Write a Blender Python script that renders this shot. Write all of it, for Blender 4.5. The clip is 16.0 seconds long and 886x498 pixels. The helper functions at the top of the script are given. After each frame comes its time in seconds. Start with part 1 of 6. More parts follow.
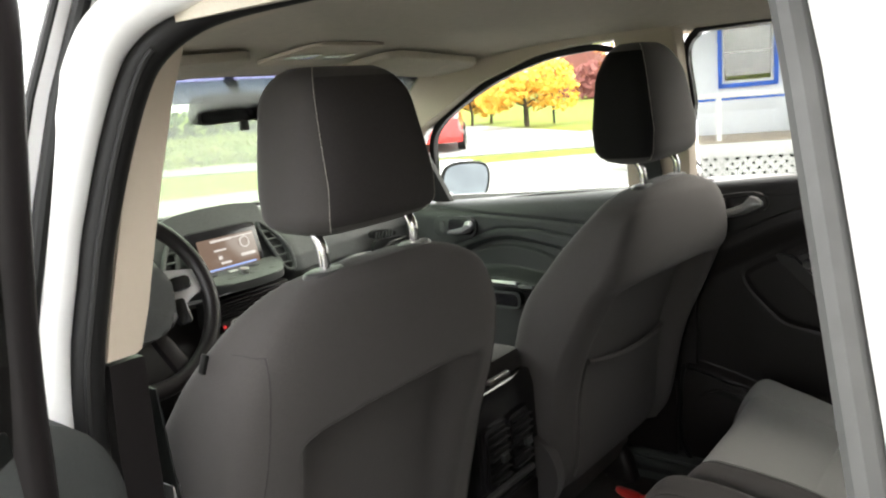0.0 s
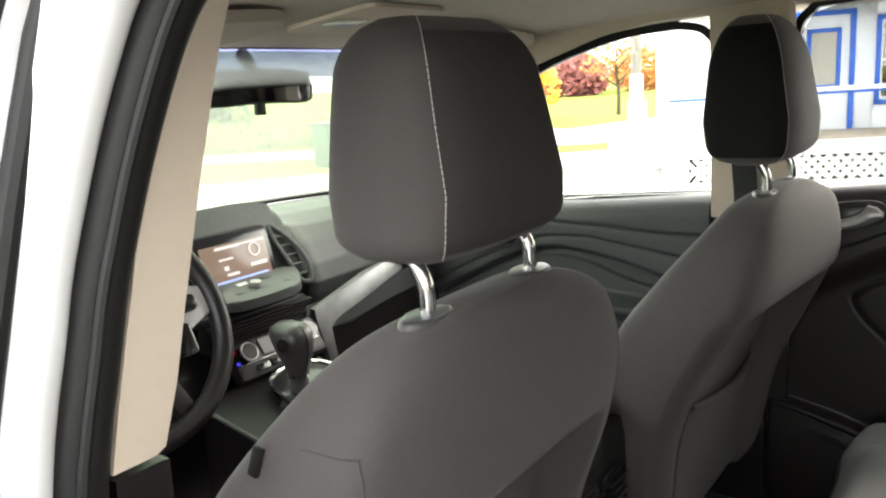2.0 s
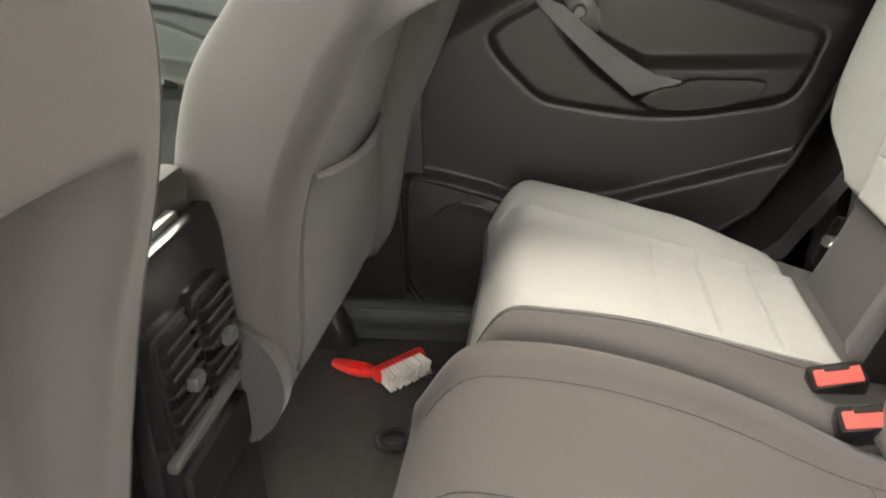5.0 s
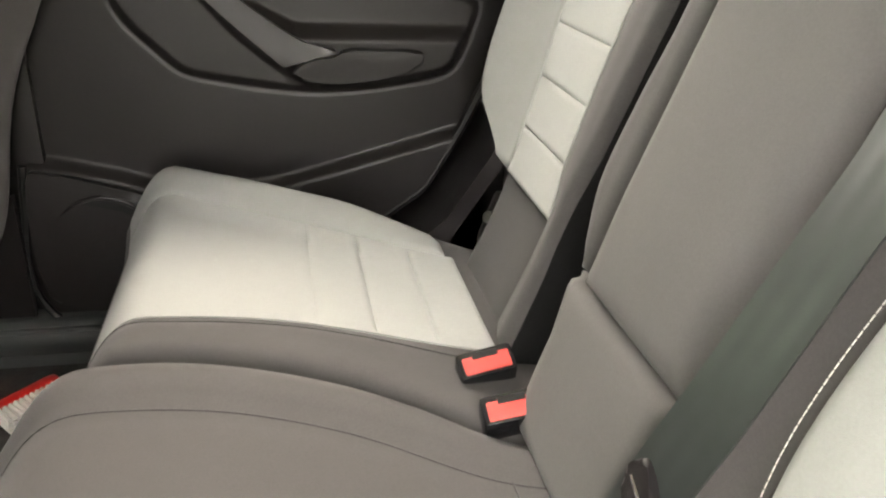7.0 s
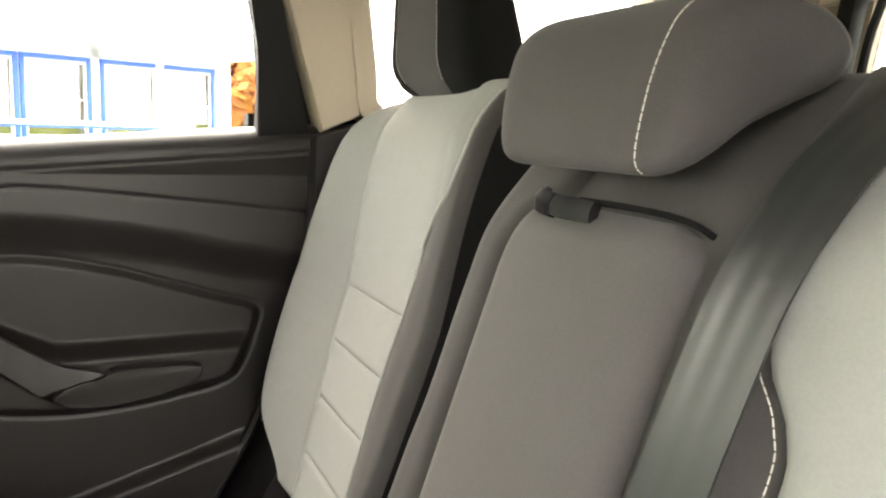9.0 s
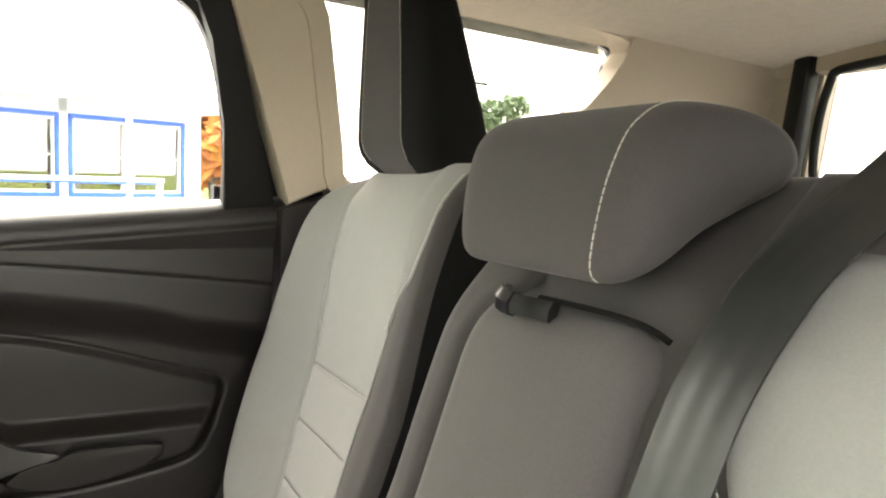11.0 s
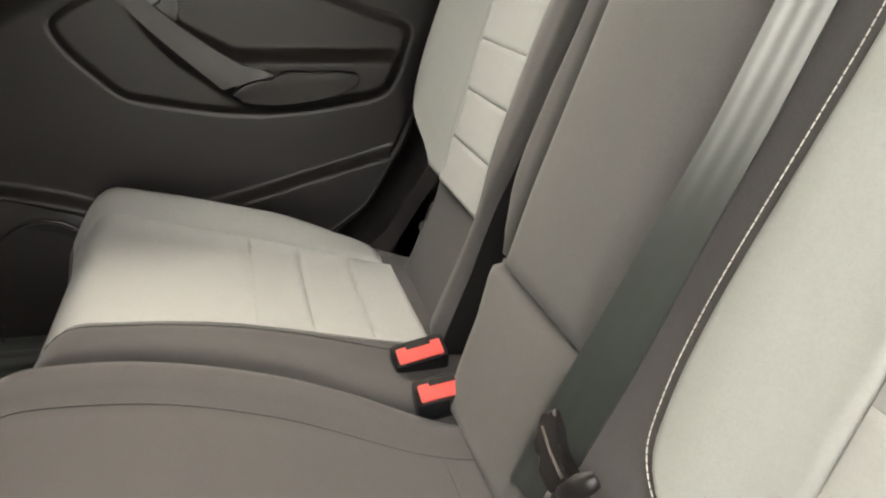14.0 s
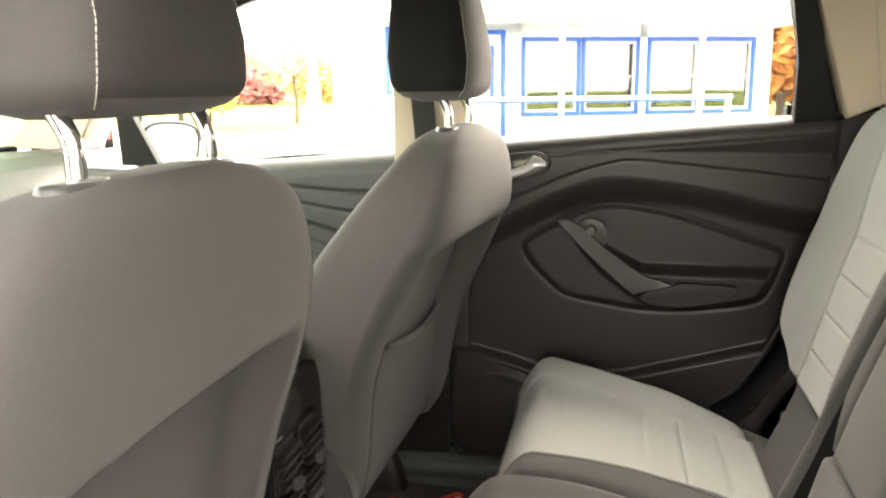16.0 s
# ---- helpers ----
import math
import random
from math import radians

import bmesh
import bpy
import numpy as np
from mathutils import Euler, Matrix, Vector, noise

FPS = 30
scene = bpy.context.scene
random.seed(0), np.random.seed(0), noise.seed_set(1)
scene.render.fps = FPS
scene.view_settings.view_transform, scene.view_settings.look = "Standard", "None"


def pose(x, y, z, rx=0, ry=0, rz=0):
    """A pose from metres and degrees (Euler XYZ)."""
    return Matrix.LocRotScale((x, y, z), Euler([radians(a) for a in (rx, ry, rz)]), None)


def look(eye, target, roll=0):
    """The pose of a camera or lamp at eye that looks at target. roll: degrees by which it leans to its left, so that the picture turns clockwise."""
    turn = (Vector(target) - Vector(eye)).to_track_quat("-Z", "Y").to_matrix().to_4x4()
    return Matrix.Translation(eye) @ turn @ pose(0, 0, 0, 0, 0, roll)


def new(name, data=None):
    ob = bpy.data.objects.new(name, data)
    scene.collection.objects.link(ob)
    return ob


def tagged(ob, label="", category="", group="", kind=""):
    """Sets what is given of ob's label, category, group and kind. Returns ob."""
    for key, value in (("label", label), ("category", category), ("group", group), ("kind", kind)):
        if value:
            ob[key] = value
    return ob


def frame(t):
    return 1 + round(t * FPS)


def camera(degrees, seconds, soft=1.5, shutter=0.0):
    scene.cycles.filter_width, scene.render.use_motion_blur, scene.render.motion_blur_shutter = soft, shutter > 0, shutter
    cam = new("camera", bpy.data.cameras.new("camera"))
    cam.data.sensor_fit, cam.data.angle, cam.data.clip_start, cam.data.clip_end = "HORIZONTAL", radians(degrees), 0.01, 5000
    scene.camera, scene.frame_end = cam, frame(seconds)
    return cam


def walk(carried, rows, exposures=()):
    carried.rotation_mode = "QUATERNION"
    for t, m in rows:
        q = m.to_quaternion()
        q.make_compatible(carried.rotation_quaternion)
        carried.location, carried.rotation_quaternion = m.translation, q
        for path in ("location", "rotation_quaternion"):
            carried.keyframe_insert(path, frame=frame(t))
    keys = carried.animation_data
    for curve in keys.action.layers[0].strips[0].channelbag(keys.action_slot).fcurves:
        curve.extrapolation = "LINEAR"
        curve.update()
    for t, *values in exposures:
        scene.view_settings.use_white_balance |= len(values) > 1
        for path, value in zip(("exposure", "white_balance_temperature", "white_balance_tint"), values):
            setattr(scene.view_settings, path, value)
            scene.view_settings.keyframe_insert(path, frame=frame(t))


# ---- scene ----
cam = camera(59.8, 16.0, 2.2)
METRES, EYE, TILT, LEAN, TURN = 2.0, 1.40, -11.1, 4.8, 0.0
ROWS = [
    (0.0, 0.0, 0.0, 0.0, 0.0, 0.0, -0.0),
    (0.5, -0.0082, 0.0771, 0.0043, 1.9, -0.83, 0.26),
    (1.0, -0.0278, 0.1036, 0.0128, 3.51, -0.37, 0.43),
    (1.5, -0.0569, 0.1356, 0.0147, 1.94, -0.58, -0.26),
    (2.0, -0.0802, 0.1551, 0.0169, -1.9, -0.31, -0.83),
    (2.5, -0.0927, 0.1624, 0.0149, -5.0, -0.35, -0.76),
    (3.0, -0.1019, 0.1786, 0.0021, -9.9, -1.38, 0.36),
    (3.5, -0.0936, 0.2218, -0.0087, -14.46, -3.24, 2.43),
    (4.0, -0.0677, 0.2841, -0.0213, -19.36, -5.98, 3.33),
    (4.5, -0.036, 0.3386, -0.0307, -24.54, -9.37, 2.39),
    (5.0, -0.003, 0.3627, -0.0613, -29.68, -12.65, 2.99),
    (7.5, 0.0942, 0.3771, -0.0776, -53.3, -11.67, 2.35),
    (8.0, 0.102, 0.3726, -0.0628, -56.62, -7.86, 2.94),
    (8.5, 0.1125, 0.3674, -0.0416, -60.11, -4.03, 4.8),
    (9.0, 0.1158, 0.3626, -0.0195, -62.73, 0.64, 5.64),
    (9.5, 0.1168, 0.357, 0.0013, -64.78, 4.77, 6.26),
    (12.0, 0.1158, 0.3577, -0.0217, -65.12, 1.8, 5.53),
    (12.5, 0.1073, 0.3584, -0.0453, -63.58, -2.12, 4.28),
    (13.0, 0.1008, 0.3573, -0.0614, -61.33, -5.68, 3.74),
    (13.5, 0.0888, 0.3541, -0.0819, -57.56, -8.9, 3.42),
    (14.0, 0.0703, 0.3517, -0.0959, -53.01, -11.58, 3.59),
    (14.5, 0.042, 0.3274, -0.1018, -48.2, -12.23, 3.8),
    (15.0, 0.0067, 0.2847, -0.094, -41.51, -10.28, 3.79),
    (15.5, -0.0314, 0.2331, -0.0712, -33.44, -5.38, 3.1),
    (16.0, -0.0742, 0.1981, -0.0409, -25.16, 0.48, 1.04),
]
walk(cam, [(t, pose(-1.14, -0.81, EYE, 0, 0, -52.7) @ pose(0, 0, 0, TILT, LEAN, TURN) @ pose(METRES * x, METRES * y, METRES * z, 90 + pitch, roll, yaw)) for t, x, y, z, yaw, pitch, roll in ROWS],
     exposures=[(0.0, 2.95, 6700, 10), (0.6, 3.3, 6700, 10), (2.2, 3.32, 6700, 10), (3.0, 3.3, 6500, 10), (3.5, 3.52, 6600, 10), (4.2, 4.3, 7100, 12), (5.0, 5.1, 7200, 12), (7.5, 5.04, 7200, 12), (8.3, 5.04, 7300, 12), (9.0, 4.78, 7300, 12), (9.5, 4.56, 7300, 12), (12.0, 4.62, 7200, 12), (14.0, 4.68, 7200, 12), (15.3, 5.0, 7200, 12), (16.0, 4.56, 7500, 12)])

# ---- light: bright overcast day ----
world = bpy.data.worlds.new("sky")
scene.world = world
world.use_nodes = True
wn = world.node_tree
sky = wn.nodes.new("ShaderNodeTexSky")
sky.sky_type, sky.sun_disc, sky.sun_elevation, sky.sun_rotation = "NISHITA", False, radians(40), radians(100)
sky.air_density, sky.dust_density, sky.ozone_density = 1.0, 4.0, 0.6
haze = wn.nodes.new("ShaderNodeMixRGB")
haze.inputs[0].default_value = 0.75
haze.inputs[2].default_value = (9.0, 9.0, 8.9, 1)
wn.links.new(sky.outputs[0], haze.inputs[1])
wn.links.new(haze.outputs[0], wn.nodes["Background"].inputs[0])
wn.nodes["Background"].inputs[1].default_value = 0.15
sun = new("sun", bpy.data.lights.new("sun", "SUN"))
sun.data.energy, sun.data.angle, sun.data.color = 0.7, radians(60), (1.0, 0.96, 0.9)
sun.matrix_world = look((0, 0, 0), (-0.80, 0.15, -0.65))


# ---- materials ----
def material(name, color, rough=0.8, metal=0.0, color2=None, scale=30.0, bump=0.0, bscale=400.0, spec=0.5, sheen=0.0, weave=0.0, wscale=1500.0, stain=0.0, clear=0.0, detail=4.0):
    """A procedural surface: two colours mixed by noise, broad stains, fine relief, an optional weave."""
    m = bpy.data.materials.new(name)
    m.use_nodes = True
    nt = m.node_tree
    b = nt.nodes["Principled BSDF"]
    b.inputs["Roughness"].default_value = rough
    b.inputs["Metallic"].default_value = metal
    b.inputs["Specular IOR Level"].default_value = spec
    b.inputs["Sheen Weight"].default_value = sheen
    b.inputs["Coat Weight"].default_value = clear
    co = nt.nodes.new("ShaderNodeTexCoord")
    out = None
    n1 = nt.nodes.new("ShaderNodeTexNoise")
    n1.inputs["Scale"].default_value, n1.inputs["Detail"].default_value = scale, detail
    nt.links.new(co.outputs["Object"], n1.inputs["Vector"])
    mix = nt.nodes.new("ShaderNodeMixRGB")
    mix.inputs[1].default_value = (*color, 1)
    mix.inputs[2].default_value = (*(color2 or [c * 0.85 for c in color]), 1)
    ramp = nt.nodes.new("ShaderNodeMapRange")
    ramp.inputs["From Min"].default_value, ramp.inputs["From Max"].default_value = 0.35, 0.65
    nt.links.new(n1.outputs["Fac"], ramp.inputs["Value"])
    nt.links.new(ramp.outputs["Result"], mix.inputs[0])
    out = mix.outputs[0]
    n2 = nt.nodes.new("ShaderNodeTexNoise")
    n2.inputs["Scale"].default_value, n2.inputs["Detail"].default_value = scale * 0.13, 3
    nt.links.new(co.outputs["Object"], n2.inputs["Vector"])
    if stain:
        mul = nt.nodes.new("ShaderNodeMixRGB")
        mul.blend_type = "MULTIPLY"
        mul.inputs[0].default_value = stain
        nt.links.new(out, mul.inputs[1])
        nt.links.new(n2.outputs["Color"], mul.inputs[2])
        bw = nt.nodes.new("ShaderNodeMapRange")
        bw.inputs["From Min"].default_value, bw.inputs["From Max"].default_value, bw.inputs["To Min"].default_value = 0.3, 0.6, 0.4
        nt.links.new(n2.outputs["Fac"], bw.inputs["Value"])
        nt.links.new(bw.outputs["Result"], mul.inputs[2])
        out = mul.outputs[0]
    nt.links.new(out, b.inputs["Base Color"])
    rr = nt.nodes.new("ShaderNodeMapRange")
    rr.inputs["To Min"].default_value, rr.inputs["To Max"].default_value = max(0.0, rough - 0.07), min(1.0, rough + 0.07)
    nt.links.new(n2.outputs["Fac"], rr.inputs["Value"])
    nt.links.new(rr.outputs["Result"], b.inputs["Roughness"])
    if bump:
        n3 = nt.nodes.new("ShaderNodeTexNoise")
        n3.inputs["Scale"].default_value, n3.inputs["Detail"].default_value = bscale, 2
        nt.links.new(co.outputs["Object"], n3.inputs["Vector"])
        h = n3.outputs["Fac"]
        if weave:
            wv = nt.nodes.new("ShaderNodeTexVoronoi")
            wv.inputs["Scale"].default_value = wscale
            nt.links.new(co.outputs["Object"], wv.inputs["Vector"])
            ad = nt.nodes.new("ShaderNodeMath")
            ad.operation = "MULTIPLY_ADD"
            ad.inputs[1].default_value = weave
            nt.links.new(wv.outputs["Distance"], ad.inputs[0])
            nt.links.new(n3.outputs["Fac"], ad.inputs[2])
            h = ad.outputs[0]
        bp = nt.nodes.new("ShaderNodeBump")
        bp.inputs["Strength"].default_value, bp.inputs["Distance"].default_value = bump, 0.001
        nt.links.new(h, bp.inputs["Height"])
        nt.links.new(bp.outputs["Normal"], b.inputs["Normal"])
    return m


def glass(name, tint=(0.95, 0.98, 0.96), gloss=0.04, veil=0.0):
    """Thin clear glass: light goes straight through; gloss grows towards grazing angles."""
    m = bpy.data.materials.new(name)
    m.use_nodes = True
    nt = m.node_tree
    nt.nodes.clear()
    o = nt.nodes.new("ShaderNodeOutputMaterial")
    tr, gl, fr, mx = (nt.nodes.new("ShaderNode" + k) for k in ("BsdfTransparent", "BsdfGlossy", "LayerWeight", "MixShader"))
    pw, ma = nt.nodes.new("ShaderNodeMath"), nt.nodes.new("ShaderNodeMath")
    pw.operation, ma.operation = "POWER", "MULTIPLY_ADD"
    pw.inputs[1].default_value, ma.inputs[1].default_value, ma.inputs[2].default_value = 5.0, 0.7, gloss
    tr.inputs[0].default_value = (*tint, 1)
    gl.inputs["Roughness"].default_value = 0.01
    nt.links.new(fr.outputs["Facing"], pw.inputs[0])
    nt.links.new(pw.outputs[0], ma.inputs[0])
    nt.links.new(ma.outputs[0], mx.inputs[0])
    nt.links.new(tr.outputs[0], mx.inputs[1])
    nt.links.new(gl.outputs[0], mx.inputs[2])
    last = mx
    # a share of translucent white paints haze into the glass
    if veil:
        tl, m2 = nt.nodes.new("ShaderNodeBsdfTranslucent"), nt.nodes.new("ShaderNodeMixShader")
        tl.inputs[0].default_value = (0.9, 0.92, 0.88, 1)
        m2.inputs[0].default_value = veil
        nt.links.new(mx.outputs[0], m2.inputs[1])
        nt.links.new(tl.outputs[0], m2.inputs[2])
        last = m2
    nt.links.new(last.outputs[0], o.inputs[0])
    return m


def glow(name, color, strength):
    m = bpy.data.materials.new(name)
    m.use_nodes = True
    b = m.node_tree.nodes["Principled BSDF"]
    b.inputs["Base Color"].default_value = (0.02, 0.02, 0.02, 1)
    b.inputs["Roughness"].default_value = 0.15
    b.inputs["Emission Color"].default_value = (*color, 1)
    b.inputs["Emission Strength"].default_value = strength
    return m


CHAR = material("charcoal_knit", (0.066, 0.0615, 0.0595), 0.92, color2=(0.060, 0.056, 0.0545), scale=500, bump=0.16, bscale=900, sheen=0.08, weave=0.8, wscale=1400, spec=0.25)
# charcoal knit made lighter to carry the stronger light on the centre back
LITCHAR = material("lit_charcoal_knit", (0.088, 0.083, 0.080), 0.92, color2=(0.081, 0.076, 0.0735), scale=500, bump=0.16, bscale=900, sheen=0.08, weave=0.8, wscale=1400, spec=0.25)
CHARD = material("dark_charcoal_cloth", (0.046, 0.043, 0.042), 0.92, color2=(0.036, 0.034, 0.034), scale=500, bump=0.16, bscale=900, sheen=0.15, weave=0.8, wscale=1400, spec=0.2)
# real black cloth, and also painted shade in seat gap and armrest fold
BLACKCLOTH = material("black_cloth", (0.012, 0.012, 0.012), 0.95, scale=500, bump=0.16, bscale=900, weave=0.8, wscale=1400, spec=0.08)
LIGHT = material("light_grey_cloth", (0.262, 0.262, 0.25), 0.93, color2=(0.25, 0.25, 0.238), scale=450, bump=0.16, bscale=900, sheen=0.08, weave=0.8, wscale=1200, spec=0.2, stain=0.04)
LIGHT2 = material("light_grey_insert_cloth", (0.325, 0.325, 0.31), 0.93, color2=(0.311, 0.311, 0.296), scale=380, bump=0.16, bscale=700, sheen=0.08, weave=1.0, wscale=800, spec=0.2, stain=0.04)
THREAD = material("pale_thread", (0.55, 0.52, 0.47), 0.8)
DTHREAD = material("grey_thread", (0.16, 0.15, 0.15), 0.8)
PLASTIC = material("black_grained_plastic", (0.0096, 0.0080, 0.0083), 0.38, color2=(0.0082, 0.0069, 0.0072), scale=200, bump=0.22, bscale=1300, spec=0.30)
PLASTICG = material("charcoal_soft_plastic", (0.078, 0.083, 0.080), 0.55, color2=(0.066, 0.070, 0.068), scale=200, bump=0.35, bscale=1200, spec=0.4)
GLOSSB = material("gloss_black", (0.01, 0.01, 0.011), 0.18, spec=0.5)
BEIGE = material("beige_trim", (0.50, 0.433, 0.345), 0.75, color2=(0.49, 0.424, 0.338), scale=150, bump=0.07, bscale=900, spec=0.3)
HEADLINER = material("beige_headliner_cloth", (0.50, 0.45, 0.37), 0.95, color2=(0.45, 0.41, 0.34), scale=400, bump=0.4, bscale=800, spec=0.15, stain=0.1)
RUBBER = material("black_rubber", (0.006, 0.006, 0.006), 0.55, bump=0.1, spec=0.3)
WHITEPAINT = material("white_car_paint", (0.70, 0.70, 0.69), 0.25, color2=(0.68, 0.68, 0.67), scale=20, clear=0.6)
CHROME = material("chrome", (0.82, 0.82, 0.82), 0.12, 1.0)
SATIN = material("satin_silver", (0.55, 0.55, 0.55), 0.32, 0.9)
CARPET = material("black_carpet", (0.045, 0.042, 0.040), 1.0, color2=(0.062, 0.059, 0.056), scale=600, bump=1.0, bscale=700, spec=0.1, stain=0.3)
RED = material("red_plastic", (0.65, 0.02, 0.015), 0.35, spec=0.5)
REDB = material("buckle_red", (0.6, 0.07, 0.06), 0.4)
BRISTLE = material("white_bristle", (0.75, 0.73, 0.68), 0.7, bump=0.5, bscale=600)
BELT = material("grey_webbing", (0.014, 0.017, 0.016), 0.38, color2=(0.011, 0.0135, 0.0125), scale=60, bump=0.05, bscale=1500, spec=0.9)
GLASS = glass("window_glass", (0.78, 0.80, 0.78))
TINTED = glass("privacy_glass", (0.42, 0.43, 0.42))
TINTED_DOOR = glass("tinted_door_glass", (0.55, 0.56, 0.55))
UPPERPAD = material("black_soft_vinyl", (0.014, 0.0122, 0.0122), 0.38, color2=(0.0122, 0.0107, 0.0107), scale=200, bump=0.15, bscale=1200, spec=0.35, sheen=0.15)
# last value: strength of the painted haze
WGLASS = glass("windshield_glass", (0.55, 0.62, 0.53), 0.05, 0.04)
# low reflectance paints in the dark cabin this mirror should reflect
DARKMIRROR = material("dark_toned_mirror", (0.13, 0.13, 0.14), 0.03, 1.0)
# blue-grey tone puts the duller reflection into the glass colour
DMIRROR = material("blue_toned_mirror", (0.42, 0.47, 0.54), 0.03, 1.0)
MIRROR = material("mirror", (0.9, 0.9, 0.9), 0.02, 1.0)


# ---- mesh helpers ----
def thing(name, label, category, loc=(0, 0, 0), group="", kind=""):
    ob = new(name)
    ob.location = loc
    ob.empty_display_size = 0.05
    return tagged(ob, label, category, group, kind)


def finish(name, bm, mat, angle=35):
    bmesh.ops.recalc_face_normals(bm, faces=bm.faces)
    for f in bm.faces:
        f.smooth = True
    me = bpy.data.meshes.new(name)
    bm.to_mesh(me)
    bm.free()
    me.set_sharp_from_angle(angle=radians(angle))
    me.materials.append(mat)
    return new(name, me)


def part(name, bm, mat, parent, label="", angle=35):
    ob = finish(name, bm, mat, angle)
    ob.parent = parent
    if parent.type == "EMPTY":
        ob.matrix_parent_inverse = Matrix.Translation(-Vector(parent.location))
    return tagged(ob, label)


def solid(name, bm, mat, label, category, group="", kind="", angle=35):
    return tagged(finish(name, bm, mat, angle), label, category, group, kind)


def B():
    return bmesh.new()


def box(bm, c, s, bevel=0.004, m=None, seg=2):
    r = bmesh.ops.create_cube(bm, size=1, matrix=Matrix.Diagonal((*s, 1)))
    vs = r["verts"]
    if bevel:
        es = list({e for v in vs for e in v.link_edges})
        r2 = bmesh.ops.bevel(bm, geom=es, offset=min(bevel, min(s) * 0.45), segments=seg, profile=0.6, affect="EDGES")
        vs = list({v for v in vs if v.is_valid} | {v for f in r2["faces"] for v in f.verts})
    bmesh.ops.transform(bm, matrix=Matrix.Translation(c) @ (m or Matrix()), verts=vs)
    return bm


def rings(bm, rs, cap=True, closed=True):
    """Joins equal loops of points into a skin."""
    vv = [[bm.verts.new(p) for p in r] for r in rs]
    n = len(rs[0])
    for a, b in zip(vv, vv[1:]):
        for i in range(n if closed else n - 1):
            j = (i + 1) % n
            bm.faces.new((a[i], a[j], b[j], b[i]))
    if cap and closed:
        bm.faces.new(vv[0][::-1])
        bm.faces.new(vv[-1])
    return bm


def tube(bm, pts, r, n=8, r2=None, cap=True):
    """A round or oval rod along points."""
    pts = [Vector(p) for p in pts]
    rs, side = [], None
    for i, p in enumerate(pts):
        d = (pts[min(i + 1, len(pts) - 1)] - pts[max(i - 1, 0)]).normalized()
        if side is None:
            side = d.orthogonal().normalized()
        side = (side - d * side.dot(d)).normalized()
        up = d.cross(side)
        ri = r(i / max(1, len(pts) - 1)) if callable(r) else r
        rs.append([p + side * math.cos(a) * ri + up * math.sin(a) * (r2 or ri) for a in [2 * math.pi * k / n for k in range(n)]])
    return rings(bm, rs, cap)


def spline(pts, n=10, closed=False):
    """Points of a smooth curve through pts."""
    P = [Vector(p) for p in pts]
    m = len(P)
    out = []
    for i in range(m if closed else m - 1):
        if closed:
            a, b, c, d = P[i - 1], P[i], P[(i + 1) % m], P[(i + 2) % m]
        else:
            a, b, c, d = P[max(i - 1, 0)], P[i], P[i + 1], P[min(i + 2, m - 1)]
        for k in range(n):
            t = k / n
            out.append(0.5 * ((2 * b) + (c - a) * t + (2 * a - 5 * b + 4 * c - d) * t * t + (3 * b - a - 3 * c + d) * t ** 3))
    if not closed:
        out.append(P[-1])
    return out


def prism(bm, poly, place, depth, bevel=0.003, seg=2):
    """A flat outline (2D) given thickness: place(u, v, w) turns it into a 3D point."""
    lo = [bm.verts.new((u, v, 0)) for u, v in poly]
    hi = [bm.verts.new((u, v, depth)) for u, v in poly]
    n = len(poly)
    fs = [bm.faces.new(lo[::-1]), bm.faces.new(hi)]
    fs += [bm.faces.new((lo[i], lo[(i + 1) % n], hi[(i + 1) % n], hi[i])) for i in range(n)]
    vs = lo + hi
    if bevel:
        es = [e for e in fs[1].edges]
        r = bmesh.ops.bevel(bm, geom=es, offset=bevel, segments=seg, profile=0.6, affect="EDGES")
        vs = list({v for v in vs if v.is_valid} | {v for f in r["faces"] for v in f.verts})
    for v in vs:
        v.co = place(*v.co)
    return bm


def roundrect(w, h, r, n=4, cx=0.0, cy=0.0):
    out = []
    for sx, sy, a0 in ((1, 1, 0), (-1, 1, 90), (-1, -1, 180), (1, -1, 270)):
        for k in range(n + 1):
            a = radians(a0 + 90 * k / n)
            out.append((cx + sx * (w / 2 - r) + r * math.cos(a), cy + sy * (h / 2 - r) + r * math.sin(a)))
    return out


def sheet(bm, f, nu, nv, thick=None):
    """A grid f(u, v), u and v from 0 to 1; with thick a vector or number along -y... closes it into a slab."""
    top = [[Vector(f(i / nu, j / nv)) for i in range(nu + 1)] for j in range(nv + 1)]
    vt = [[bm.verts.new(p) for p in r] for r in top]
    for j in range(nv):
        for i in range(nu):
            bm.faces.new((vt[j][i], vt[j][i + 1], vt[j + 1][i + 1], vt[j + 1][i]))
    if thick is not None:
        th = Vector(thick)
        vb = [[bm.verts.new(p + th) for p in r] for r in top]
        for j in range(nv):
            for i in range(nu):
                bm.faces.new((vb[j][i], vb[j + 1][i], vb[j + 1][i + 1], vb[j][i + 1]))
        for i in range(nu):
            bm.faces.new((vt[0][i], vb[0][i], vb[0][i + 1], vt[0][i + 1]))
            bm.faces.new((vt[nv][i], vt[nv][i + 1], vb[nv][i + 1], vb[nv][i]))
        for j in range(nv):
            bm.faces.new((vt[j][0], vt[j + 1][0], vb[j + 1][0], vb[j][0]))
            bm.faces.new((vt[j][nu], vb[j][nu], vb[j + 1][nu], vt[j + 1][nu]))
    return bm


def interp(x, xs, ys):
    return float(np.interp(x, xs, ys))


def smooth(a, b, x):
    t = min(1.0, max(0.0, (x - a) / (b - a)))
    return t * t * (3 - 2 * t)


def curve(ss, xs):
    P = spline([(a, b, 0) for a, b in zip(ss, xs)], 8)
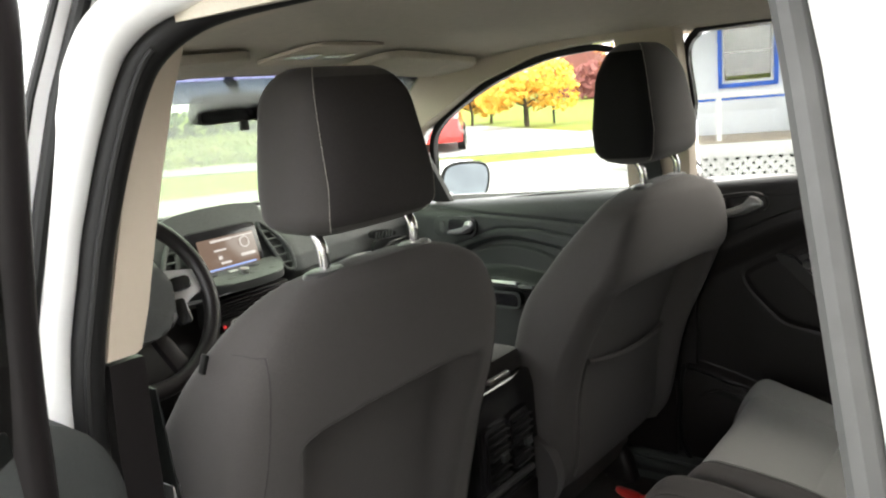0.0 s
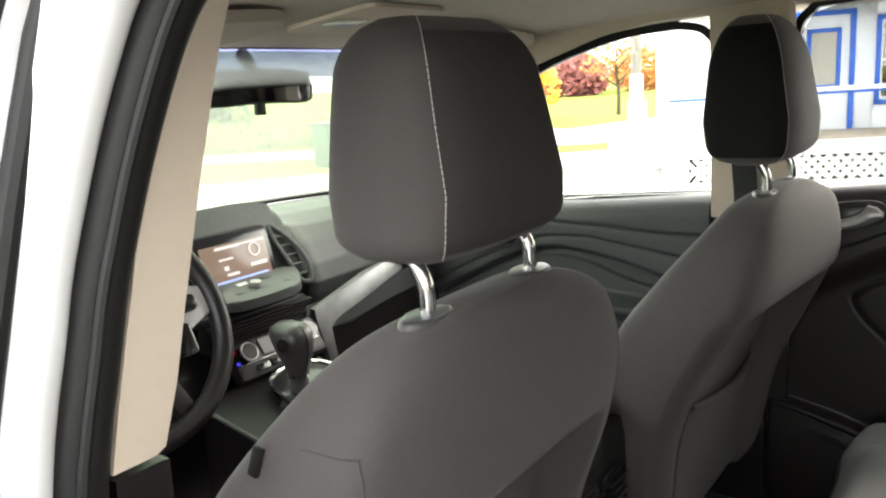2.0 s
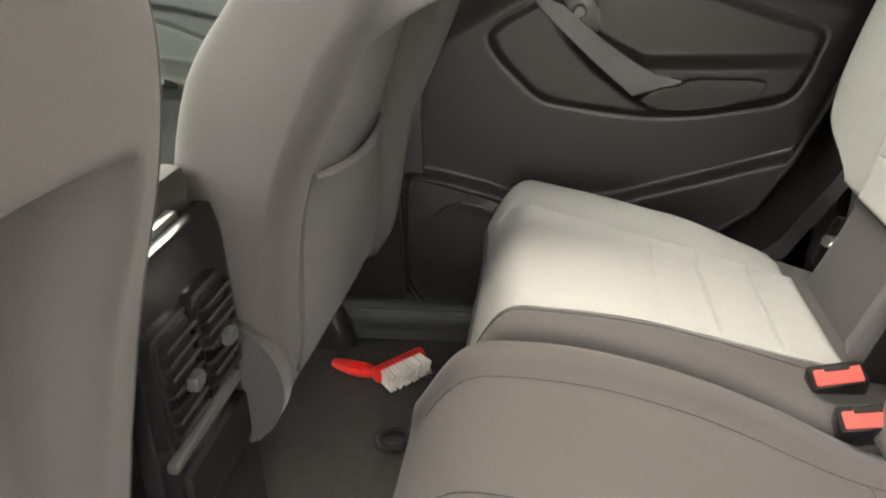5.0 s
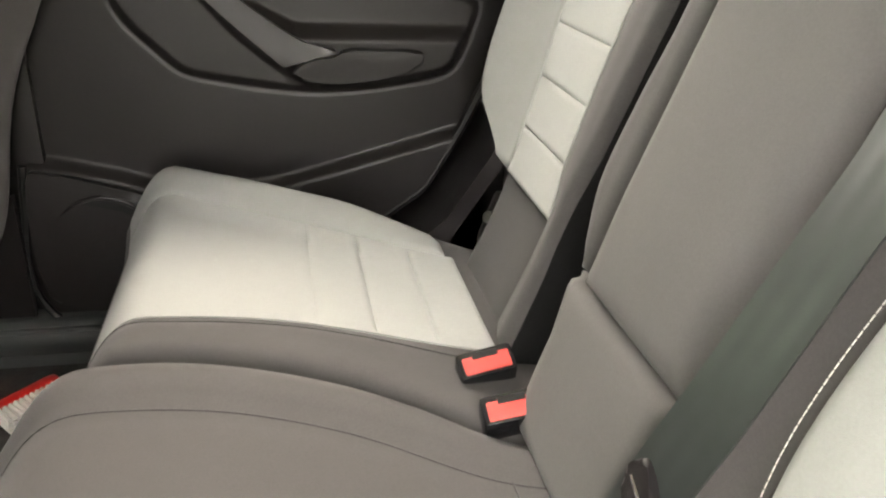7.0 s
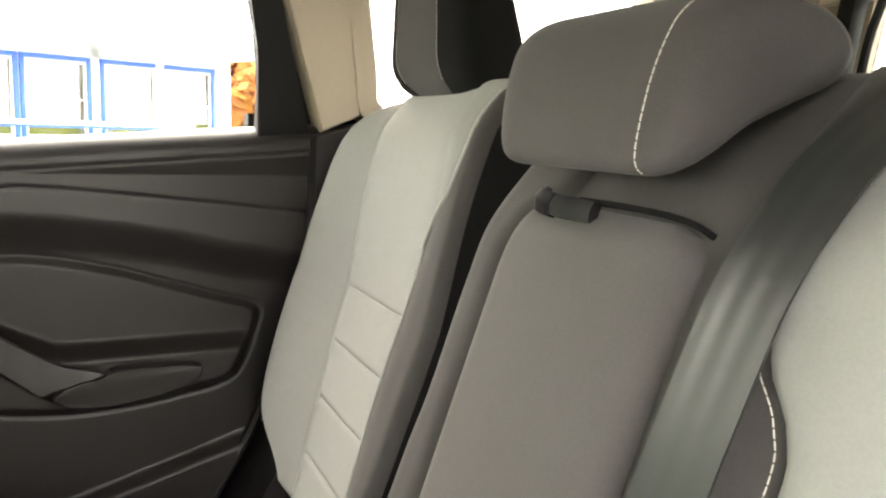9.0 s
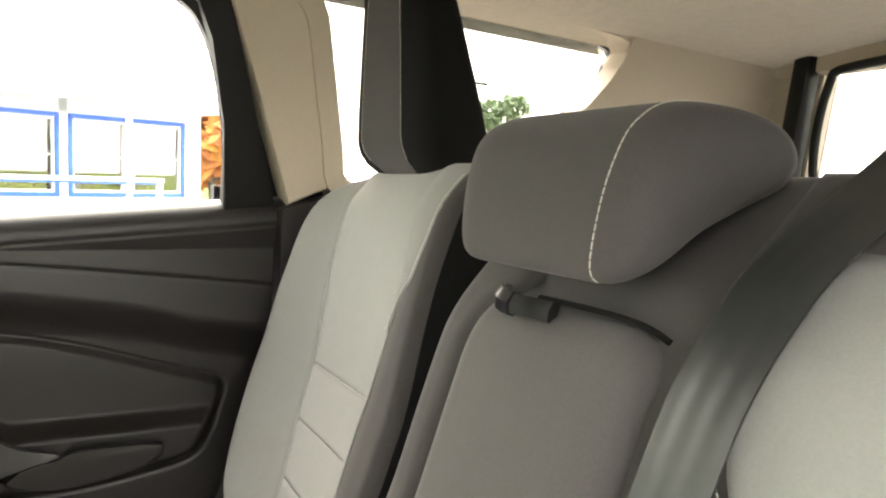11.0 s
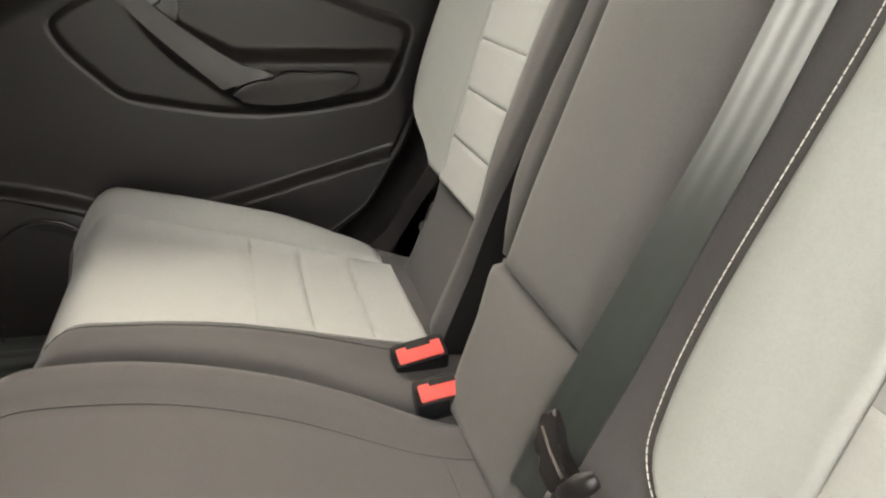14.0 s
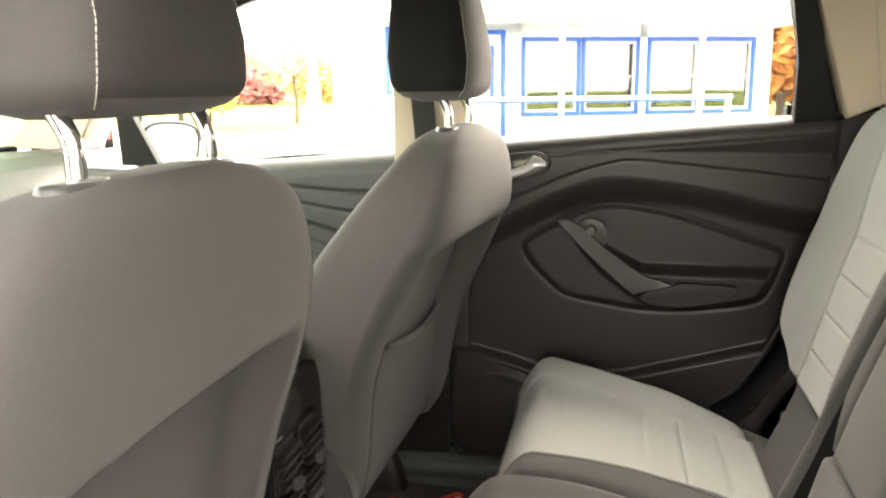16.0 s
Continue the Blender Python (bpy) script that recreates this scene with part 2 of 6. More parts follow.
    sa, xa = [p.x for p in P], [p.y for p in P]
    return lambda s: interp(s, sa, xa)


def inside_distance(px, pz, poly):
    """Signed distance to a closed outline, positive inside."""
    d, ins = 1e9, False
    n = len(poly)
    for i in range(n):
        ax, az = poly[i]
        bx, bz = poly[(i + 1) % n]
        ex, ez, wx, wz = bx - ax, bz - az, px - ax, pz - az
        t = min(1, max(0, (wx * ex + wz * ez) / (ex * ex + ez * ez + 1e-12)))
        d = min(d, math.hypot(wx - ex * t, wz - ez * t))
        if (az > pz) != (bz > pz) and px < (bx - ax) * (pz - az) / (bz - az) + ax:
            ins = not ins
    return d if ins else -d


def stitches(bm, pts, length=0.0055, gap=0.003, r=0.0008, lift=None):
    """Thread stitches along a curve."""
    pts = [Vector(p) for p in pts]
    seg = [(b - a).length for a, b in zip(pts, pts[1:])]
    tot = sum(seg)

    def at(s):
        for a, b, l in zip(pts, pts[1:], seg):
            if s <= l:
                return a.lerp(b, s / max(l, 1e-9))
            s -= l
        return pts[-1]
    s = 0.0
    while s + length < tot:
        a, b = at(s), at(s + length)
        tube(bm, [a, (a + b) / 2, b], r, 5)
        s += length + gap
    return bm


# ---- the car's shell ----
def side_x(z):
    return 0.72 - max(0.0, z - 1.13) * 0.371 - max(0.0, 0.6 - z) * 0.1


def on_side(sgn, off=0.0):
    return lambda u, v, w: Vector((sgn * (side_x(v) + off - w), u, v))


def frame_ring(bm, poly, width, place, depth):
    """A closed band round an outline in the side's plane."""
    c = [Vector((*p, 0)) for p in poly]
    n = len(c)
    inner, outer = [], []
    area = sum(c[i].x * c[(i + 1) % n].y - c[(i + 1) % n].x * c[i].y for i in range(n))
    for i in range(n):
        d = (c[(i + 1) % n] - c[i - 1]).normalized()
        nrm = Vector((d.y, -d.x, 0)) * (1 if area > 0 else -1)
        inner.append(c[i])
        outer.append(c[i] + nrm * width)
    rs = []
    for i in range(n):
        a, b = inner[i], outer[i]
        rs.append([place(a.x, a.y, 0), place(a.x, a.y, depth), place(b.x, b.y, depth), place(b.x, b.y, 0)])
    rs.append(rs[0])
    return rings(bm, rs, cap=False)


def dense(poly, n=6):
    return [(p.x, p.y) for p in spline([(a, b, 0) for a, b in poly], n, closed=True)]


FRONT_WIN = [(0.66, 1.085), (0.655, 1.2), (0.60, 1.311), (0.404, 1.412), (0.215, 1.467), (0.09, 1.48), (0.046, 1.478), (0.007, 1.463), (-0.010, 1.41), (0.010, 1.244), (0.025, 1.133), (0.030, 1.127), (0.3, 1.112)]
REAR_WIN = [(-0.155, 1.155), (-0.168, 1.34), (-0.170, 1.45), (-0.195, 1.487), (-0.238, 1.497), (-0.5, 1.497), (-0.66, 1.483), (-0.719, 1.464), (-0.752, 1.434), (-0.775, 1.38), (-0.792, 1.306), (-0.803, 1.2), (-0.798, 1.193), (-0.5, 1.170)]
QUARTER_WIN = [(-0.890, 1.500), (-0.91, 1.45), (-0.955, 1.29), (-0.972, 1.24), (-1.05, 1.235), (-1.19, 1.258), (-1.25, 1.283), (-1.338, 1.343), (-1.407, 1.41), (-1.424, 1.445), (-1.40, 1.478), (-1.1, 1.497)]

car_floor = solid("floor", sheet(B(), lambda u, v: (-0.72 + 1.44 * u, -0.95 + 2.0 * v, 0.38 + 0.05 * math.exp(-((u - 0.5) * 1.44 / 0.12) ** 2) + 0.002 * noise.noise((u * 30, v * 40, 0))), 60, 60, (0, 0, -0.03)), CARPET, "black carpeted car floor, worn and dusty", "floor", kind="structure")


def headliner_z(x, y):
    z = 1.535 - 0.16 * max(0.0, abs(x) - 0.25) ** 1.6
    z -= 0.12 * max(0.0, y - 0.05) ** 1.5
    z -= 0.05 * max(0.0, -0.9 - y)
    return z


solid("ceiling", sheet(B(), lambda u, v: (-0.66 + 1.32 * u, -1.8 + 2.42 * v, headliner_z(-0.66 + 1.32 * u, -1.8 + 2.42 * v)), 50, 70, (0, 0, 0.02)), HEADLINER, "beige cloth headliner with a soft curve", "ceiling", kind="structure")
solid("roof", sheet(B(), lambda u, v: (-0.74 + 1.48 * u, -1.85 + 2.5 * v, headliner_z(-0.66 + 1.32 * u, -1.8 + 2.42 * v) + 0.06), 20, 20, (0, 0, 0.02)), WHITEPAINT, "white painted car roof", "roof", kind="structure")

RAIL = [(1.06, 1.13), (0.80, 1.13), (0.665, 1.30), (0.60, 1.330), (0.404, 1.430), (0.215, 1.485), (0.09, 1.497), (-0.06, 1.50), (-0.2, 1.512), (-0.5, 1.513), (-0.66, 1.505), (-0.76, 1.505), (-0.9, 1.508), (-1.1, 1.503), (-1.4, 1.486), (-1.8, 1.46), (-1.8, 1.58), (-0.4, 1.60), (0.15, 1.58), (0.55, 1.5), (0.85, 1.34), (1.06, 1.20)]
for sgn, nm in ((1, "right"), (-1, "left")):
    wall = thing("wall_" + nm, "beige trimmed upper side of the car cabin", "car side", kind="structure")
    part("roof_rail", prism(B(), RAIL, on_side(sgn, 0.03), 0.06, 0.008), BEIGE, wall, "beige roof rail and windshield pillar trim")
    part("roof_skin", prism(B(), RAIL, on_side(sgn, 0.06), 0.025, 0.0), WHITEPAINT, wall, "white painted roof edge")
    if sgn == 1:
        part("pillar_trim", prism(B(), [(0.018, 1.08), (-0.145, 1.08), (-0.16, 1.30), (-0.165, 1.52), (-0.02, 1.52), (-0.004, 1.30)], on_side(sgn, 0.025), 0.05, 0.01), BEIGE, wall, "beige middle pillar trim")
    part("rear_pillar_trim", prism(B(), [(-0.885, 1.195), (-0.965, 1.23), (-0.962, 1.25), (-0.914, 1.366), (-0.869, 1.491), (-0.86, 1.53), (-0.76, 1.53), (-0.772, 1.482), (-0.808, 1.395)], on_side(sgn, 0.02), 0.05, 0.012), BEIGE, wall, "beige rear pillar trim")
    part("quarter_trim", prism(B(), [(-0.96, 1.215), (-1.05, 1.222), (-1.19, 1.245), (-1.26, 1.275), (-1.345, 1.335), (-1.415, 1.405), (-1.435, 1.445), (-1.42, 1.52), (-1.82, 1.52), (-1.82, 1.19), (-0.96, 1.19)], on_side(sgn, 0.02), 0.055, 0.015), BEIGE, wall, "beige cargo side trim")
    part("quarter_lower", prism(B(), [(-0.86, 0.40), (-1.82, 0.40), (-1.82, 1.20), (-0.96, 1.215), (-0.87, 1.19)], on_side(sgn, 0.0), 0.05, 0.01), PLASTIC, wall, "black lower cargo side trim")
    part("quarter_seal", frame_ring(B(), dense(QUARTER_WIN, 4), 0.007, on_side(sgn, 0.036), 0.012), RUBBER, wall, "black window seal")
    part("quarter_reveal", frame_ring(B(), dense([(y * 1.003 + 0.004, z + (0.004 if z > 1.4 else -0.004)) for y, z in QUARTER_WIN], 4), 0.03, on_side(sgn, 0.026), 0.058), BEIGE, wall, "beige window reveal", 50)
    part("pillar_backing", prism(B(), [(-0.80, 1.10), (-0.985, 1.10), (-0.985, 1.225), (-0.962, 1.24), (-0.945, 1.29), (-0.90, 1.45), (-0.88, 1.51), (-0.735, 1.51), (-0.765, 1.45), (-0.79, 1.38), (-0.804, 1.30), (-0.81, 1.20)], on_side(sgn, 0.05), 0.02, 0.0), RUBBER, wall, "black pillar backing")
    part("lower_lining", box(B(), (sgn * 0.80, -1.33, 0.80), (0.03, 1.06, 0.84), 0.0), PLASTIC, wall, "black inner lining")
    if sgn == 1:
        part("pillar_foot", prism(B(), [(0.04, 0.40), (-0.15, 0.40), (-0.145, 1.085), (0.02, 1.085)], on_side(sgn, 0.06), 0.07, 0.008), PLASTIC, wall, "black lower pillar trim")
        part("front_lining", box(B(), (0.80, -0.66, 0.70), (0.03, 0.40, 0.60), 0.0), PLASTIC, wall, "black inner lining")
        part("arch_trim", sheet(B(), lambda u, v: (lambda y: (0.74 - 0.20 * v, y, interp(y, [-1.0, -0.86, -0.80, -0.73, -0.634, -0.5], [0.95, 0.86, 0.74, 0.63, 0.55, 0.43]) - 0.02 + 0.03 * v))(-0.98 + 0.46 * u), 24, 8, (0, -0.01, -0.03)), PLASTIC, wall, "black wheel arch trim", 60)
    part("sill", box(B(), (sgn * 0.70, 0.05, 0.40), (0.10, 2.0, 0.07), 0.015), PLASTIC, wall, "black door sill trim")
    part("lower_skin", box(B(), (sgn * 0.84, -1.4, 0.75), (0.03, 1.0, 0.9), 0.01), WHITEPAINT, wall, "white rear wing")
    part("front_skin", box(B(), (sgn * 0.84, 1.0, 0.7), (0.03, 0.6, 0.8), 0.01), WHITEPAINT, wall, "white front wing")
    win = thing("window_%d" % (1 if sgn == 1 else 2), "clear rear quarter window", "window", kind="structure")
    part("pane", prism(B(), QUARTER_WIN, on_side(sgn, 0.03), 0.004, 0), TINTED, win).visible_shadow = False

tail = thing("wall_rear", "beige and black tailgate trim round the back window", "tailgate", kind="structure")
part("upper_frame", box(B(), (0, -1.80, 1.50), (1.3, 0.06, 0.10), 0.01), BEIGE, tail)
part("lower_panel", box(B(), (0, -1.86, 0.80), (1.4, 0.08, 0.86), 0.02), PLASTIC, tail)
for sgn in (1, -1):
    part("seal_post", box(B(), (sgn * 0.51, -1.77, 1.32), (0.035, 0.04, 0.42), 0.012, pose(0, 0, 0, 0, sgn * -8, 0)), RUBBER, tail, "black tailgate seal")
    part("window_post", box(B(), (sgn * 0.60, -1.82, 1.33), (0.22, 0.05, 0.36), 0.02, pose(0, 0, 0, 0, sgn * -8, 0)), BEIGE, tail, "beige tailgate post")
    part("glass_seal", tube(B(), spline([(sgn * 0.40, -1.80, 1.23), (sgn * 0.475, -1.79, 1.26), (sgn * 0.45, -1.775, 1.42), (sgn * 0.38, -1.77, 1.455), (0, -1.765, 1.465)], 6), 0.008), RUBBER, tail, "black rubber window seal")
bw = thing("window_3", "clear back window", "window", kind="structure")
part("pane", box(B(), (0, -1.83, 1.34), (1.0, 0.004, 0.30), 0), TINTED, bw).visible_shadow = False

# left middle pillar: painted frame, rubber seal, beige trim
bp = thing("door_frame", "white painted door frame with black rubber seal and beige trim", "door frame", kind="structure")


def post_x(z):
    return interp(z, [0.4, 1.13, 1.19, 1.26, 1.34, 1.43, 1.56], [0.715, 0.706, 0.691, 0.671, 0.647, 0.617, 0.56])


def left_pillar(y0, y1, x0, depth):
    """A strip of the pillar between two fore-and-aft lines; leans inward with height."""
    def f(u, v, w):
        return Vector((-(post_x(v) + x0 - w), u, v))
    return lambda z0, z1, bevel: prism(B(), [(y0, z0), (y1, z0)] + [(y1 + 0.0, z0 + (z1 - z0) * k / 8) for k in range(1, 9)] + [(y0, z0 + (z1 - z0) * k / 8) for k in range(8, 0, -1)], f, depth, bevel)


part("pillar_trim", left_pillar(-0.030, 0.10, 0.045, 0.045)(1.152, 1.52, 0.012), BEIGE, bp, "beige middle pillar trim")
part("lower_trim", left_pillar(-0.034, 0.10, 0.045, 0.045)(0.40, 1.149, 0.01), PLASTIC, bp, "black lower pillar trim")
CORNER = spline([(-(post_x(z) + 0.071), y, z) for y, z in ((-0.030, 0.42), (-0.030, 0.80), (-0.030, 1.10), (-0.031, 1.25), (-0.035, 1.32), (-0.044, 1.383), (-0.058, 1.44), (-0.076, 1.472))] + [(-0.645, -0.105, 1.499), (-0.622, -0.16, 1.514), (-0.60, -0.30, 1.520), (-0.60, -0.50, 1.518), (-0.605, -0.66, 1.505)], 5)
part("seal", tube(B(), CORNER, 0.019, 14), RUBBER, bp, "black rubber door seal")
part("seal_lip", tube(B(), [p + Vector((-0.007, -0.019, 0)) for p in CORNER[:36]], 0.004, 8), RUBBER, bp, "black rubber lip")
part("roof_flange", tube(B(), [p + Vector((-0.034, 0.012, 0.020)) for p in CORNER[3:]], 0.026, 14), WHITEPAINT, bp, "white painted upper corner")
part("painted_frame", left_pillar(-0.030, 0.10, 0.124, 0.056)(0.42, 1.56, 0.02), WHITEPAINT, bp, "white painted pillar")
part("outer_seal", tube(B(), [(-(post_x(z) + 0.134), -0.034, z) for z in np.linspace(0.42, 1.53, 24)], 0.0085, 10), RUBBER, bp, "black outer seal")
part("flange", left_pillar(-0.024, 0.06, 0.165, 0.040)(0.42, 1.56, 0.008), WHITEPAINT, bp, "white painted door flange")
part("flange_seal", tube(B(), [(-(post_x(z) + 0.160), -0.029, z) for z in np.linspace(0.42, 1.53, 24)], 0.0045, 8), RUBBER, bp, "thin black flange seal")
EDGE = material("grey_flange", (0.085, 0.085, 0.083), 0.6)
part("rear_edge_seal", tube(B(), [(-(side_x(z) + 0.035), interp(z, [0.5, 1.16, 1.43, 1.5], [-0.80, -0.757, -0.692, -0.67]), z) for z in np.linspace(0.5, 1.5, 20)], 0.011, 10), EDGE, bp, "grey rubber seal")
part("rear_edge", sheet(B(), lambda u, v: (lambda z: (-(side_x(z) + 0.04 + 0.08 * u), interp(z, [0.5, 1.16, 1.43, 1.5], [-0.80, -0.757, -0.692, -0.67]) - 0.012 - 0.09 * u, z))(0.5 + v), 6, 10, (0.0, -0.03, 0)), WHITEPAINT, bp, "white painted rear door opening")

# ---- right rear door ----
DOORSKIN = material("black_moulded_plastic", (0.0135, 0.0118, 0.0118), 0.40, color2=(0.0118, 0.0104, 0.0104), scale=200, bump=0.22, bscale=1300, spec=0.3, stain=0.08)
HSILVER = material("handle_silver", (0.36, 0.36, 0.36), 0.36, 0.8)
DSATIN = material("dull_silver", (0.20, 0.20, 0.20), 0.38, 0.8)
HANDLE = material("dark_grey_handle", (0.032, 0.030, 0.030), 0.4, bump=0.2, bscale=1200, spec=0.5)
MAP = dense([(-0.263, 0.922), (-0.282, 0.947), (-0.338, 0.978), (-0.405, 1.011), (-0.464, 1.020), (-0.525, 1.014), (-0.60, 0.997), (-0.68, 0.972), (-0.74, 0.952), (-0.79, 0.937), (-0.803, 0.918), (-0.794, 0.884), (-0.783, 0.850), (-0.757, 0.815), (-0.68, 0.798), (-0.62, 0.790), (-0.547, 0.787), (-0.477, 0.793), (-0.39, 0.807), (-0.352, 0.818), (-0.318, 0.848), (-0.282, 0.885)], 3)
POCKET_LINE = curve([-0.95, -0.86, -0.765, -0.64, -0.49, -0.40, -0.31, -0.24, -0.134, 0.02], [0.775, 0.755, 0.731, 0.695, 0.653, 0.643, 0.653, 0.673, 0.695, 0.71])
CREASE = curve([-0.95, -0.86, -0.76, -0.68, -0.53, -0.435, -0.36, -0.317, -0.225, -0.10], [0.985, 1.004, 1.022, 1.042, 1.064, 1.067, 1.046, 1.027, 0.978, 0.915])
GROOVE = curve([-0.95, -0.88, -0.67, -0.50, -0.447, -0.36, -0.25, -0.10], [1.058, 1.072, 1.096, 1.112, 1.105, 1.079, 1.031, 0.970])
STRAP = [(-0.343, 0.984), (-0.372, 0.986), (-0.392, 0.976), (-0.441, 0.935), (-0.50, 0.893), (-0.545, 0.869), (-0.573, 0.865), (-0.575, 0.857), (-0.535, 0.850), (-0.505, 0.838), (-0.49, 0.849), (-0.42, 0.910), (-0.38, 0.947)]
CUP = [(-0.588, 0.861), (-0.64, 0.862), (-0.698, 0.861), (-0.707, 0.852), (-0.698, 0.838), (-0.65, 0.823), (-0.594, 0.815), (-0.555, 0.816), (-0.528, 0.824), (-0.516, 0.830), (-0.540, 0.847), (-0.582, 0.853)]


def belt_z(y):
    return interp(y, [-0.9, -0.58, -0.237, 0.05, 0.65], [1.208, 1.182, 1.153, 1.126, 1.083])


def door_relief(y, z):
    """How far the rear door's inner skin stands into the cabin."""
    top = belt_z(y)
    r = -0.055 * (1 - math.sqrt(max(0.0, 1 - min(1.0, max(0.0, (z - top + 0.045) / 0.045)) ** 2)))
    crease = CREASE(y)
    r -= 0.020 * smooth(crease + 0.012, crease - 0.050, z)
    r -= 0.0018 * math.exp(-((z - GROOVE(y)) / 0.003) ** 2) + 0.0022 * smooth(GROOVE(y) + 0.004, GROOVE(y) - 0.004, z)
    r -= 0.0014 * math.exp(-((z - top + 0.040) / 0.003) ** 2)
    d = inside_distance(y, z, MAP)
    r -= 0.0020 * math.exp(-(d / 0.0022) ** 2)
    if d > 0:
        r += 0.005 * smooth(0.002, 0.014, d)
        # armrest bulge under the channel, with a rounded sill and a belly that runs into the strap
        up = interp(y, [-0.80, -0.55, -0.52, -0.46, -0.36], [0.897, 0.897, 0.897, 0.928, 0.985])
        lo = interp(y, [-0.80, -0.55, -0.50, -0.44, -0.36], [0.80, 0.80, 0.83, 0.875, 0.955])
        r += 0.026 * smooth(up, up - 0.026, z) * smooth(lo - 0.012, lo + 0.022, z) * smooth(0.003, 0.026, d) * smooth(-0.37, -0.45, y)
    low = POCKET_LINE(y)
    r += 0.020 * smooth(low + 0.002, low - 0.020, z)
    return r


def door_edge(y):
    return interp(y, [-0.885, -0.825, -0.783, -0.724, -0.634, -0.5, -0.125], [0.96, 0.83, 0.737, 0.635, 0.57, 0.46, 0.42])


def pad_line(y):
    return CREASE(y) + 0.012


def upper_pad(u, v):
    y = -0.885 + 0.76 * u
    z = pad_line(y) + (belt_z(y) - pad_line(y)) * v
    return (side_x(z) - 0.032 - door_relief(y, z), y, z)


def rear_panel(u, v):
    y = -0.885 + 0.76 * u
    z = door_edge(y) + (pad_line(y) - door_edge(y)) * v
    return (side_x(z) - 0.032 - door_relief(y, z), y, z)


rd = thing("door_1", "closed rear car door with black moulded panel", "car door", (0.72, -0.1, 0.42), kind="structure")
part("panel", sheet(B(), rear_panel, 260, 210, (0.03, 0, 0)), DOORSKIN, rd, "black grained door panel", 60)
part("upper_pad", sheet(B(), upper_pad, 150, 80, (0.03, 0, 0)), UPPERPAD, rd, "black soft vinyl upper pad", 60)
part("edge_seal", tube(B(), [(side_x(door_edge(y)) - 0.02, y, door_edge(y) - 0.006) for y in np.linspace(-0.88, -0.20, 50)], 0.009, 8), RUBBER, rd, "black rubber edge seal")
part("skin", prism(B(), [(-0.10, 0.38), (-0.55, 0.38), (-0.78, 0.62), (-0.88, 0.85), (-0.87, 1.18), (-0.10, 1.13)], on_side(1, 0.13), 0.03, 0.0), WHITEPAINT, rd, "white outer skin")
part("window_frame", frame_ring(B(), dense(REAR_WIN, 4), 0.014, on_side(1, 0.045), 0.022), RUBBER, rd, "black window frame")
part("rear_frame", prism(B(), [(-0.795, 1.15), (-0.885, 1.15), (-0.866, 1.20), (-0.806, 1.39), (-0.775, 1.48), (-0.765, 1.515), (-0.70, 1.515), (-0.738, 1.477), (-0.761, 1.413), (-0.791, 1.306)], on_side(1, 0.015), 0.03, 0.006), RUBBER, rd, "black rear window frame")
part("pane", prism(B(), REAR_WIN, on_side(1, 0.03), 0.004, 0), TINTED_DOOR, rd).visible_shadow = False
# strap is greyer than the cup: the light on its face is in the colour
hp_ = part("pull_handle", prism(B(), dense(STRAP, 3), lambda u, v, w: Vector((side_x(v) - 0.036 - 0.020 * smooth(-0.34, -0.46, u) - w, u, v)), 0.013, 0.0025, 3), HANDLE, rd, "armrest pull handle, painted lighter for the light it catches")
part("hand_cup", prism(B(), dense(CUP, 3), lambda u, v, w: Vector((side_x(v) - 0.050 - w, u, v)), 0.013, 0.0025, 3), DOORSKIN, hp_, "black hand cup face")
part("cup_joint", tube(B(), [Vector((side_x(v) - 0.059, u, v)) for u, v in dense(CUP[:9], 3)], 0.0028, 6), RUBBER, hp_, "black shadow joint round the cup")
pk_ = part("switch_pocket", prism(B(), dense([(-0.388, 0.984), (-0.41, 0.991), (-0.437, 0.985), (-0.446, 0.960), (-0.443, 0.935), (-0.425, 0.945), (-0.405, 0.963)], 3), on_side(1, -0.036), 0.008, 0.004), HANDLE, rd, "dark grey screw pocket")
part("screw_cap", tube(B(), [(0.676, -0.413, 0.968), (0.662, -0.413, 0.968), (0.660, -0.413, 0.968)], lambda t: 0.012 - 0.004 * t, 16), PLASTICG, pk_, "grey screw cap")
bez = part("handle_bezel", prism(B(), dense([(-0.165, 1.062), (-0.17, 1.108), (-0.21, 1.120), (-0.295, 1.130), (-0.322, 1.118), (-0.326, 1.100), (-0.31, 1.084), (-0.25, 1.066)], 4), on_side(1, -0.036), 0.012, 0.005), PLASTIC, rd, "black handle bezel")
part("handle_recess", prism(B(), dense([(-0.175, 1.07), (-0.18, 1.104), (-0.21, 1.113), (-0.29, 1.122), (-0.312, 1.113), (-0.314, 1.102), (-0.30, 1.091), (-0.25, 1.075)], 4), on_side(1, -0.046), 0.003, 0.001), GLOSSB, bez, "black handle recess")
part("door_handle", rings(B(), [[(0.654 + dx, y, z + dz) for dx, dz in ((0.0, -h), (-0.006, -h * 0.4), (-0.006, h * 0.4), (0.0, h), (0.016, h), (0.016, -h))] for y, z, h in ((-0.175, 1.074, 0.007), (-0.24, 1.081, 0.009), (-0.275, 1.091, 0.012), (-0.292, 1.104, 0.018), (-0.306, 1.106, 0.013), (-0.318, 1.104, 0.004))]), HSILVER, bez, "satin silver door handle")
spk = part("speaker_panel", prism(B(), dense([(-0.125, 0.665), (-0.16, 0.678), (-0.24, 0.657), (-0.30, 0.635), (-0.335, 0.58), (-0.325, 0.50), (-0.26, 0.462), (-0.17, 0.465), (-0.128, 0.50)], 4), on_side(1, -0.046), 0.010, 0.006), DOORSKIN, rd, "black speaker panel")
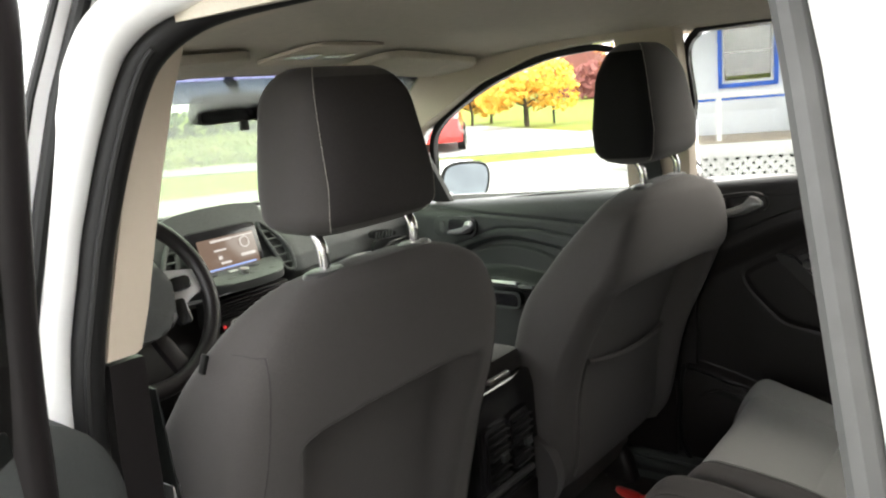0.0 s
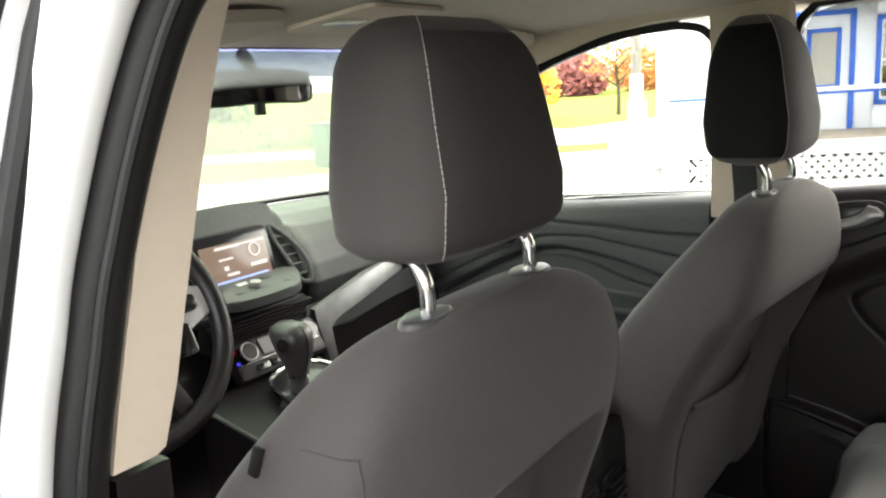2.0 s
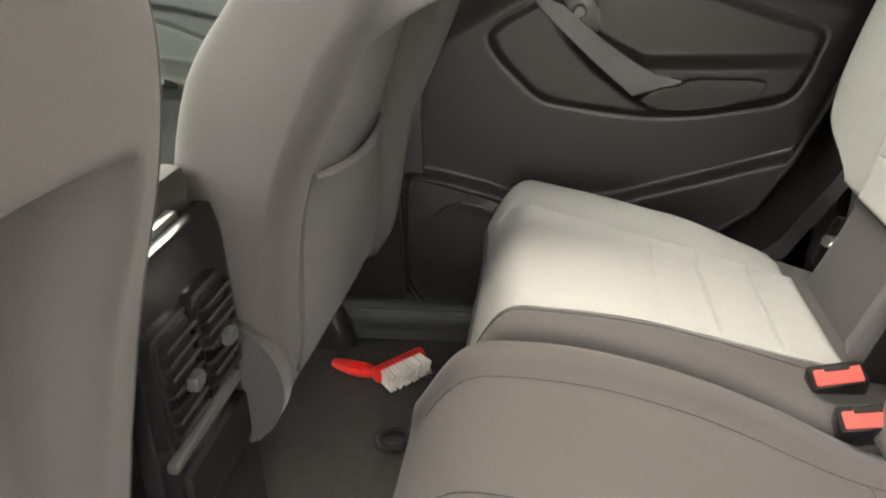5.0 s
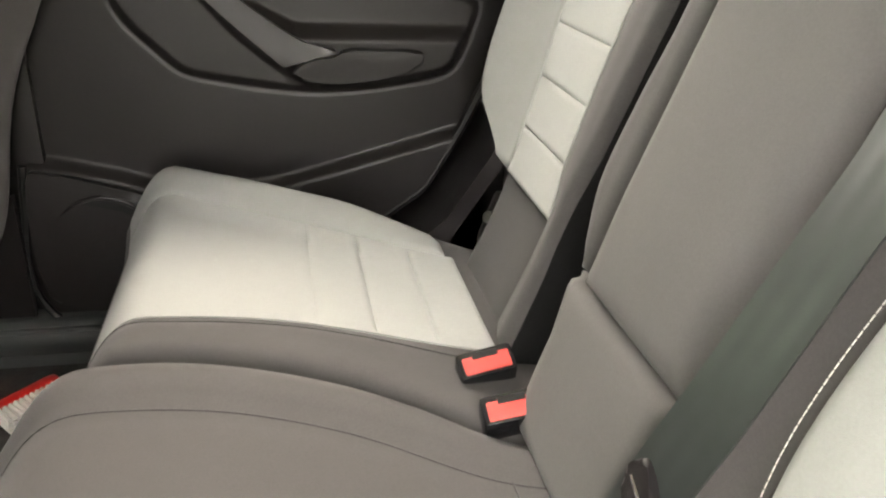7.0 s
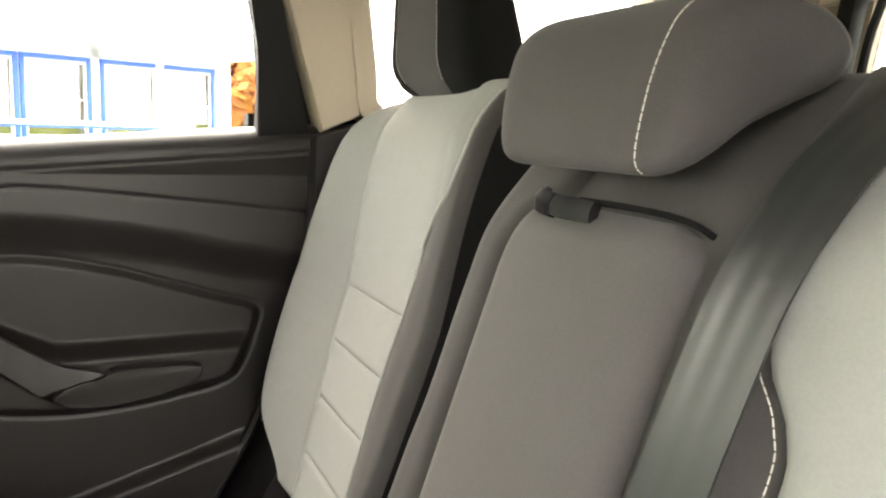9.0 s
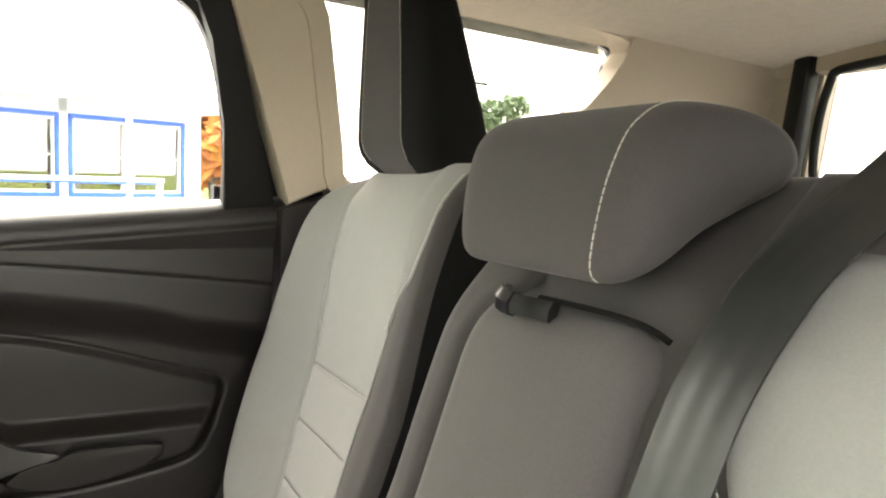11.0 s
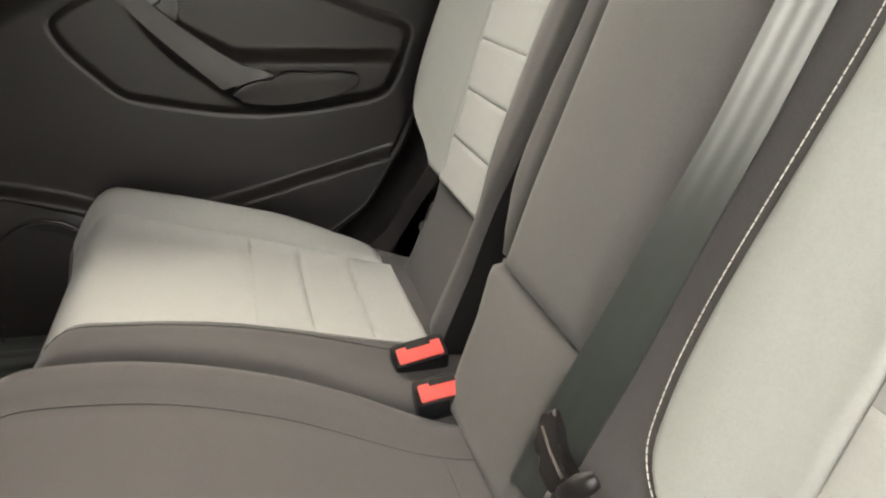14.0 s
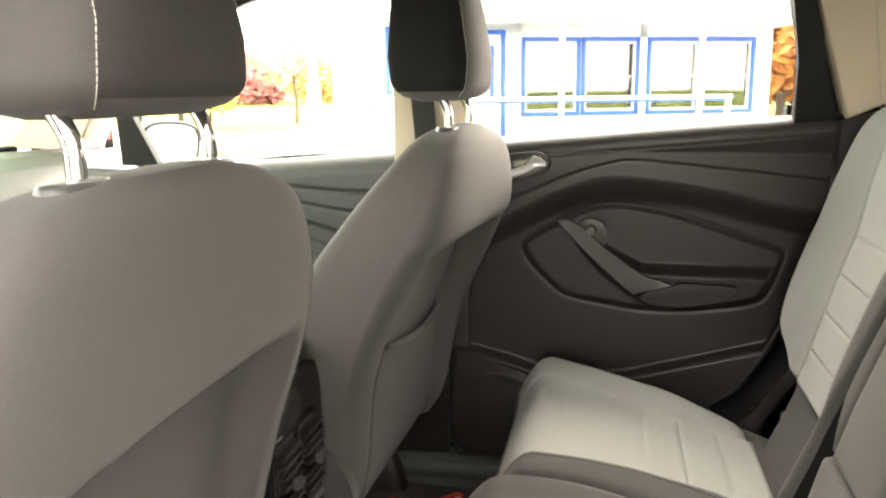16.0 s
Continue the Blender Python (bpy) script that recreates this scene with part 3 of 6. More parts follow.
part("speaker_grille", tube(B(), [(0.664, -0.225, 0.565), (0.6615, -0.225, 0.565)], 0.072, 40), RUBBER, spk, "black round speaker grille")
part("grille_ring", tube(B(), [(0.663, -0.225 + 0.076 * math.cos(a), 0.565 + 0.076 * math.sin(a)) for a in np.linspace(0, 2 * math.pi, 49)], 0.0035, 8, cap=False), PLASTIC, spk, "black grille rim")
part("corner_seal", tube(B(), spline([(0.672, -0.124, 0.69), (0.672, -0.116, 0.61), (0.670, -0.108, 0.52), (0.668, -0.126, 0.455), (0.660, -0.18, 0.415), (0.65, -0.30, 0.405)], 6), 0.006, 8), RUBBER, rd, "black rubber corner seal")

# ---- right front door ----
PLASTICD = material("dark_grey_plastic", (0.040, 0.043, 0.042), 0.48, color2=(0.034, 0.037, 0.036), scale=200, bump=0.3, bscale=1200, spec=0.4)


FA = curve([-0.1, 0.056, 0.142, 0.26, 0.40, 0.64, 0.9], [1.030, 1.035, 1.036, 1.045, 1.052, 1.068, 1.08])
FB = curve([-0.1, 0.0, 0.09, 0.18, 0.30, 0.35, 0.43, 0.48, 0.53, 0.615, 0.9], [0.957, 0.972, 0.985, 0.997, 1.016, 1.017, 1.014, 1.001, 0.983, 0.948, 0.82])
FC = curve([-0.1, 0.0, 0.12, 0.24, 0.36, 0.42, 0.51, 0.62, 0.9], [0.85, 0.893, 0.934, 0.970, 0.989, 0.991, 0.971, 0.921, 0.78])
FD = curve([-0.1, 0.0, 0.16, 0.24, 0.32, 0.40, 0.476, 0.553, 0.62, 0.9], [0.845, 0.870, 0.903, 0.923, 0.952, 0.962, 0.954, 0.934, 0.905, 0.76])


def front_relief(y, z):
    """How far the front door's inner skin stands into the cabin."""
    top = belt_z(y)
    r = -0.05 * (1 - math.sqrt(max(0.0, 1 - min(1.0, max(0.0, (z - top + 0.05) / 0.05)) ** 2)))
    for c, w in ((FA(y), 0.005), (FB(y), 0.004)):
        r -= 0.006 * math.exp(-((z - c) / w) ** 2) + 0.003 * smooth(c + 0.004, c - 0.004, z)
    r -= 0.030 * smooth(FC(y) + 0.004, FC(y) - 0.016, z)
    r += 0.012 * smooth(FD(y) + 0.003, FD(y) - 0.005, z)
    arm = interp(y, [0.0, 0.26, 0.40, 0.50, 0.70], [0.865, 0.882, 0.900, 0.897, 0.86])
    r += 0.045 * smooth(arm + 0.004, arm - 0.030, z) * smooth(0.72, 0.6, y)
    r -= 0.020 * smooth(0.845, 0.815, z) * smooth(0.72, 0.6, y)
    return r


fd = thing("door_2", "closed front passenger door with charcoal moulded panel", "car door", (0.72, 0.4, 0.42), kind="structure")
part("panel", sheet(B(), lambda u, v: (lambda y, z: (side_x(z) - 0.025 - front_relief(y, z), y, z))(0.02 + 0.80 * u, 0.42 + (belt_z(0.02 + 0.80 * u) - 0.42) * v), 150, 230, (0.03, 0, 0)), PLASTICD, fd, "charcoal grained door panel", 60)
part("skin", prism(B(), [(-0.08, 0.38), (0.9, 0.38), (0.9, 1.08), (-0.08, 1.13)], on_side(1, 0.13), 0.03, 0), WHITEPAINT, fd, "white outer skin")
part("window_frame", frame_ring(B(), dense(FRONT_WIN, 4), 0.016, on_side(1, 0.045), 0.022), RUBBER, fd, "black window frame")
part("pane", prism(B(), FRONT_WIN, on_side(1, 0.03), 0.004, 0), GLASS, fd).visible_shadow = False
bez = part("handle_bezel", prism(B(), roundrect(0.160, 0.066, 0.030, 6, 0.578, 1.016), on_side(1, -0.024), 0.012, 0.005), PLASTICD, fd, "grey handle bezel")
part("handle_recess", prism(B(), roundrect(0.092, 0.048, 0.018, 5, 0.552, 1.018), on_side(1, -0.035), 0.003, 0.001), GLOSSB, bez, "black handle recess")
part("door_handle", rings(B(), [[(0.668 + dx, y, z + dz) for dx, dz in ((0.0, -h), (-0.008, -h * 0.4), (-0.008, h * 0.4), (0.0, h), (0.014, h), (0.014, -h))] for y, z, h in ((0.588, 1.003, 0.005), (0.56, 1.005, 0.008), (0.535, 1.009, 0.010), (0.522, 1.020, 0.018), (0.510, 1.024, 0.014), (0.503, 1.022, 0.006))]), HSILVER, bez, "satin silver door handle")
part("lock_button", prism(B(), roundrect(0.018, 0.034, 0.006, 3, 0.622, 1.016), on_side(1, -0.035), 0.004, 0.0015), PLASTICG, bez, "lock button")
part("switch_plate", box(B(), (0.646, 0.385, 0.866), (0.050, 0.110, 0.012), 0.005, pose(0, 0, 0, 0, 22, 0)), SATIN, fd, "silver switch plate")
part("switch_end", box(B(), (0.648, 0.305, 0.858), (0.050, 0.050, 0.012), 0.005, pose(0, 0, 0, 0, 22, 0)), PLASTICG, fd, "grey switch plate end")
part("grab_slot", prism(B(), roundrect(0.100, 0.040, 0.014, 4, 0.385, 0.820), lambda u, v, w: Vector((0.668 - w, u, v)), 0.03, 0.004), GLOSSB, fd, "black grab slot")
part("grab_rim", tube(B(), [(0.638, u, v) for u, v in roundrect(0.104, 0.044, 0.016, 4, 0.385, 0.820) + [(0.437, 0.826)]], 0.004, 6, cap=False), PLASTICG, fd, "grey slot rim")

# left front door, unseen side of the driver
ld = thing("door_3", "closed driver's door beyond the pillar", "car door", (-0.72, 0.4, 0.42), kind="structure")
part("panel", sheet(B(), lambda u, v: (lambda y, z: (-(side_x(z) - 0.01 - front_relief(y, z)), y, z))(0.11 + 0.70 * u, 0.42 + (belt_z(0.11 + 0.70 * u) - 0.42) * v), 40, 40, (-0.03, 0, 0)), PLASTIC, ld, "black door panel", 60)
part("skin", prism(B(), [(0.11, 0.38), (0.9, 0.38), (0.9, 1.08), (0.11, 1.13)], on_side(-1, 0.13), 0.03, 0), WHITEPAINT, ld, "white outer skin")
part("window_frame", frame_ring(B(), dense(FRONT_WIN, 4), 0.016, on_side(-1, 0.06), 0.035), RUBBER, ld, "black window frame")

# open rear door, swung out on its hinges at the pillar
od = thing("door_4", "open rear car door, white outside and black inside", "car door", (-0.86, 0.06, 0.42), kind="structure")
part("panel", prism(B(), roundrect(0.84, 0.77, 0.15, 8, -0.33, 0.775), lambda u, v, w: Vector((-0.84 + w, u, v)), 0.15, 0.03), PLASTICD, od, "charcoal door panel")
part("skin", prism(B(), roundrect(0.82, 0.78, 0.17, 8, -0.345, 0.775), lambda u, v, w: Vector((-0.935 + w, u, v)), 0.06, 0.02), WHITEPAINT, od, "white outer skin")
part("armrest", tube(B(), spline([(-0.74, -0.14, 0.98), (-0.72, -0.20, 0.95), (-0.71, -0.40, 0.88), (-0.72, -0.6, 0.87)], 6), 0.03, 12), PLASTIC, od, "black armrest pull handle")
part("door_handle", box(B(), (-0.725, -0.12, 1.05), (0.02, 0.11, 0.025), 0.008), SATIN, od, "satin silver door handle")
part("window_frame", tube(B(), spline([(x + 0.062, y - 0.095, z) for x, y, z in [(-0.777, 0.062, 0.90), (-0.769, 0.062, 1.10), (-0.756, 0.062, 1.25), (-0.731, 0.060, 1.40), (-0.704, 0.045, 1.51), (-0.689, 0.0, 1.55), (-0.68, -0.1, 1.56), (-0.68, -0.5, 1.55), (-0.72, -0.68, 1.42), (-0.765, -0.72, 1.14)]], 8), 0.026, 14), PLASTIC, od, "black window frame")
part("pane", prism(B(), [(-0.035, 0.95), (-0.037, 1.40), (-0.055, 1.51), (-0.10, 1.545), (-0.20, 1.553), (-0.59, 1.543), (-0.77, 1.41), (-0.81, 1.14), (-0.81, 0.95)], lambda u, v, w: Vector((interp(v, [0.9, 1.1, 1.25, 1.40, 1.55], [-0.717, -0.709, -0.696, -0.671, -0.630]) - w, u, v)), 0.004, 0), TINTED, od, "dark tinted pane")
part("frame_seal", tube(B(), spline([(x + 0.062, y - 0.095, z) for x, y, z in [(-0.79, 0.092, 0.90), (-0.782, 0.092, 1.10), (-0.769, 0.092, 1.25), (-0.744, 0.09, 1.40), (-0.716, 0.075, 1.51), (-0.694, 0.02, 1.575), (-0.685, -0.1, 1.59), (-0.685, -0.5, 1.58)]], 8), 0.009, 8), RUBBER, od, "black rubber seal")
od.rotation_euler = (0, 0, radians(-66))

# ---- windshield ----
ws = thing("window_4", "greenish curved windshield", "window", kind="structure")


def screen_point(u, v, off=0.0):
    x = -0.62 + 1.24 * u
    y = 0.57 + 0.56 * v - 0.30 * (abs(u - 0.5) * 2) ** 2.2 * v * 0.5 + off
    z = 1.475 - 0.345 * v - 0.02 * (abs(u - 0.5) * 2) ** 2 * (1 - v)
    return Vector((x * (1 + 0.12 * v), y, z))


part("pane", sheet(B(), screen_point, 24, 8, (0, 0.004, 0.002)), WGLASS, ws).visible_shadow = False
part("shade_band", sheet(B(), lambda u, v: screen_point(u, 0.14 * v - 0.02, 0.008), 24, 3, (0, 0.003, 0.001)), glass("blue_tint", (0.30, 0.31, 0.42)), ws, "blue tinted sun band").visible_shadow = False
part("lower_seal", tube(B(), [screen_point(k / 30, 1.0) for k in range(31)], 0.007, 6), RUBBER, ws, "black windshield seal")

# unseen dark wall, added behind the camera to cut light from the left
BLOCKM = material("dark_light_block", (0.16, 0.155, 0.15), 0.95, color2=(0.13, 0.125, 0.12), scale=4)
solid("light_block_west", box(B(), (-1.50, -1.75, 1.17), (0.12, 2.1, 2.4), 0.02), BLOCKM, "unseen dark wall added to block light at the open door", "wall", kind="structure")

# ---- front seats ----
# charcoal cloth darkened for the driver headrest's shaded back
SHADEDCLOTH = material("shaded_brown_cloth", (0.046, 0.042, 0.042), 0.92, scale=500, bump=0.16, bscale=900, weave=0.8, wscale=1400, spec=0.2)
SLEEVE = material("dark_grey_sleeve", (0.06, 0.06, 0.06), 0.32, spec=0.5)

def superloop(cx, cy, hw, hd, n=64, p=3.2):
    out = []
    for k in range(n):
        a = 2 * math.pi * k / n
        c, s = math.cos(a), math.sin(a)
        out.append((cx + hw * math.copysign(abs(c) ** (2 / p), c), cy + hd * math.copysign(abs(s) ** (2 / p), s)))
    return out


SEAT_Z = [0.46, 0.60, 0.80, 0.95, 1.05, 1.10, 1.15, 1.175, 1.19, 1.198]
SEAT_W = [0.225, 0.265, 0.278, 0.276, 0.266, 0.250, 0.216, 0.178, 0.136, 0.08]
REAR_Z, REAR_Y = [0.46, 0.63, 0.75, 0.87, 0.98, 1.06, 1.13, 1.17, 1.198], [0.130, 0.066, 0.036, 0.004, -0.034, -0.050, -0.052, -0.044, -0.022]
FRONT_Z, FRONT_Y = [0.46, 0.70, 0.84, 0.97, 1.06, 1.146, 1.18, 1.198], [0.28, 0.255, 0.238, 0.205, 0.142, 0.072, 0.046, 0.02]


SEAT_WF, REAR_YF, FRONT_YF = curve(SEAT_Z, SEAT_W), curve(REAR_Z, REAR_Y), curve(FRONT_Z, FRONT_Y)


def rear_y(z):
    """The back face of a front seat relative to its head-restraint sockets."""
    return REAR_YF(z)


def front_seat(cx, yb, label, tag):
    st = thing("front_seat", label, "car seat", (cx, yb + 0.3, 0.40), "front seats")

    zb = 0.46 if tag else 0.565
    lean = (lambda z: 0.0) if tag else curve([0.40, 0.60, 0.70, 0.80, 0.90, 1.0, 1.06, 1.3], [0.028, 0.030, 0.038, 0.044, 0.034, 0.018, 0.0, 0.0])

    def back_dent(x, z):
        """Hollow below the shoulder: a lip across, sides that widen downwards."""
        lip = 1.016 - 0.25 * max(0.0, abs(x) - 0.08) ** 1.5
        inner = interp(z, [0.5, 0.9, 1.0], [0.130, 0.135, 0.148]) if tag else 0.188
        deep = interp(z, [0.5, 0.70, 0.85, 0.96, 1.0], [0.012, 0.024, 0.036, 0.048, 0.048] if tag else [0.020, 0.040, 0.058, 0.070, 0.070])
        deep *= 1.0 if tag else interp(x, [-0.19, 0.19], [0.25, 1.0])
        return deep * smooth(inner + (0.050 if tag else 0.034), inner, abs(x)) * smooth(lip + 0.006, lip - (0.014 if tag else 0.010), z)

    def skew(x, z):
        """The inboard wing of the passenger back sits further forward than the outboard one."""
        return 0.0 if tag else -max(-1.0, min(1.0, x / 0.22)) * interp(z, [0.5, 0.70, 0.90, 1.0, 1.08, 1.17, 1.19], [0.015, 0.024, 0.031, 0.026, 0.018, 0.012, 0.0])
    pw = 5.0 if tag else 6.5
    rs = []
    N = 110
    for k in range(N + 1):
        t = k / N
        z = zb + (1.198 - zb) * (1 - (1 - t) ** 1.7)
        hw = SEAT_WF(z) * (1 - 0.12 * smooth(zb + 0.05, zb, z))
        ya, yz = rear_y(z) + lean(z), FRONT_YF(z)
        d = yz - ya
        yc = yb + (ya + yz) / 2
        ring = []
        for x, y in superloop(0, yc, hw, d / 2, 144, pw):
            if y < yc:
                y += (back_dent(x, z) + skew(x, z)) * smooth(0.2, 0.8, (yc - y) / (d / 2))
            else:
                y -= 0.5 * d * smooth(0.20, 0.12, abs(x)) * (y - yc) / (d / 2) * smooth(1.17, 1.05, z)
            ring.append((cx + x, y, z))
        rs.append(ring)
    br = part("backrest", rings(B(), rs), CHAR, st, "charcoal cloth backrest", 60)
    # cover seams: down the back corners and across to the sides
    def on_rear(x, z):
        hw, ya, yz = SEAT_WF(z), rear_y(z) + lean(z), FRONT_YF(z)
        return Vector((cx + x, yb + (ya + yz) / 2 - (yz - ya) / 2 * max(0.0, 1 - abs(x / hw) ** pw) ** (1 / pw) + skew(x, z) - 0.0003, z))
    for s in (-1, 1) if tag else ():
        part("seam", tube(B(), [on_rear(s * interp(z, [0.6, 0.9, 1.06, 1.15], [0.235, 0.240, 0.232, 0.222]), z) for z in np.linspace(zb + 0.05, 1.128, 40)], 0.0009, 6), CHARD, br, "sewn cover seam")
        part("seam", tube(B(), [on_rear(s * x, 1.128 + 0.10 * (x - 0.223)) for x in np.linspace(0.223, 0.234, 10)], 0.0009, 6), CHARD, br, "sewn cover seam")
    # map pocket with a sagging hem, sewn into the hollow
    if not tag:
        def pocket(u, v):
            x = -0.190 + 0.38 * u
            hem = 0.850 - 0.030 * u - 0.014 * math.sin(math.pi * u)
            z = zb + 0.02 + (hem - zb - 0.02) * v
            return (cx + x, yb + rear_y(z) + lean(z) + skew(x, z) + back_dent(x, z) - 0.004 - 0.016 * math.sin(math.pi * u) ** 0.6 * v ** 2, z)
        pk = part("map_pocket", sheet(B(), pocket, 24, 24, (0, 0.005, 0)), CHAR, br, "charcoal map pocket")
        part("hem", tube(B(), [Vector(pocket(k / 30, 1)) for k in range(31)], 0.0065, 8), CHAR, pk, "sewn pocket hem")
    # cushion, side trim and rails
    def cush(u, v):
        x = -0.225 + 0.45 * u
        y = yb + 0.20 + 0.50 * v
        z = 0.60 + 0.05 * v + 0.02 * smooth(0.15, 0.24, abs(x)) - 0.05 * smooth(0.9, 1.0, v)
        return (cx + x, y, z)
    part("cushion", sheet(B(), cush, 24, 20, (0, 0, -0.14)), CHAR, st, "charcoal cloth cushion")
    part("side_trim", sheet(B(), lambda u, v: (cx + 0.262, yb + 0.08 + 0.55 * u, 0.45 + 0.20 * v * (1 - 0.5 * u)), 10, 6, (0.012, 0, 0)), PLASTIC, st, "black seat side trim")
    for s in (-1, 1):
        part("rail", box(B(), (cx + s * 0.19, yb + 0.47, 0.42), (0.04, 0.50, 0.05), 0.008), PLASTIC, st, "black seat rail")
    sg = -math.copysign(1, cx)
    part("recliner_cover", prism(B(), [(0.34, 0.70), (0.27, 0.712)] + [(0.208 + 0.094 * math.cos(a), 0.628 + 0.092 * math.sin(a)) for a in np.linspace(math.pi / 2, math.pi * 1.5, 20)] + [(0.30, 0.53), (0.34, 0.54)], lambda u, v, w: Vector((cx + sg * (0.262 + w), yb + u, v)), 0.028, 0.01, 3), CHARD, st, "charcoal recliner cover")
    # head restraint
    rs = []
    M = 30
    yh = yb + 0.024
    for k in range(M + 1):
        t = k / M
        z = 1.240 + (0.212 if tag else 0.235) * t
        e = min(1.0, t * 215 / 30) if t < 0.5 else min(1.0, (1 - t) * 215 / (52 if tag else 74))
        rnd = math.sqrt(max(0.02, 1 - (1 - e) ** 2))
        hw = (0.127 if tag else 0.142) * (1 - (0.20 if tag else 0.24) * t ** 1.6) * (0.62 + 0.38 * rnd if tag or t < 0.5 else 0.45 + 0.55 * rnd)
        hd = interp(t, [0, 0.3, 1], [0.070, 0.078, 0.056]) * (0.35 + 0.65 * rnd)
        yc = yh + 0.012 * t
        rs.append([(cx + x, y, z) for x, y in superloop(0, yc, hw, hd, 56, 3.6)])
    hr = part("headrest", rings(B(), rs), CHAR, st, "charcoal cloth head restraint", 60)
    # dark panels differ per seat: they paint in how each headrest is lit
    for a, b, mt, nm in ((35, 49, SHADEDCLOTH, "shaded_back"),) if tag else ((21, 35, BLACKCLOTH, "side_panel"), (49, 63, BLACKCLOTH, "side_panel")):
        part(nm, rings(B(), [[Vector(r[i % 56]) + (Vector(r[i % 56]) - Vector((cx, yh, r[0][2]))).normalized() * 0.0007 for i in range(a, b + 1)] for r in rs[2:-2]], closed=False), mt, hr, "panel darkened to match how this seat is lit", 60)
    for s in (-1, 1):
        pts = [ring[35 if s < 0 else 49] for ring in rs[1:]] + [(cx + s * 0.055, yh - 0.012, 1.452)]
        part("stitching", stitches(B(), [(p[0] + s * 0.0005, p[1] - 0.0006, p[2]) for p in pts], 0.0042, 0.0010, 0.00045), THREAD, hr, "pale stitching")
        px_ = cx + s * 0.09
        part("post", tube(B(), spline([(px_, yb + 0.0, 1.17), (px_, yb - 0.002, 1.215), (px_, yb + 0.004, 1.235), (px_, yb + 0.02, 1.26)], 5), 0.0075, 12), CHROME, hr, "chrome post")
        bm = B()
        prism(bm, dense([(0.036, 0.0), (0.02, 0.017), (-0.02, 0.017), (-0.036, 0.0), (-0.02, -0.017), (0.02, -0.017)], 4), lambda u, v, w: Vector((px_ + u * (1 - 6 * max(0.0, w - 0.006)), yb + v * (1 - 8 * max(0.0, w - 0.006)), 1.180 + w)), 0.019, 0.006, 3)
        part("guide_sleeve", bm, SLEEVE, st, "black guide sleeve")
    if tag:
        part("airbag_tag", box(B(), (cx - 0.247, yb + 0.055, 1.116), (0.005, 0.010, 0.024), 0.0015, pose(0, 0, 0, 10, 14, 0)), RUBBER, st, "black airbag tag")
    return st


front_seat(-0.39, -0.095, "charcoal cloth driver seat with raised head restraint", True)
front_seat(0.39, -0.19, "charcoal cloth front passenger seat with map pocket", False)

# ---- rear bench ----
RA = radians(18.5)
RN, RU = Vector((0, math.cos(RA), math.sin(RA))), Vector((0, -math.sin(RA), math.cos(RA)))
R0 = Vector((0, -0.69, 0.64))


def on_back(x, s, h=0.0):
    return Vector((x, 0, 0)) + R0 + RU * s + RN * h


def strip(left, right, s0, s1, height, nu=20, nv=60, edge=0.012, thick=0.03, up=0.0):
    """A cushioned panel of the seat back between two edge curves; its rim rolls under."""
    def f(u, v):
        s = s0 + (s1 - s0) * v
        a, b = left(s), right(s)
        x = a + (b - a) * u
        rim = min(u * abs(b - a), (1 - u) * abs(b - a), v * (s1 - s0), (1 - v) * (s1 - s0))
        h = height(x, s) - edge * (1 - math.sqrt(max(0.0, 1 - (1 - min(1.0, rim / (edge * 1.3))) ** 2)))
        return on_back(x, s + up * smooth(0.46, 0.60, s), h)
    return sheet(B(), f, nu, nv, -RN * thick), f


rb = thing("rear_seat_back", "light grey and charcoal cloth rear seat back", "car seat", (0.38, -0.75, 0.64), "rear seat backs")
RISE = 0.05


def act(s):
    return s + RISE * smooth(0.46, 0.60, s)


def by_height(ss, xs):
    """An edge curve given by the true height up the seat back."""
    c = curve(ss, xs)
    return lambda s: c(act(s))


xo = by_height([0, 0.10, 0.15, 0.18, 0.22, 0.30, 0.41, 0.52, 0.58, 0.62, 0.645, 0.66, 0.67], [0.40, 0.405, 0.42, 0.455, 0.52, 0.572, 0.606, 0.608, 0.597, 0.565, 0.52, 0.45, 0.38])
xl = by_height([0, 0.16, 0.21, 0.27, 0.334, 0.40, 0.46, 0.526, 0.60, 0.66], [0.372, 0.382, 0.396, 0.418, 0.448, 0.472, 0.492, 0.508, 0.510, 0.49])
xr = by_height([0, 0.145, 0.208, 0.269, 0.333, 0.401, 0.478, 0.514, 0.574, 0.63, 0.67], [0.21, 0.223, 0.246, 0.262, 0.278, 0.288, 0.285, 0.283, 0.293, 0.303, 0.303])
xb = by_height([0, 0.10, 0.15, 0.24, 0.33, 0.414, 0.52, 0.60, 0.66], [0.15, 0.165, 0.178, 0.176, 0.185, 0.196, 0.206, 0.200, 0.190])


def right_h(x, s):
    base = -0.017 - 0.088 * min(s, 0.40) + 0.012 * smooth(0.40, 0.62, s)
    wing = 0.032 * smooth(xl(s) + 0.0, xl(s) + 0.13, x) + 0.016 * smooth(xr(s) + 0.01, xr(s) - 0.06, x)
    return base + wing + 0.004 * smooth(0.1, 0.28, s) - 0.02 * smooth(0.56, 0.62, s)


body, _ = strip(lambda s: xo(s) - 0.006, lambda s: xb(s) + 0.006, 0.0, 0.612, lambda x, s: right_h(x, s) - 0.012, 40, 90, 0.014, 0.09, RISE)
part("back_pad", body, CHAR, rb, "charcoal cloth back pad", 60)
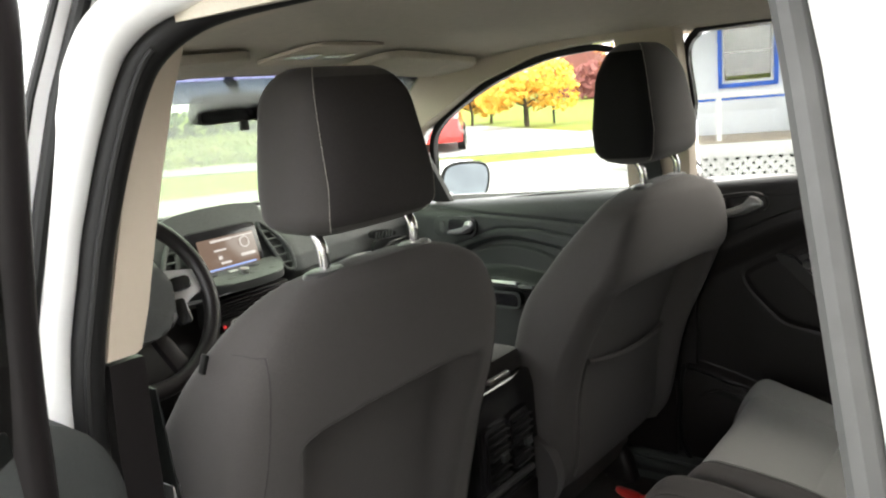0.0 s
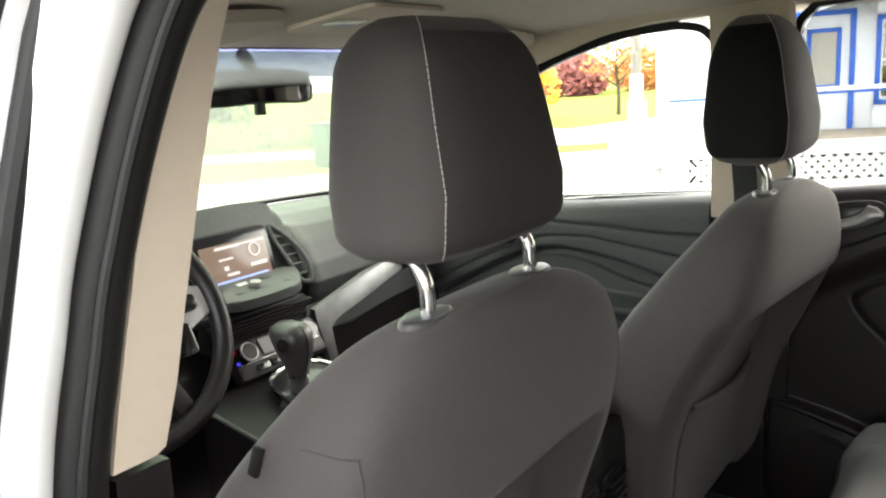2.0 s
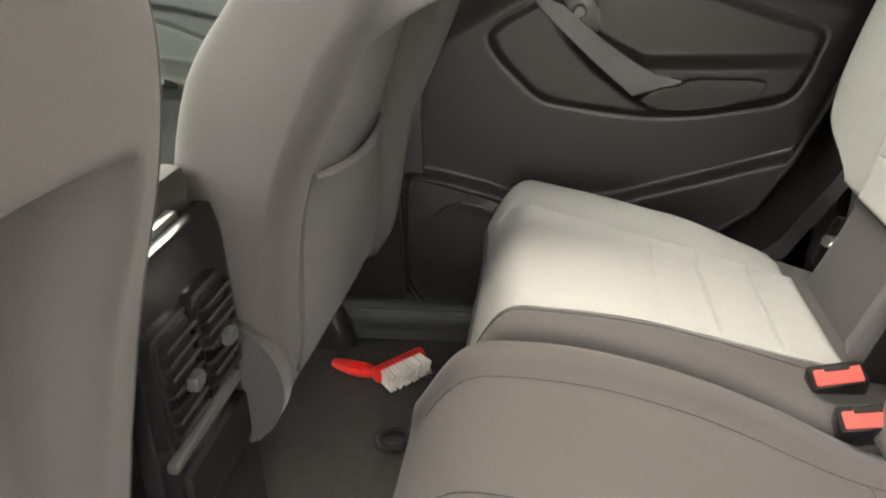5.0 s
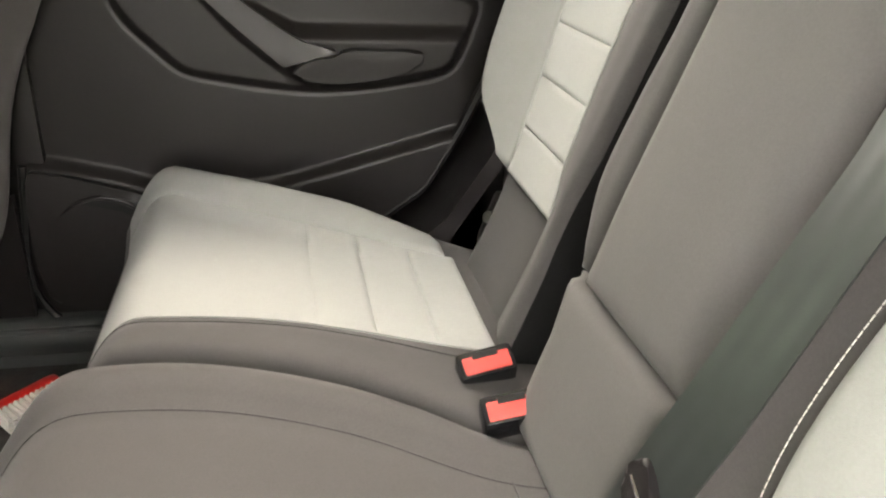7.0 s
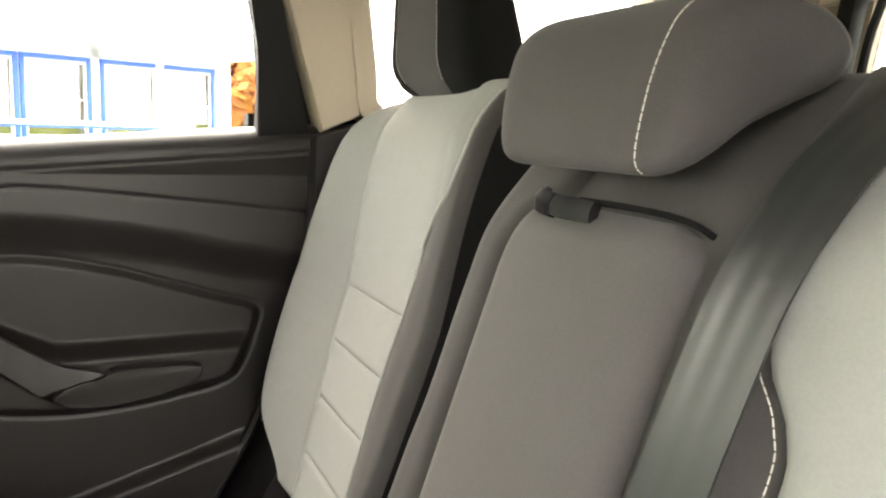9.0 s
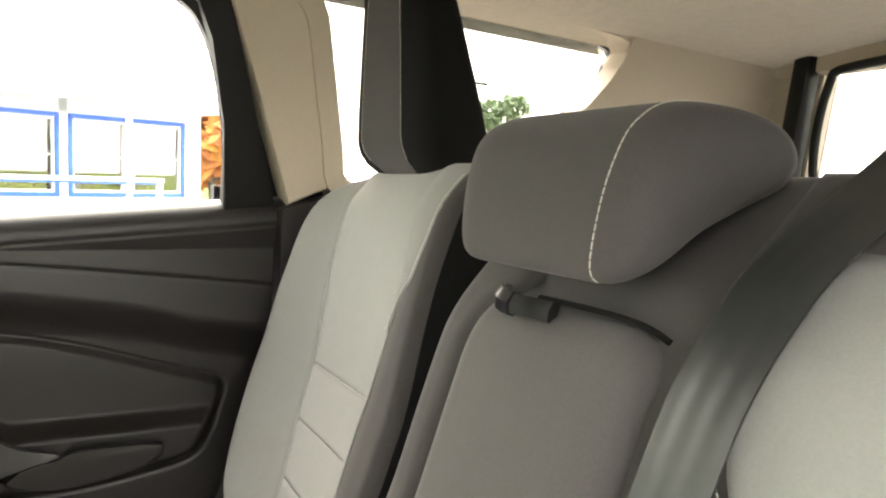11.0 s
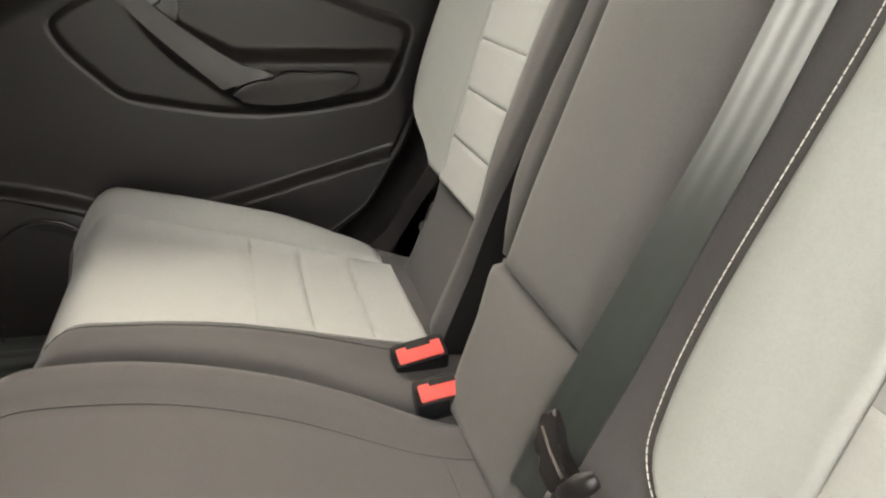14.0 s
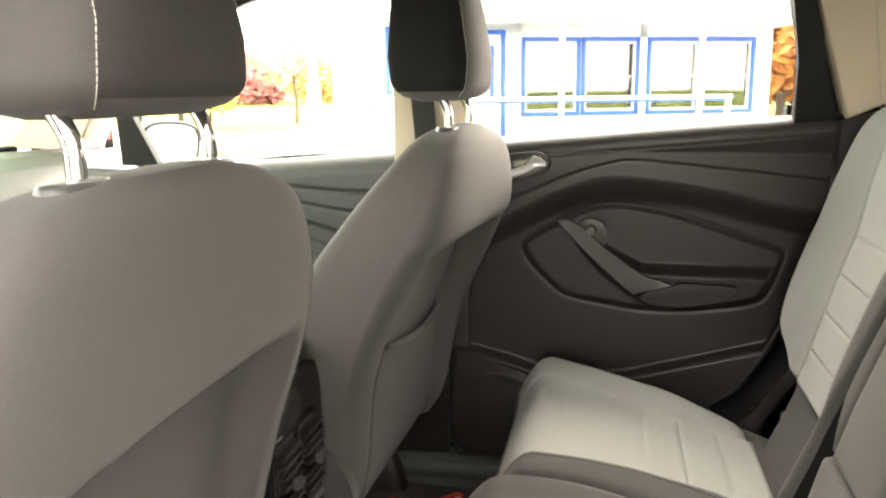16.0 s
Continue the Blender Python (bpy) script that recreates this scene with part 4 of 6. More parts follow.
bm, _ = strip(lambda s: min(xo(s), xl(s) + 0.02 + 0.13 * math.sqrt(max(0.0, s - 0.150) / 0.05)), lambda s: xl(s) + 0.001, 0.150, 0.615, right_h, 24, 70, 0.006, up=RISE)
part("outer_bolster", bm, LIGHT, rb, "light grey cloth bolster", 60)
bm, _ = strip(lambda s: xr(s) - 0.001, xb, 0.02, 0.612, lambda x, s: right_h(x, s) + 0.001, 14, 60, 0.010, up=RISE)
part("inner_bolster", bm, CHAR, rb, "charcoal cloth bolster", 60)
# black facing puts the gap's shade on the bolster side
part("gap_shade_side", sheet(B(), lambda u, v: on_back(xb(0.01 + 0.58 * v) - 0.0015 - 0.014 * u, act(0.01 + 0.58 * v), right_h(xb(0.01 + 0.58 * v), 0.01 + 0.58 * v) - 0.014 - 0.06 * u), 6, 50, (0.004, 0, 0)), BLACKCLOTH, rb, "black facing that paints the shade in the seat gap", 60)
xw = by_height([0.478, 0.490, 0.502, 0.512, 0.522, 0.534, 0.56, 0.60, 0.68], [0.283, 0.279, 0.274, 0.266, 0.250, 0.232, 0.224, 0.214, 0.20])
bm, _ = strip(lambda s: xr(s) - 0.001, xw, 0.474, 0.613, lambda x, s: right_h(x, s) + 0.0028, 10, 50, 0.0025, up=RISE)
part("bolster_facing", bm, LIGHT, rb, "light grey cloth bolster facing", 60)
seams = [0.150, 0.207, 0.269, 0.334, 0.401, 0.617]
for a, b in zip(seams, seams[1:]):
    bm, _ = strip(xl, xr, a, b, lambda x, s: right_h(x, s) + 0.0015, 16, 16 if b < 0.6 else 44, 0.003, up=RISE)
    part("insert_panel", bm, LIGHT2, rb, "light grey textured insert", 60)
for e in (xl, xr):
    part("piping", tube(B(), [on_back(e(s), act(s), right_h(e(s), s) - 0.0012) for s in np.linspace(0.16, 0.605, 60)], 0.0016, 6), LIGHT2, rb, "pale piping")
part("stitching", stitches(B(), [on_back(xw(s) + 0.003, act(s), right_h(xw(s), s) + 0.0032) for s in np.linspace(0.476, 0.60, 60)], 0.0042, 0.0010, 0.0004), THREAD, rb, "pale stitching")
part("stitching", stitches(B(), [on_back(x, 0.4015, right_h(x, 0.4015) - 0.0012) for x in np.linspace(0.292, 0.470, 20)], 0.006, 0.001, 0.0006), THREAD, rb, "pale stitching")


def headrest(cx, s0, w, h, d, label, taper=0.2, mat=CHAR, sink=-0.047):
    """A rear head restraint standing on the seat back's top."""
    th = thing("rear_headrest", label, "headrest", on_back(cx, s0, -0.03), "rear headrests")
    rs = []
    M = 26
    for k in range(M + 1):
        t = k / M
        e = min(1.0, min(t, 1 - t) * h / 0.035)
        rnd = math.sqrt(max(0.03, 1 - (1 - e) ** 2))
        hw = w / 2 * (1 - taper * t ** 1.5) * (0.68 + 0.32 * rnd)
        hd = d / 2 * (1 - 0.60 * t) * (0.4 + 0.6 * rnd)
        ring = []
        for x, y in superloop(0, 0, hw, hd, 56, 3.4):
            ring.append(on_back(cx + x, s0 + h * t, sink + 0.12 * t + y))
        rs.append(ring)
    pad = part("pad", rings(B(), rs), mat, th, "cloth pad", 60)
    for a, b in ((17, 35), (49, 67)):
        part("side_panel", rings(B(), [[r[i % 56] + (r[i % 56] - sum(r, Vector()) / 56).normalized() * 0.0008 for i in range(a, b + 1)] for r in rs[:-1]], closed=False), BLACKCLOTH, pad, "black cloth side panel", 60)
    for s in (-1, 1):
        pts = [ring[17 if s < 0 else 11] for ring in rs[1:]]
        part("stitching", stitches(B(), [p + RN * 0.0006 for p in pts], 0.0042, 0.0010, 0.00045), THREAD, pad, "pale stitching")
        part("post", tube(B(), [on_back(cx + s * 0.05, s0 - 0.05, sink), on_back(cx + s * 0.05, s0 + 0.03, sink + 0.008)], 0.006, 10), CHROME, th, "chrome post")
        part("guide_sleeve", box(B(), on_back(cx + s * 0.05, s0 - 0.008, sink + 0.006), (0.04, 0.03, 0.014), 0.005, pose(0, 0, 0, 18, 0, 0)), GLOSSB, th, "black guide sleeve")
    return th


headrest(0.405, 0.655, 0.235, 0.245, 0.130, "grey and black outer rear headrest, raised", 0.36, CHAR, -0.085)
headrest(-0.43, 0.63, 0.25, 0.20, 0.11, "grey outer rear headrest", 0.3)

# centre section with the folded armrest
cb = thing("rear_centre_back", "charcoal cloth centre seat back with folded armrest", "car seat", (-0.04, -0.72, 0.64), "rear seat backs")


cl = curve([0, 0.15, 0.185, 0.235, 0.31, 0.376, 0.455, 0.52, 0.58, 0.615], [0.076, 0.082, 0.098, 0.120, 0.120, 0.114, 0.114, 0.110, 0.094, 0.078])


def centre_h(x, s):
    return 0.0 - 0.02 * smooth(0.50, 0.62, s) - 0.05 * smooth(0.57, 0.70, s)


bm, _ = strip(cl, lambda s: -0.30, 0.0, 0.672, lambda x, s: centre_h(x, s) - 0.014, 30, 100, 0.016, 0.10)
part("back_pad", bm, CHAR, cb, "charcoal cloth back pad", 60)
# added black plate keeps the gap between the seat backs dark
part("backing", box(B(), on_back(0.15, 0.29, -0.13), (0.20, 0.02, 0.60), 0.004, pose(0, 0, 0, 18.5, 0, 0)), BLACKCLOTH, cb, "black plate that paints the dark of the seat gap")
bm, _ = strip(cl, lambda s: interp(s, [0.15, 0.50, 0.535, 0.56, 0.62], [0.064, 0.064, 0.050, 0.020, 0.0]), 0.156, 0.612, lambda x, s: centre_h(x, s) - 0.001, 14, 70, 0.016)
part("side_roll", bm, CHAR, cb, "charcoal padded side roll", 60)
bm, _ = strip(lambda s: interp(s, [0.15, 0.54, 0.615], [-0.136, -0.142, -0.142]), lambda s: -0.225, 0.02, 0.670, lambda x, s: centre_h(x, s) - 0.006, 10, 80, 0.012)
part("side_roll", bm, CHAR, cb, "charcoal padded side roll", 60)
arm_l = curve([0.15, 0.45, 0.50, 0.525, 0.540, 0.546], [0.060, 0.060, 0.058, 0.050, 0.034, 0.012])
arm_r = curve([0.15, 0.47, 0.515, 0.532, 0.542, 0.546], [-0.124, -0.127, -0.130, -0.126, -0.114, -0.10])
bm, _ = strip(arm_l, arm_r, 0.152, 0.546, lambda x, s: centre_h(x, s) + 0.006 + 0.010 * (1 - ((x + 0.034) / 0.10) ** 2) * smooth(0.15, 0.25, s), 30, 70, 0.020)
part("armrest", bm, LITCHAR, cb, "folded centre armrest in lightened charcoal cloth", 60)
bm, _ = strip(lambda s: interp(s, [0.0, 0.10, 0.155], [0.066, 0.071, 0.088]), lambda s: -0.122, 0.0, 0.155, lambda x, s: centre_h(x, s) + 0.006 - 0.4 * (s - 0.08) ** 2, 24, 24, 0.018)
part("lower_pad", bm, LITCHAR, cb, "lower back pad in lightened charcoal cloth", 60)
# black cord draws the shadow along the armrest's top edge
part("crease", tube(B(), spline([on_back(x, s, h) for x, s, h in ((-0.02, 0.548, 0.002), (-0.06, 0.549, -0.001), (-0.095, 0.549, -0.006), (-0.115, 0.547, -0.012), (-0.126, 0.543, -0.018))], 5), 0.0022, 8), BLACKCLOTH, cb, "black cord that paints the shadow line above the armrest")
strap = part("strap", rings(B(), [[on_back(x, q + a, h + b) for a, b in ((-0.007, -0.003), (-0.007, 0.003), (0.0, 0.005), (0.007, 0.003), (0.007, -0.003))] for x, q, h in ((0.000, 0.544, 0.016), (-0.008, 0.540, 0.021), (-0.026, 0.538, 0.022), (-0.040, 0.539, 0.017), (-0.048, 0.540, 0.008))]), RUBBER, cb, "black armrest release strap")
part("strap_end", rings(B(), [[on_back(x, q + a, h + b) for a, b in ((-0.008, -0.002), (-0.008, 0.004), (0.0, 0.007), (0.008, 0.004), (0.008, -0.002))] for x, q, h in ((-0.004, 0.541, 0.021), (-0.009, 0.540, 0.023), (-0.018, 0.538, 0.023), (-0.023, 0.538, 0.022))]), GLOSSB, strap, "black strap end")

# low centre head restraint, folded over the back
ch = thing("rear_headrest", "low wide charcoal centre headrest folded over the seat back", "headrest", on_back(-0.05, 0.55), "rear headrests")
prof = spline([(0.030, 0.562, 0), (0.044, 0.566, 0), (0.050, 0.603, 0), (0.049, 0.633, 0), (0.043, 0.654, 0), (0.026, 0.673, 0), (-0.004, 0.685, 0), (-0.04, 0.692, 0), (-0.066, 0.689, 0), (-0.080, 0.676, 0), (-0.074, 0.656, 0), (-0.046, 0.632, 0), (-0.012, 0.602, 0), (0.013, 0.572, 0)], 5, closed=True)
mid = Vector((0.0, 0.650, 0))
rs = []
for k in range(33):
    t = k / 32
    e = min(1.0, min(t * 0.8, 1 - t) * 0.19 / 0.03)
    rnd = math.sqrt(max(0.02, 1 - (1 - e) ** 2))
    x = 0.066 - 0.204 * t
    rs.append([on_back(x + 0.018 * (p.y - 0.62) / 0.08 * (1 - t), *(lambda q: (q.y, q.x))(mid + (p - mid) * (0.66 + 0.34 * rnd))) for p in prof])
pad = part("pad", rings(B(), rs), CHAR, ch, "charcoal cloth pad", 60)
pts = [p + Vector((-0.0004, 0, 0)) + RN * 0.0005 for p in rs[28][2:32]]
part("stitching", stitches(B(), pts, 0.0042, 0.0010, 0.0005), THREAD, pad, "pale stitching")

# left seat back: light grey, edged with pale stitching
lb = thing("rear_seat_back", "light grey cloth rear seat back with pale stitched edge", "car seat", (-0.45, -0.72, 0.64), "rear seat backs")
le = curve([0.118, 0.124, 0.14, 0.17, 0.25, 0.42, 0.46, 0.485, 0.52, 0.60], [-0.30, -0.255, -0.222, -0.208, -0.205, -0.222, -0.216, -0.197, -0.19, -0.19])
li = curve([0.1, 0.3, 0.45, 0.61], [-0.312, -0.312, -0.305, -0.30])
lo2 = curve([0.1, 0.3, 0.45, 0.61], [-0.52, -0.53, -0.55, -0.54])


def left_h(x, s):
    return -0.014 + 0.014 * smooth(-0.30, -0.235, x) + 0.02 * smooth(-0.53, -0.6, x) - 0.03 * smooth(0.52, 0.62, s)


bm, _ = strip(lambda s: -0.225, lambda s: -0.66, 0.0, 0.612, lambda x, s: left_h(x, s) - 0.015, 30, 50, 0.02, 0.09)
part("back_pad", bm, CHAR, lb, "charcoal cloth back pad", 60)
bm, _ = strip(le, li, 0.118, 0.612, left_h, 20, 60, 0.008)
part("inner_bolster", bm, LIGHT, lb, "light grey cloth bolster", 60)
bm, _ = strip(lo2, lambda s: -0.655, 0.12, 0.612, left_h, 16, 40, 0.01)
part("outer_bolster", bm, LIGHT, lb, "light grey cloth bolster", 60)
seams = [0.125, 0.188, 0.250, 0.312, 0.375, 0.610]
for a, b in zip(seams, seams[1:]):
    bm, _ = strip(li, lo2, a, b, lambda x, s: left_h(x, s) + 0.001, 14, 16 if b < 0.6 else 40, 0.004)
    part("insert_panel", bm, LIGHT2, lb, "light grey textured insert", 60)
part("stitching", stitches(B(), [on_back(le(s) + 0.003, s, left_h(le(s), s) - 0.002) for s in np.linspace(0.1185, 0.60, 120)], 0.0042, 0.0010, 0.00045), THREAD, lb, "pale stitching")


# cushions
def cushion_z(x, y):
    front = smooth(-0.36, -0.25, y)
    z = 0.645 + 0.015 * smooth(-0.66, -0.4, y) - 0.10 * front ** 2
    return z


JOINT = curve([-0.80, -0.72, -0.655, -0.54, -0.40, -0.30, -0.20], [0.030, 0.036, 0.055, 0.125, 0.168, 0.172, 0.165])


def bench(name_, x0, x1, label, mat, relief, taper=None, ahead=0.0, start=None):
    th = thing(name_, label, "car seat", ((x0 + x1) / 2, -0.45, 0.40), "rear seat cushions")

    def f(u, v):
        y = -0.745 + 0.48 * v
        ys, y = y, y + ahead * smooth(0.6, 1.0, v)
        xe = taper(y) if taper else x1
        xs = start(y) if start else x0
        x = xs + (xe - xs) * u
        rim = min(u, 1 - u) * (xe - xs)
        return (x, y, cushion_z(x, ys) + relief(x, ys) - 0.02 * (1 - math.sqrt(max(0.0, 1 - (1 - min(1, rim / 0.03)) ** 2))))
    part("base", sheet(B(), f, 50, 50, (0, 0, -0.14)), mat, th, "charcoal cloth cushion", 60)
    part("front_face", sheet(B(), lambda u, v: (x0 + 0.004 + (x1 - x0 - 0.008) * u, -0.266 + ahead - 0.10 * v ** 1.5, cushion_z(0, -0.265) - 0.004 - 0.16 * v), 10, 10, (0, -0.03, 0)), mat, th, "charcoal cloth front")
    return th


def right_relief(x, y):
    out = x - interp(y, [-0.71, -0.52, -0.40, -0.33, -0.262], [0.392, 0.475, 0.54, 0.585, 0.60])
    inn = interp(y, [-0.71, -0.505, -0.35, -0.262], [0.175, 0.23, 0.25, 0.255]) - x
    return (0.038 * smooth(-0.03, 0.045, out) - 0.03 * smooth(0.04, 0.085, out) + 0.014 * smooth(-0.02, 0.03, inn)) * smooth(-0.74, -0.55, y)


rc = bench("rear_cushion", 0.172, 0.645, "light grey and charcoal cloth rear cushion", CHAR, right_relief, lambda y: interp(y, [-0.745, -0.6, -0.42], [0.44, 0.55, 0.645]), 0.0, lambda y: JOINT(y) + 0.003)
ci = curve([-0.71, -0.687, -0.505, -0.35, -0.262], [0.172, 0.175, 0.235, 0.255, 0.262])
cm = curve([-0.71, -0.52, -0.40, -0.33, -0.262], [0.392, 0.475, 0.54, 0.585, 0.60])


def flat(left, right, y0, y1, lift, nu=24, nv=24, edge=0.008, outer=None):
    def f(u, v):
        y = y0 + (y1 - y0) * v
        a, b = left(y), right(y)
        x = a + (b - a) * u
        rim = min(u * abs(b - a), (1 - u) * abs(b - a), v * (y1 - y0), (1 - v) * (y1 - y0))
        return (x, y, cushion_z(x, y) + right_relief(x, y) + lift - edge * (1 - math.sqrt(max(0.0, 1 - (1 - min(1, rim / (1.2 * edge))) ** 2))))
    return sheet(B(), f, nu, nv, (0, 0, -0.02))


part("seam", tube(B(), [(ci(y) - 0.022, y, cushion_z(0.2, y) + right_relief(ci(y) - 0.022, y) + 0.0002) for y in np.linspace(-0.70, -0.275, 40)], 0.0011, 6), CHARD, rc, "sewn cushion seam")
rows_y = [-0.707, -0.650, -0.586, -0.522, -0.272]
for a, b in zip(rows_y, rows_y[1:]):
    part("insert_panel", flat(ci, cm, a, b, 0.006, 20, 24 if b > -0.3 else 10, 0.0035), LIGHT2, rc, "light grey textured insert", 60)
part("outer_bolster", flat(lambda y: cm(y), lambda y: interp(y, [-0.71, -0.6, -0.40, -0.26], [0.43, 0.525, 0.618, 0.64]), -0.70, -0.270, 0.007, 16, 30), LIGHT, rc, "light grey cloth bolster", 60)


def left_relief(x, y):
    ridge = JOINT(y) - 0.045
    r = 0.016 * smooth(ridge - 0.025, ridge + 0.012, x) * smooth(-0.72, -0.60, y)
    return r


lc = bench("rear_cushion", -0.69, 0.166, "wide charcoal cloth rear bench cushion with sewn seams", CHAR, left_relief, lambda y: JOINT(y) - 0.003, 0.045)


def bench_point(x, y):
    """A point just on the wide cushion's cover."""
    v = (y + 0.745) / 0.48
    return Vector((x, y + 0.045 * smooth(0.6, 1.0, v), cushion_z(x, y) + left_relief(x, y) + 0.0002))


for sx in (curve([-0.72, -0.64, -0.50, -0.37, -0.27], [-0.180, -0.167, -0.121, -0.085, -0.078]), lambda y: JOINT(y) - 0.072):
    part("seam", tube(B(), [bench_point(sx(y), y) for y in np.linspace(-0.70, -0.285, 40)], 0.0011, 6), CHARD, lc, "sewn cushion seam")
part("seam", tube(B(), [bench_point(x, -0.668) for x in np.linspace(-0.168, -0.02, 24)], 0.0011, 6), CHARD, lc, "sewn cushion seam")
part("seat_panel", sheet(B(), lambda u, v: (-0.60 + 0.30 * u, -0.70 + 0.43 * v, cushion_z(0, -0.70 + 0.43 * v) + 0.006 - 0.006 * max(abs(2 * u - 1), abs(2 * v - 1)) ** 8), 16, 24, (0, 0, -0.02)), LIGHT2, lc, "light grey textured insert", 60)


# belt buckles
def buckle(x, y, z, rz, ry):
    th = thing("seat_belt_buckle", "black seat belt buckle with red release button", "buckle", (x, y, z - 0.05), "belt buckles")
    m = pose(0, 0, 0, -12, ry, rz)
    c = Vector((x, y, z))
    body = part("body", box(B(), c, (0.030, 0.058, 0.075), 0.006, m), GLOSSB, th, "black plastic body")
    part("button", box(B(), c + m @ Vector((-0.002, 0, 0.0360)), (0.019, 0.048, 0.006), 0.003, m), REDB, body, "red release button")
    part("slot", box(B(), c + m @ Vector((0.0065, 0, 0.0382)), (0.007, 0.026, 0.003), 0.001, m), RUBBER, body, "black slot")
    part("stalk", tube(B(), [c + m @ Vector((0, 0, -0.03)), Vector((x, y - 0.03, z - 0.10))], 0.012, 8), RUBBER, th, "black stalk")


buckle(0.140, -0.686, 0.638, 8, -28)
buckle(0.064, -0.692, 0.640, 4, -28)

# centre lap and shoulder belt with its tongue
sb = thing("seat_belt", "dark grey seat belt across the seat back with chrome tongue", "seat belt", on_back(-0.15, 0.3), "")
bl = curve([0.04, 0.10, 0.14, 0.19, 0.286, 0.35, 0.433, 0.513, 0.56, 0.60, 0.66, 0.70], [-0.122, -0.127, -0.132, -0.138, -0.145, -0.151, -0.155, -0.161, -0.166, -0.175, -0.195, -0.21])


def belt(u, v):
    s = 0.055 + 0.63 * v
    x = bl(s) - 0.047 * u
    return on_back(x, s, 0.010 - 0.02 * smooth(0.50, 0.62, s) - 0.045 * smooth(0.58, 0.70, s) + 0.00012 * math.cos(6 * math.pi * u) + 0.010 * (1 - u) * smooth(0.36, 0.12, s))


part("webbing", sheet(B(), belt, 36, 60, -RN * 0.0015), BELT, sb, "woven dark grey webbing")
tg = part("tongue", prism(B(), dense([(-0.138, 0.126), (-0.129, 0.112), (-0.130, 0.101), (-0.147, 0.088), (-0.169, 0.083), (-0.186, 0.086), (-0.190, 0.098), (-0.183, 0.104), (-0.166, 0.108), (-0.150, 0.121)], 3), lambda u, v, w: on_back(u, v, 0.010 + w), 0.012, 0.005, 3), PLASTIC, sb, "black tongue grip")
part("grip_lobe", tube(B(), spline([on_back(-0.183, 0.090, 0.018), on_back(-0.194, 0.100, 0.021), on_back(-0.202, 0.112, 0.020), on_back(-0.204, 0.118, 0.016)], 4), lambda t: 0.0085 - 0.003 * abs(2 * t - 1), 12), PLASTIC, tg, "black grip lobe")
part("edge_clip", tube(B(), [on_back(-0.138, 0.110, 0.023), on_back(-0.160, 0.104, 0.0235), on_back(-0.183, 0.100, 0.023)], 0.0013, 6), CHROME, tg, "chrome edge")
part("blade", prism(B(), dense([(-0.148, 0.086), (-0.163, 0.086), (-0.166, 0.050), (-0.155, 0.048)], 3), lambda u, v, w: on_back(u, v, 0.010 + w), 0.0025, 0.001), CHROME, sb, "chrome blade")
part("lower_webbing", sheet(B(), lambda u, v: on_back(-0.172 - 0.022 * u, 0.088 - 0.10 * v, 0.010 - 0.012 * v), 4, 10, -RN * 0.0015), BELT, sb, "dark grey lap webbing")

# outboard anchor bolt
ab = thing("belt_anchor", "black belt anchor with steel bolt beside the cushion", "anchor", (0.50, -0.79, 0.68))
part("cover", box(B(), (0.490, -0.800, 0.655), (0.030, 0.050, 0.085), 0.012, pose(0, 0, 0, 18, 0, 0)), PLASTIC, ab, "black anchor cover")
part("bolt", tube(B(), [(0.474, -0.786, 0.668), (0.464, -0.770, 0.674)], 0.0085, 12), HSILVER, ab, "steel bolt head")
part("latch_tip", tube(B(), [(0.425, -0.768, 0.640), (0.414, -0.760, 0.641)], 0.005, 10), HSILVER, ab, "steel latch tip")

# ---- floor console ----
co_ = thing("centre_console", "black centre console with rear air vents", "console", (0, 0.3, 0.40))
part("body", sheet(B(), lambda u, v: (lambda a: (0.02 + 0.105 * math.copysign(abs(math.cos(a)) ** 0.4, math.cos(a)), -0.01 + 0.62 * v, 0.40 + (0.46 - 0.06 * v + 0.03 * smooth(0.8, 1, v)) * abs(math.sin(a)) ** 0.35))(math.pi * u), 24, 30), PLASTIC, co_, "black grained console body", 60)
part("rear_face", prism(B(), [(-0.09, 0.42), (0.125, 0.42), (0.125, 0.80), (0.10, 0.86), (-0.06, 0.86), (-0.09, 0.80)], lambda u, v, w: Vector((u, -0.005 - w, v)), 0.02, 0.006), GLOSSB, co_, "black rear face")
part("armrest", box(B(), (0.02, 0.16, 0.875), (0.19, 0.32, 0.05), 0.02), CHARD, co_, "black console armrest")
part("silver_edge", box(B(), (0.02, 0.0, 0.862), (0.07, 0.02, 0.012), 0.004), SATIN, co_, "silver console edge")
for k in range(2):
    vx = -0.042 + 0.082 * k
    fr = part("air_vent", prism(B(), roundrect(0.076, 0.125, 0.012, 3, vx, 0.735), lambda u, v, w: Vector((u, -0.024 - w, v)), 0.010, 0.003), GLOSSB, co_, "black air vent frame")
    part("void", prism(B(), roundrect(0.062, 0.105, 0.006, 3, vx, 0.735), lambda u, v, w: Vector((u, -0.030 - w, v)), 0.006, 0.0005), RUBBER, fr, "dark vent opening")
    for j in range(7):
        part("slat", box(B(), (vx, -0.040, 0.690 + 0.015 * j), (0.060, 0.013, 0.004), 0.0015, pose(0, 0, 0, -25, 0, 0)), RUBBER, fr)
    part("vane_tab", box(B(), (vx, -0.050, 0.735), (0.020, 0.012, 0.016), 0.004), PLASTICD, fr, "dark grey vane tab")
part("silver_bar", box(B(), (0.0, -0.031, 0.660), (0.165, 0.012, 0.012), 0.004), DSATIN, co_, "dull silver bar below the vents")
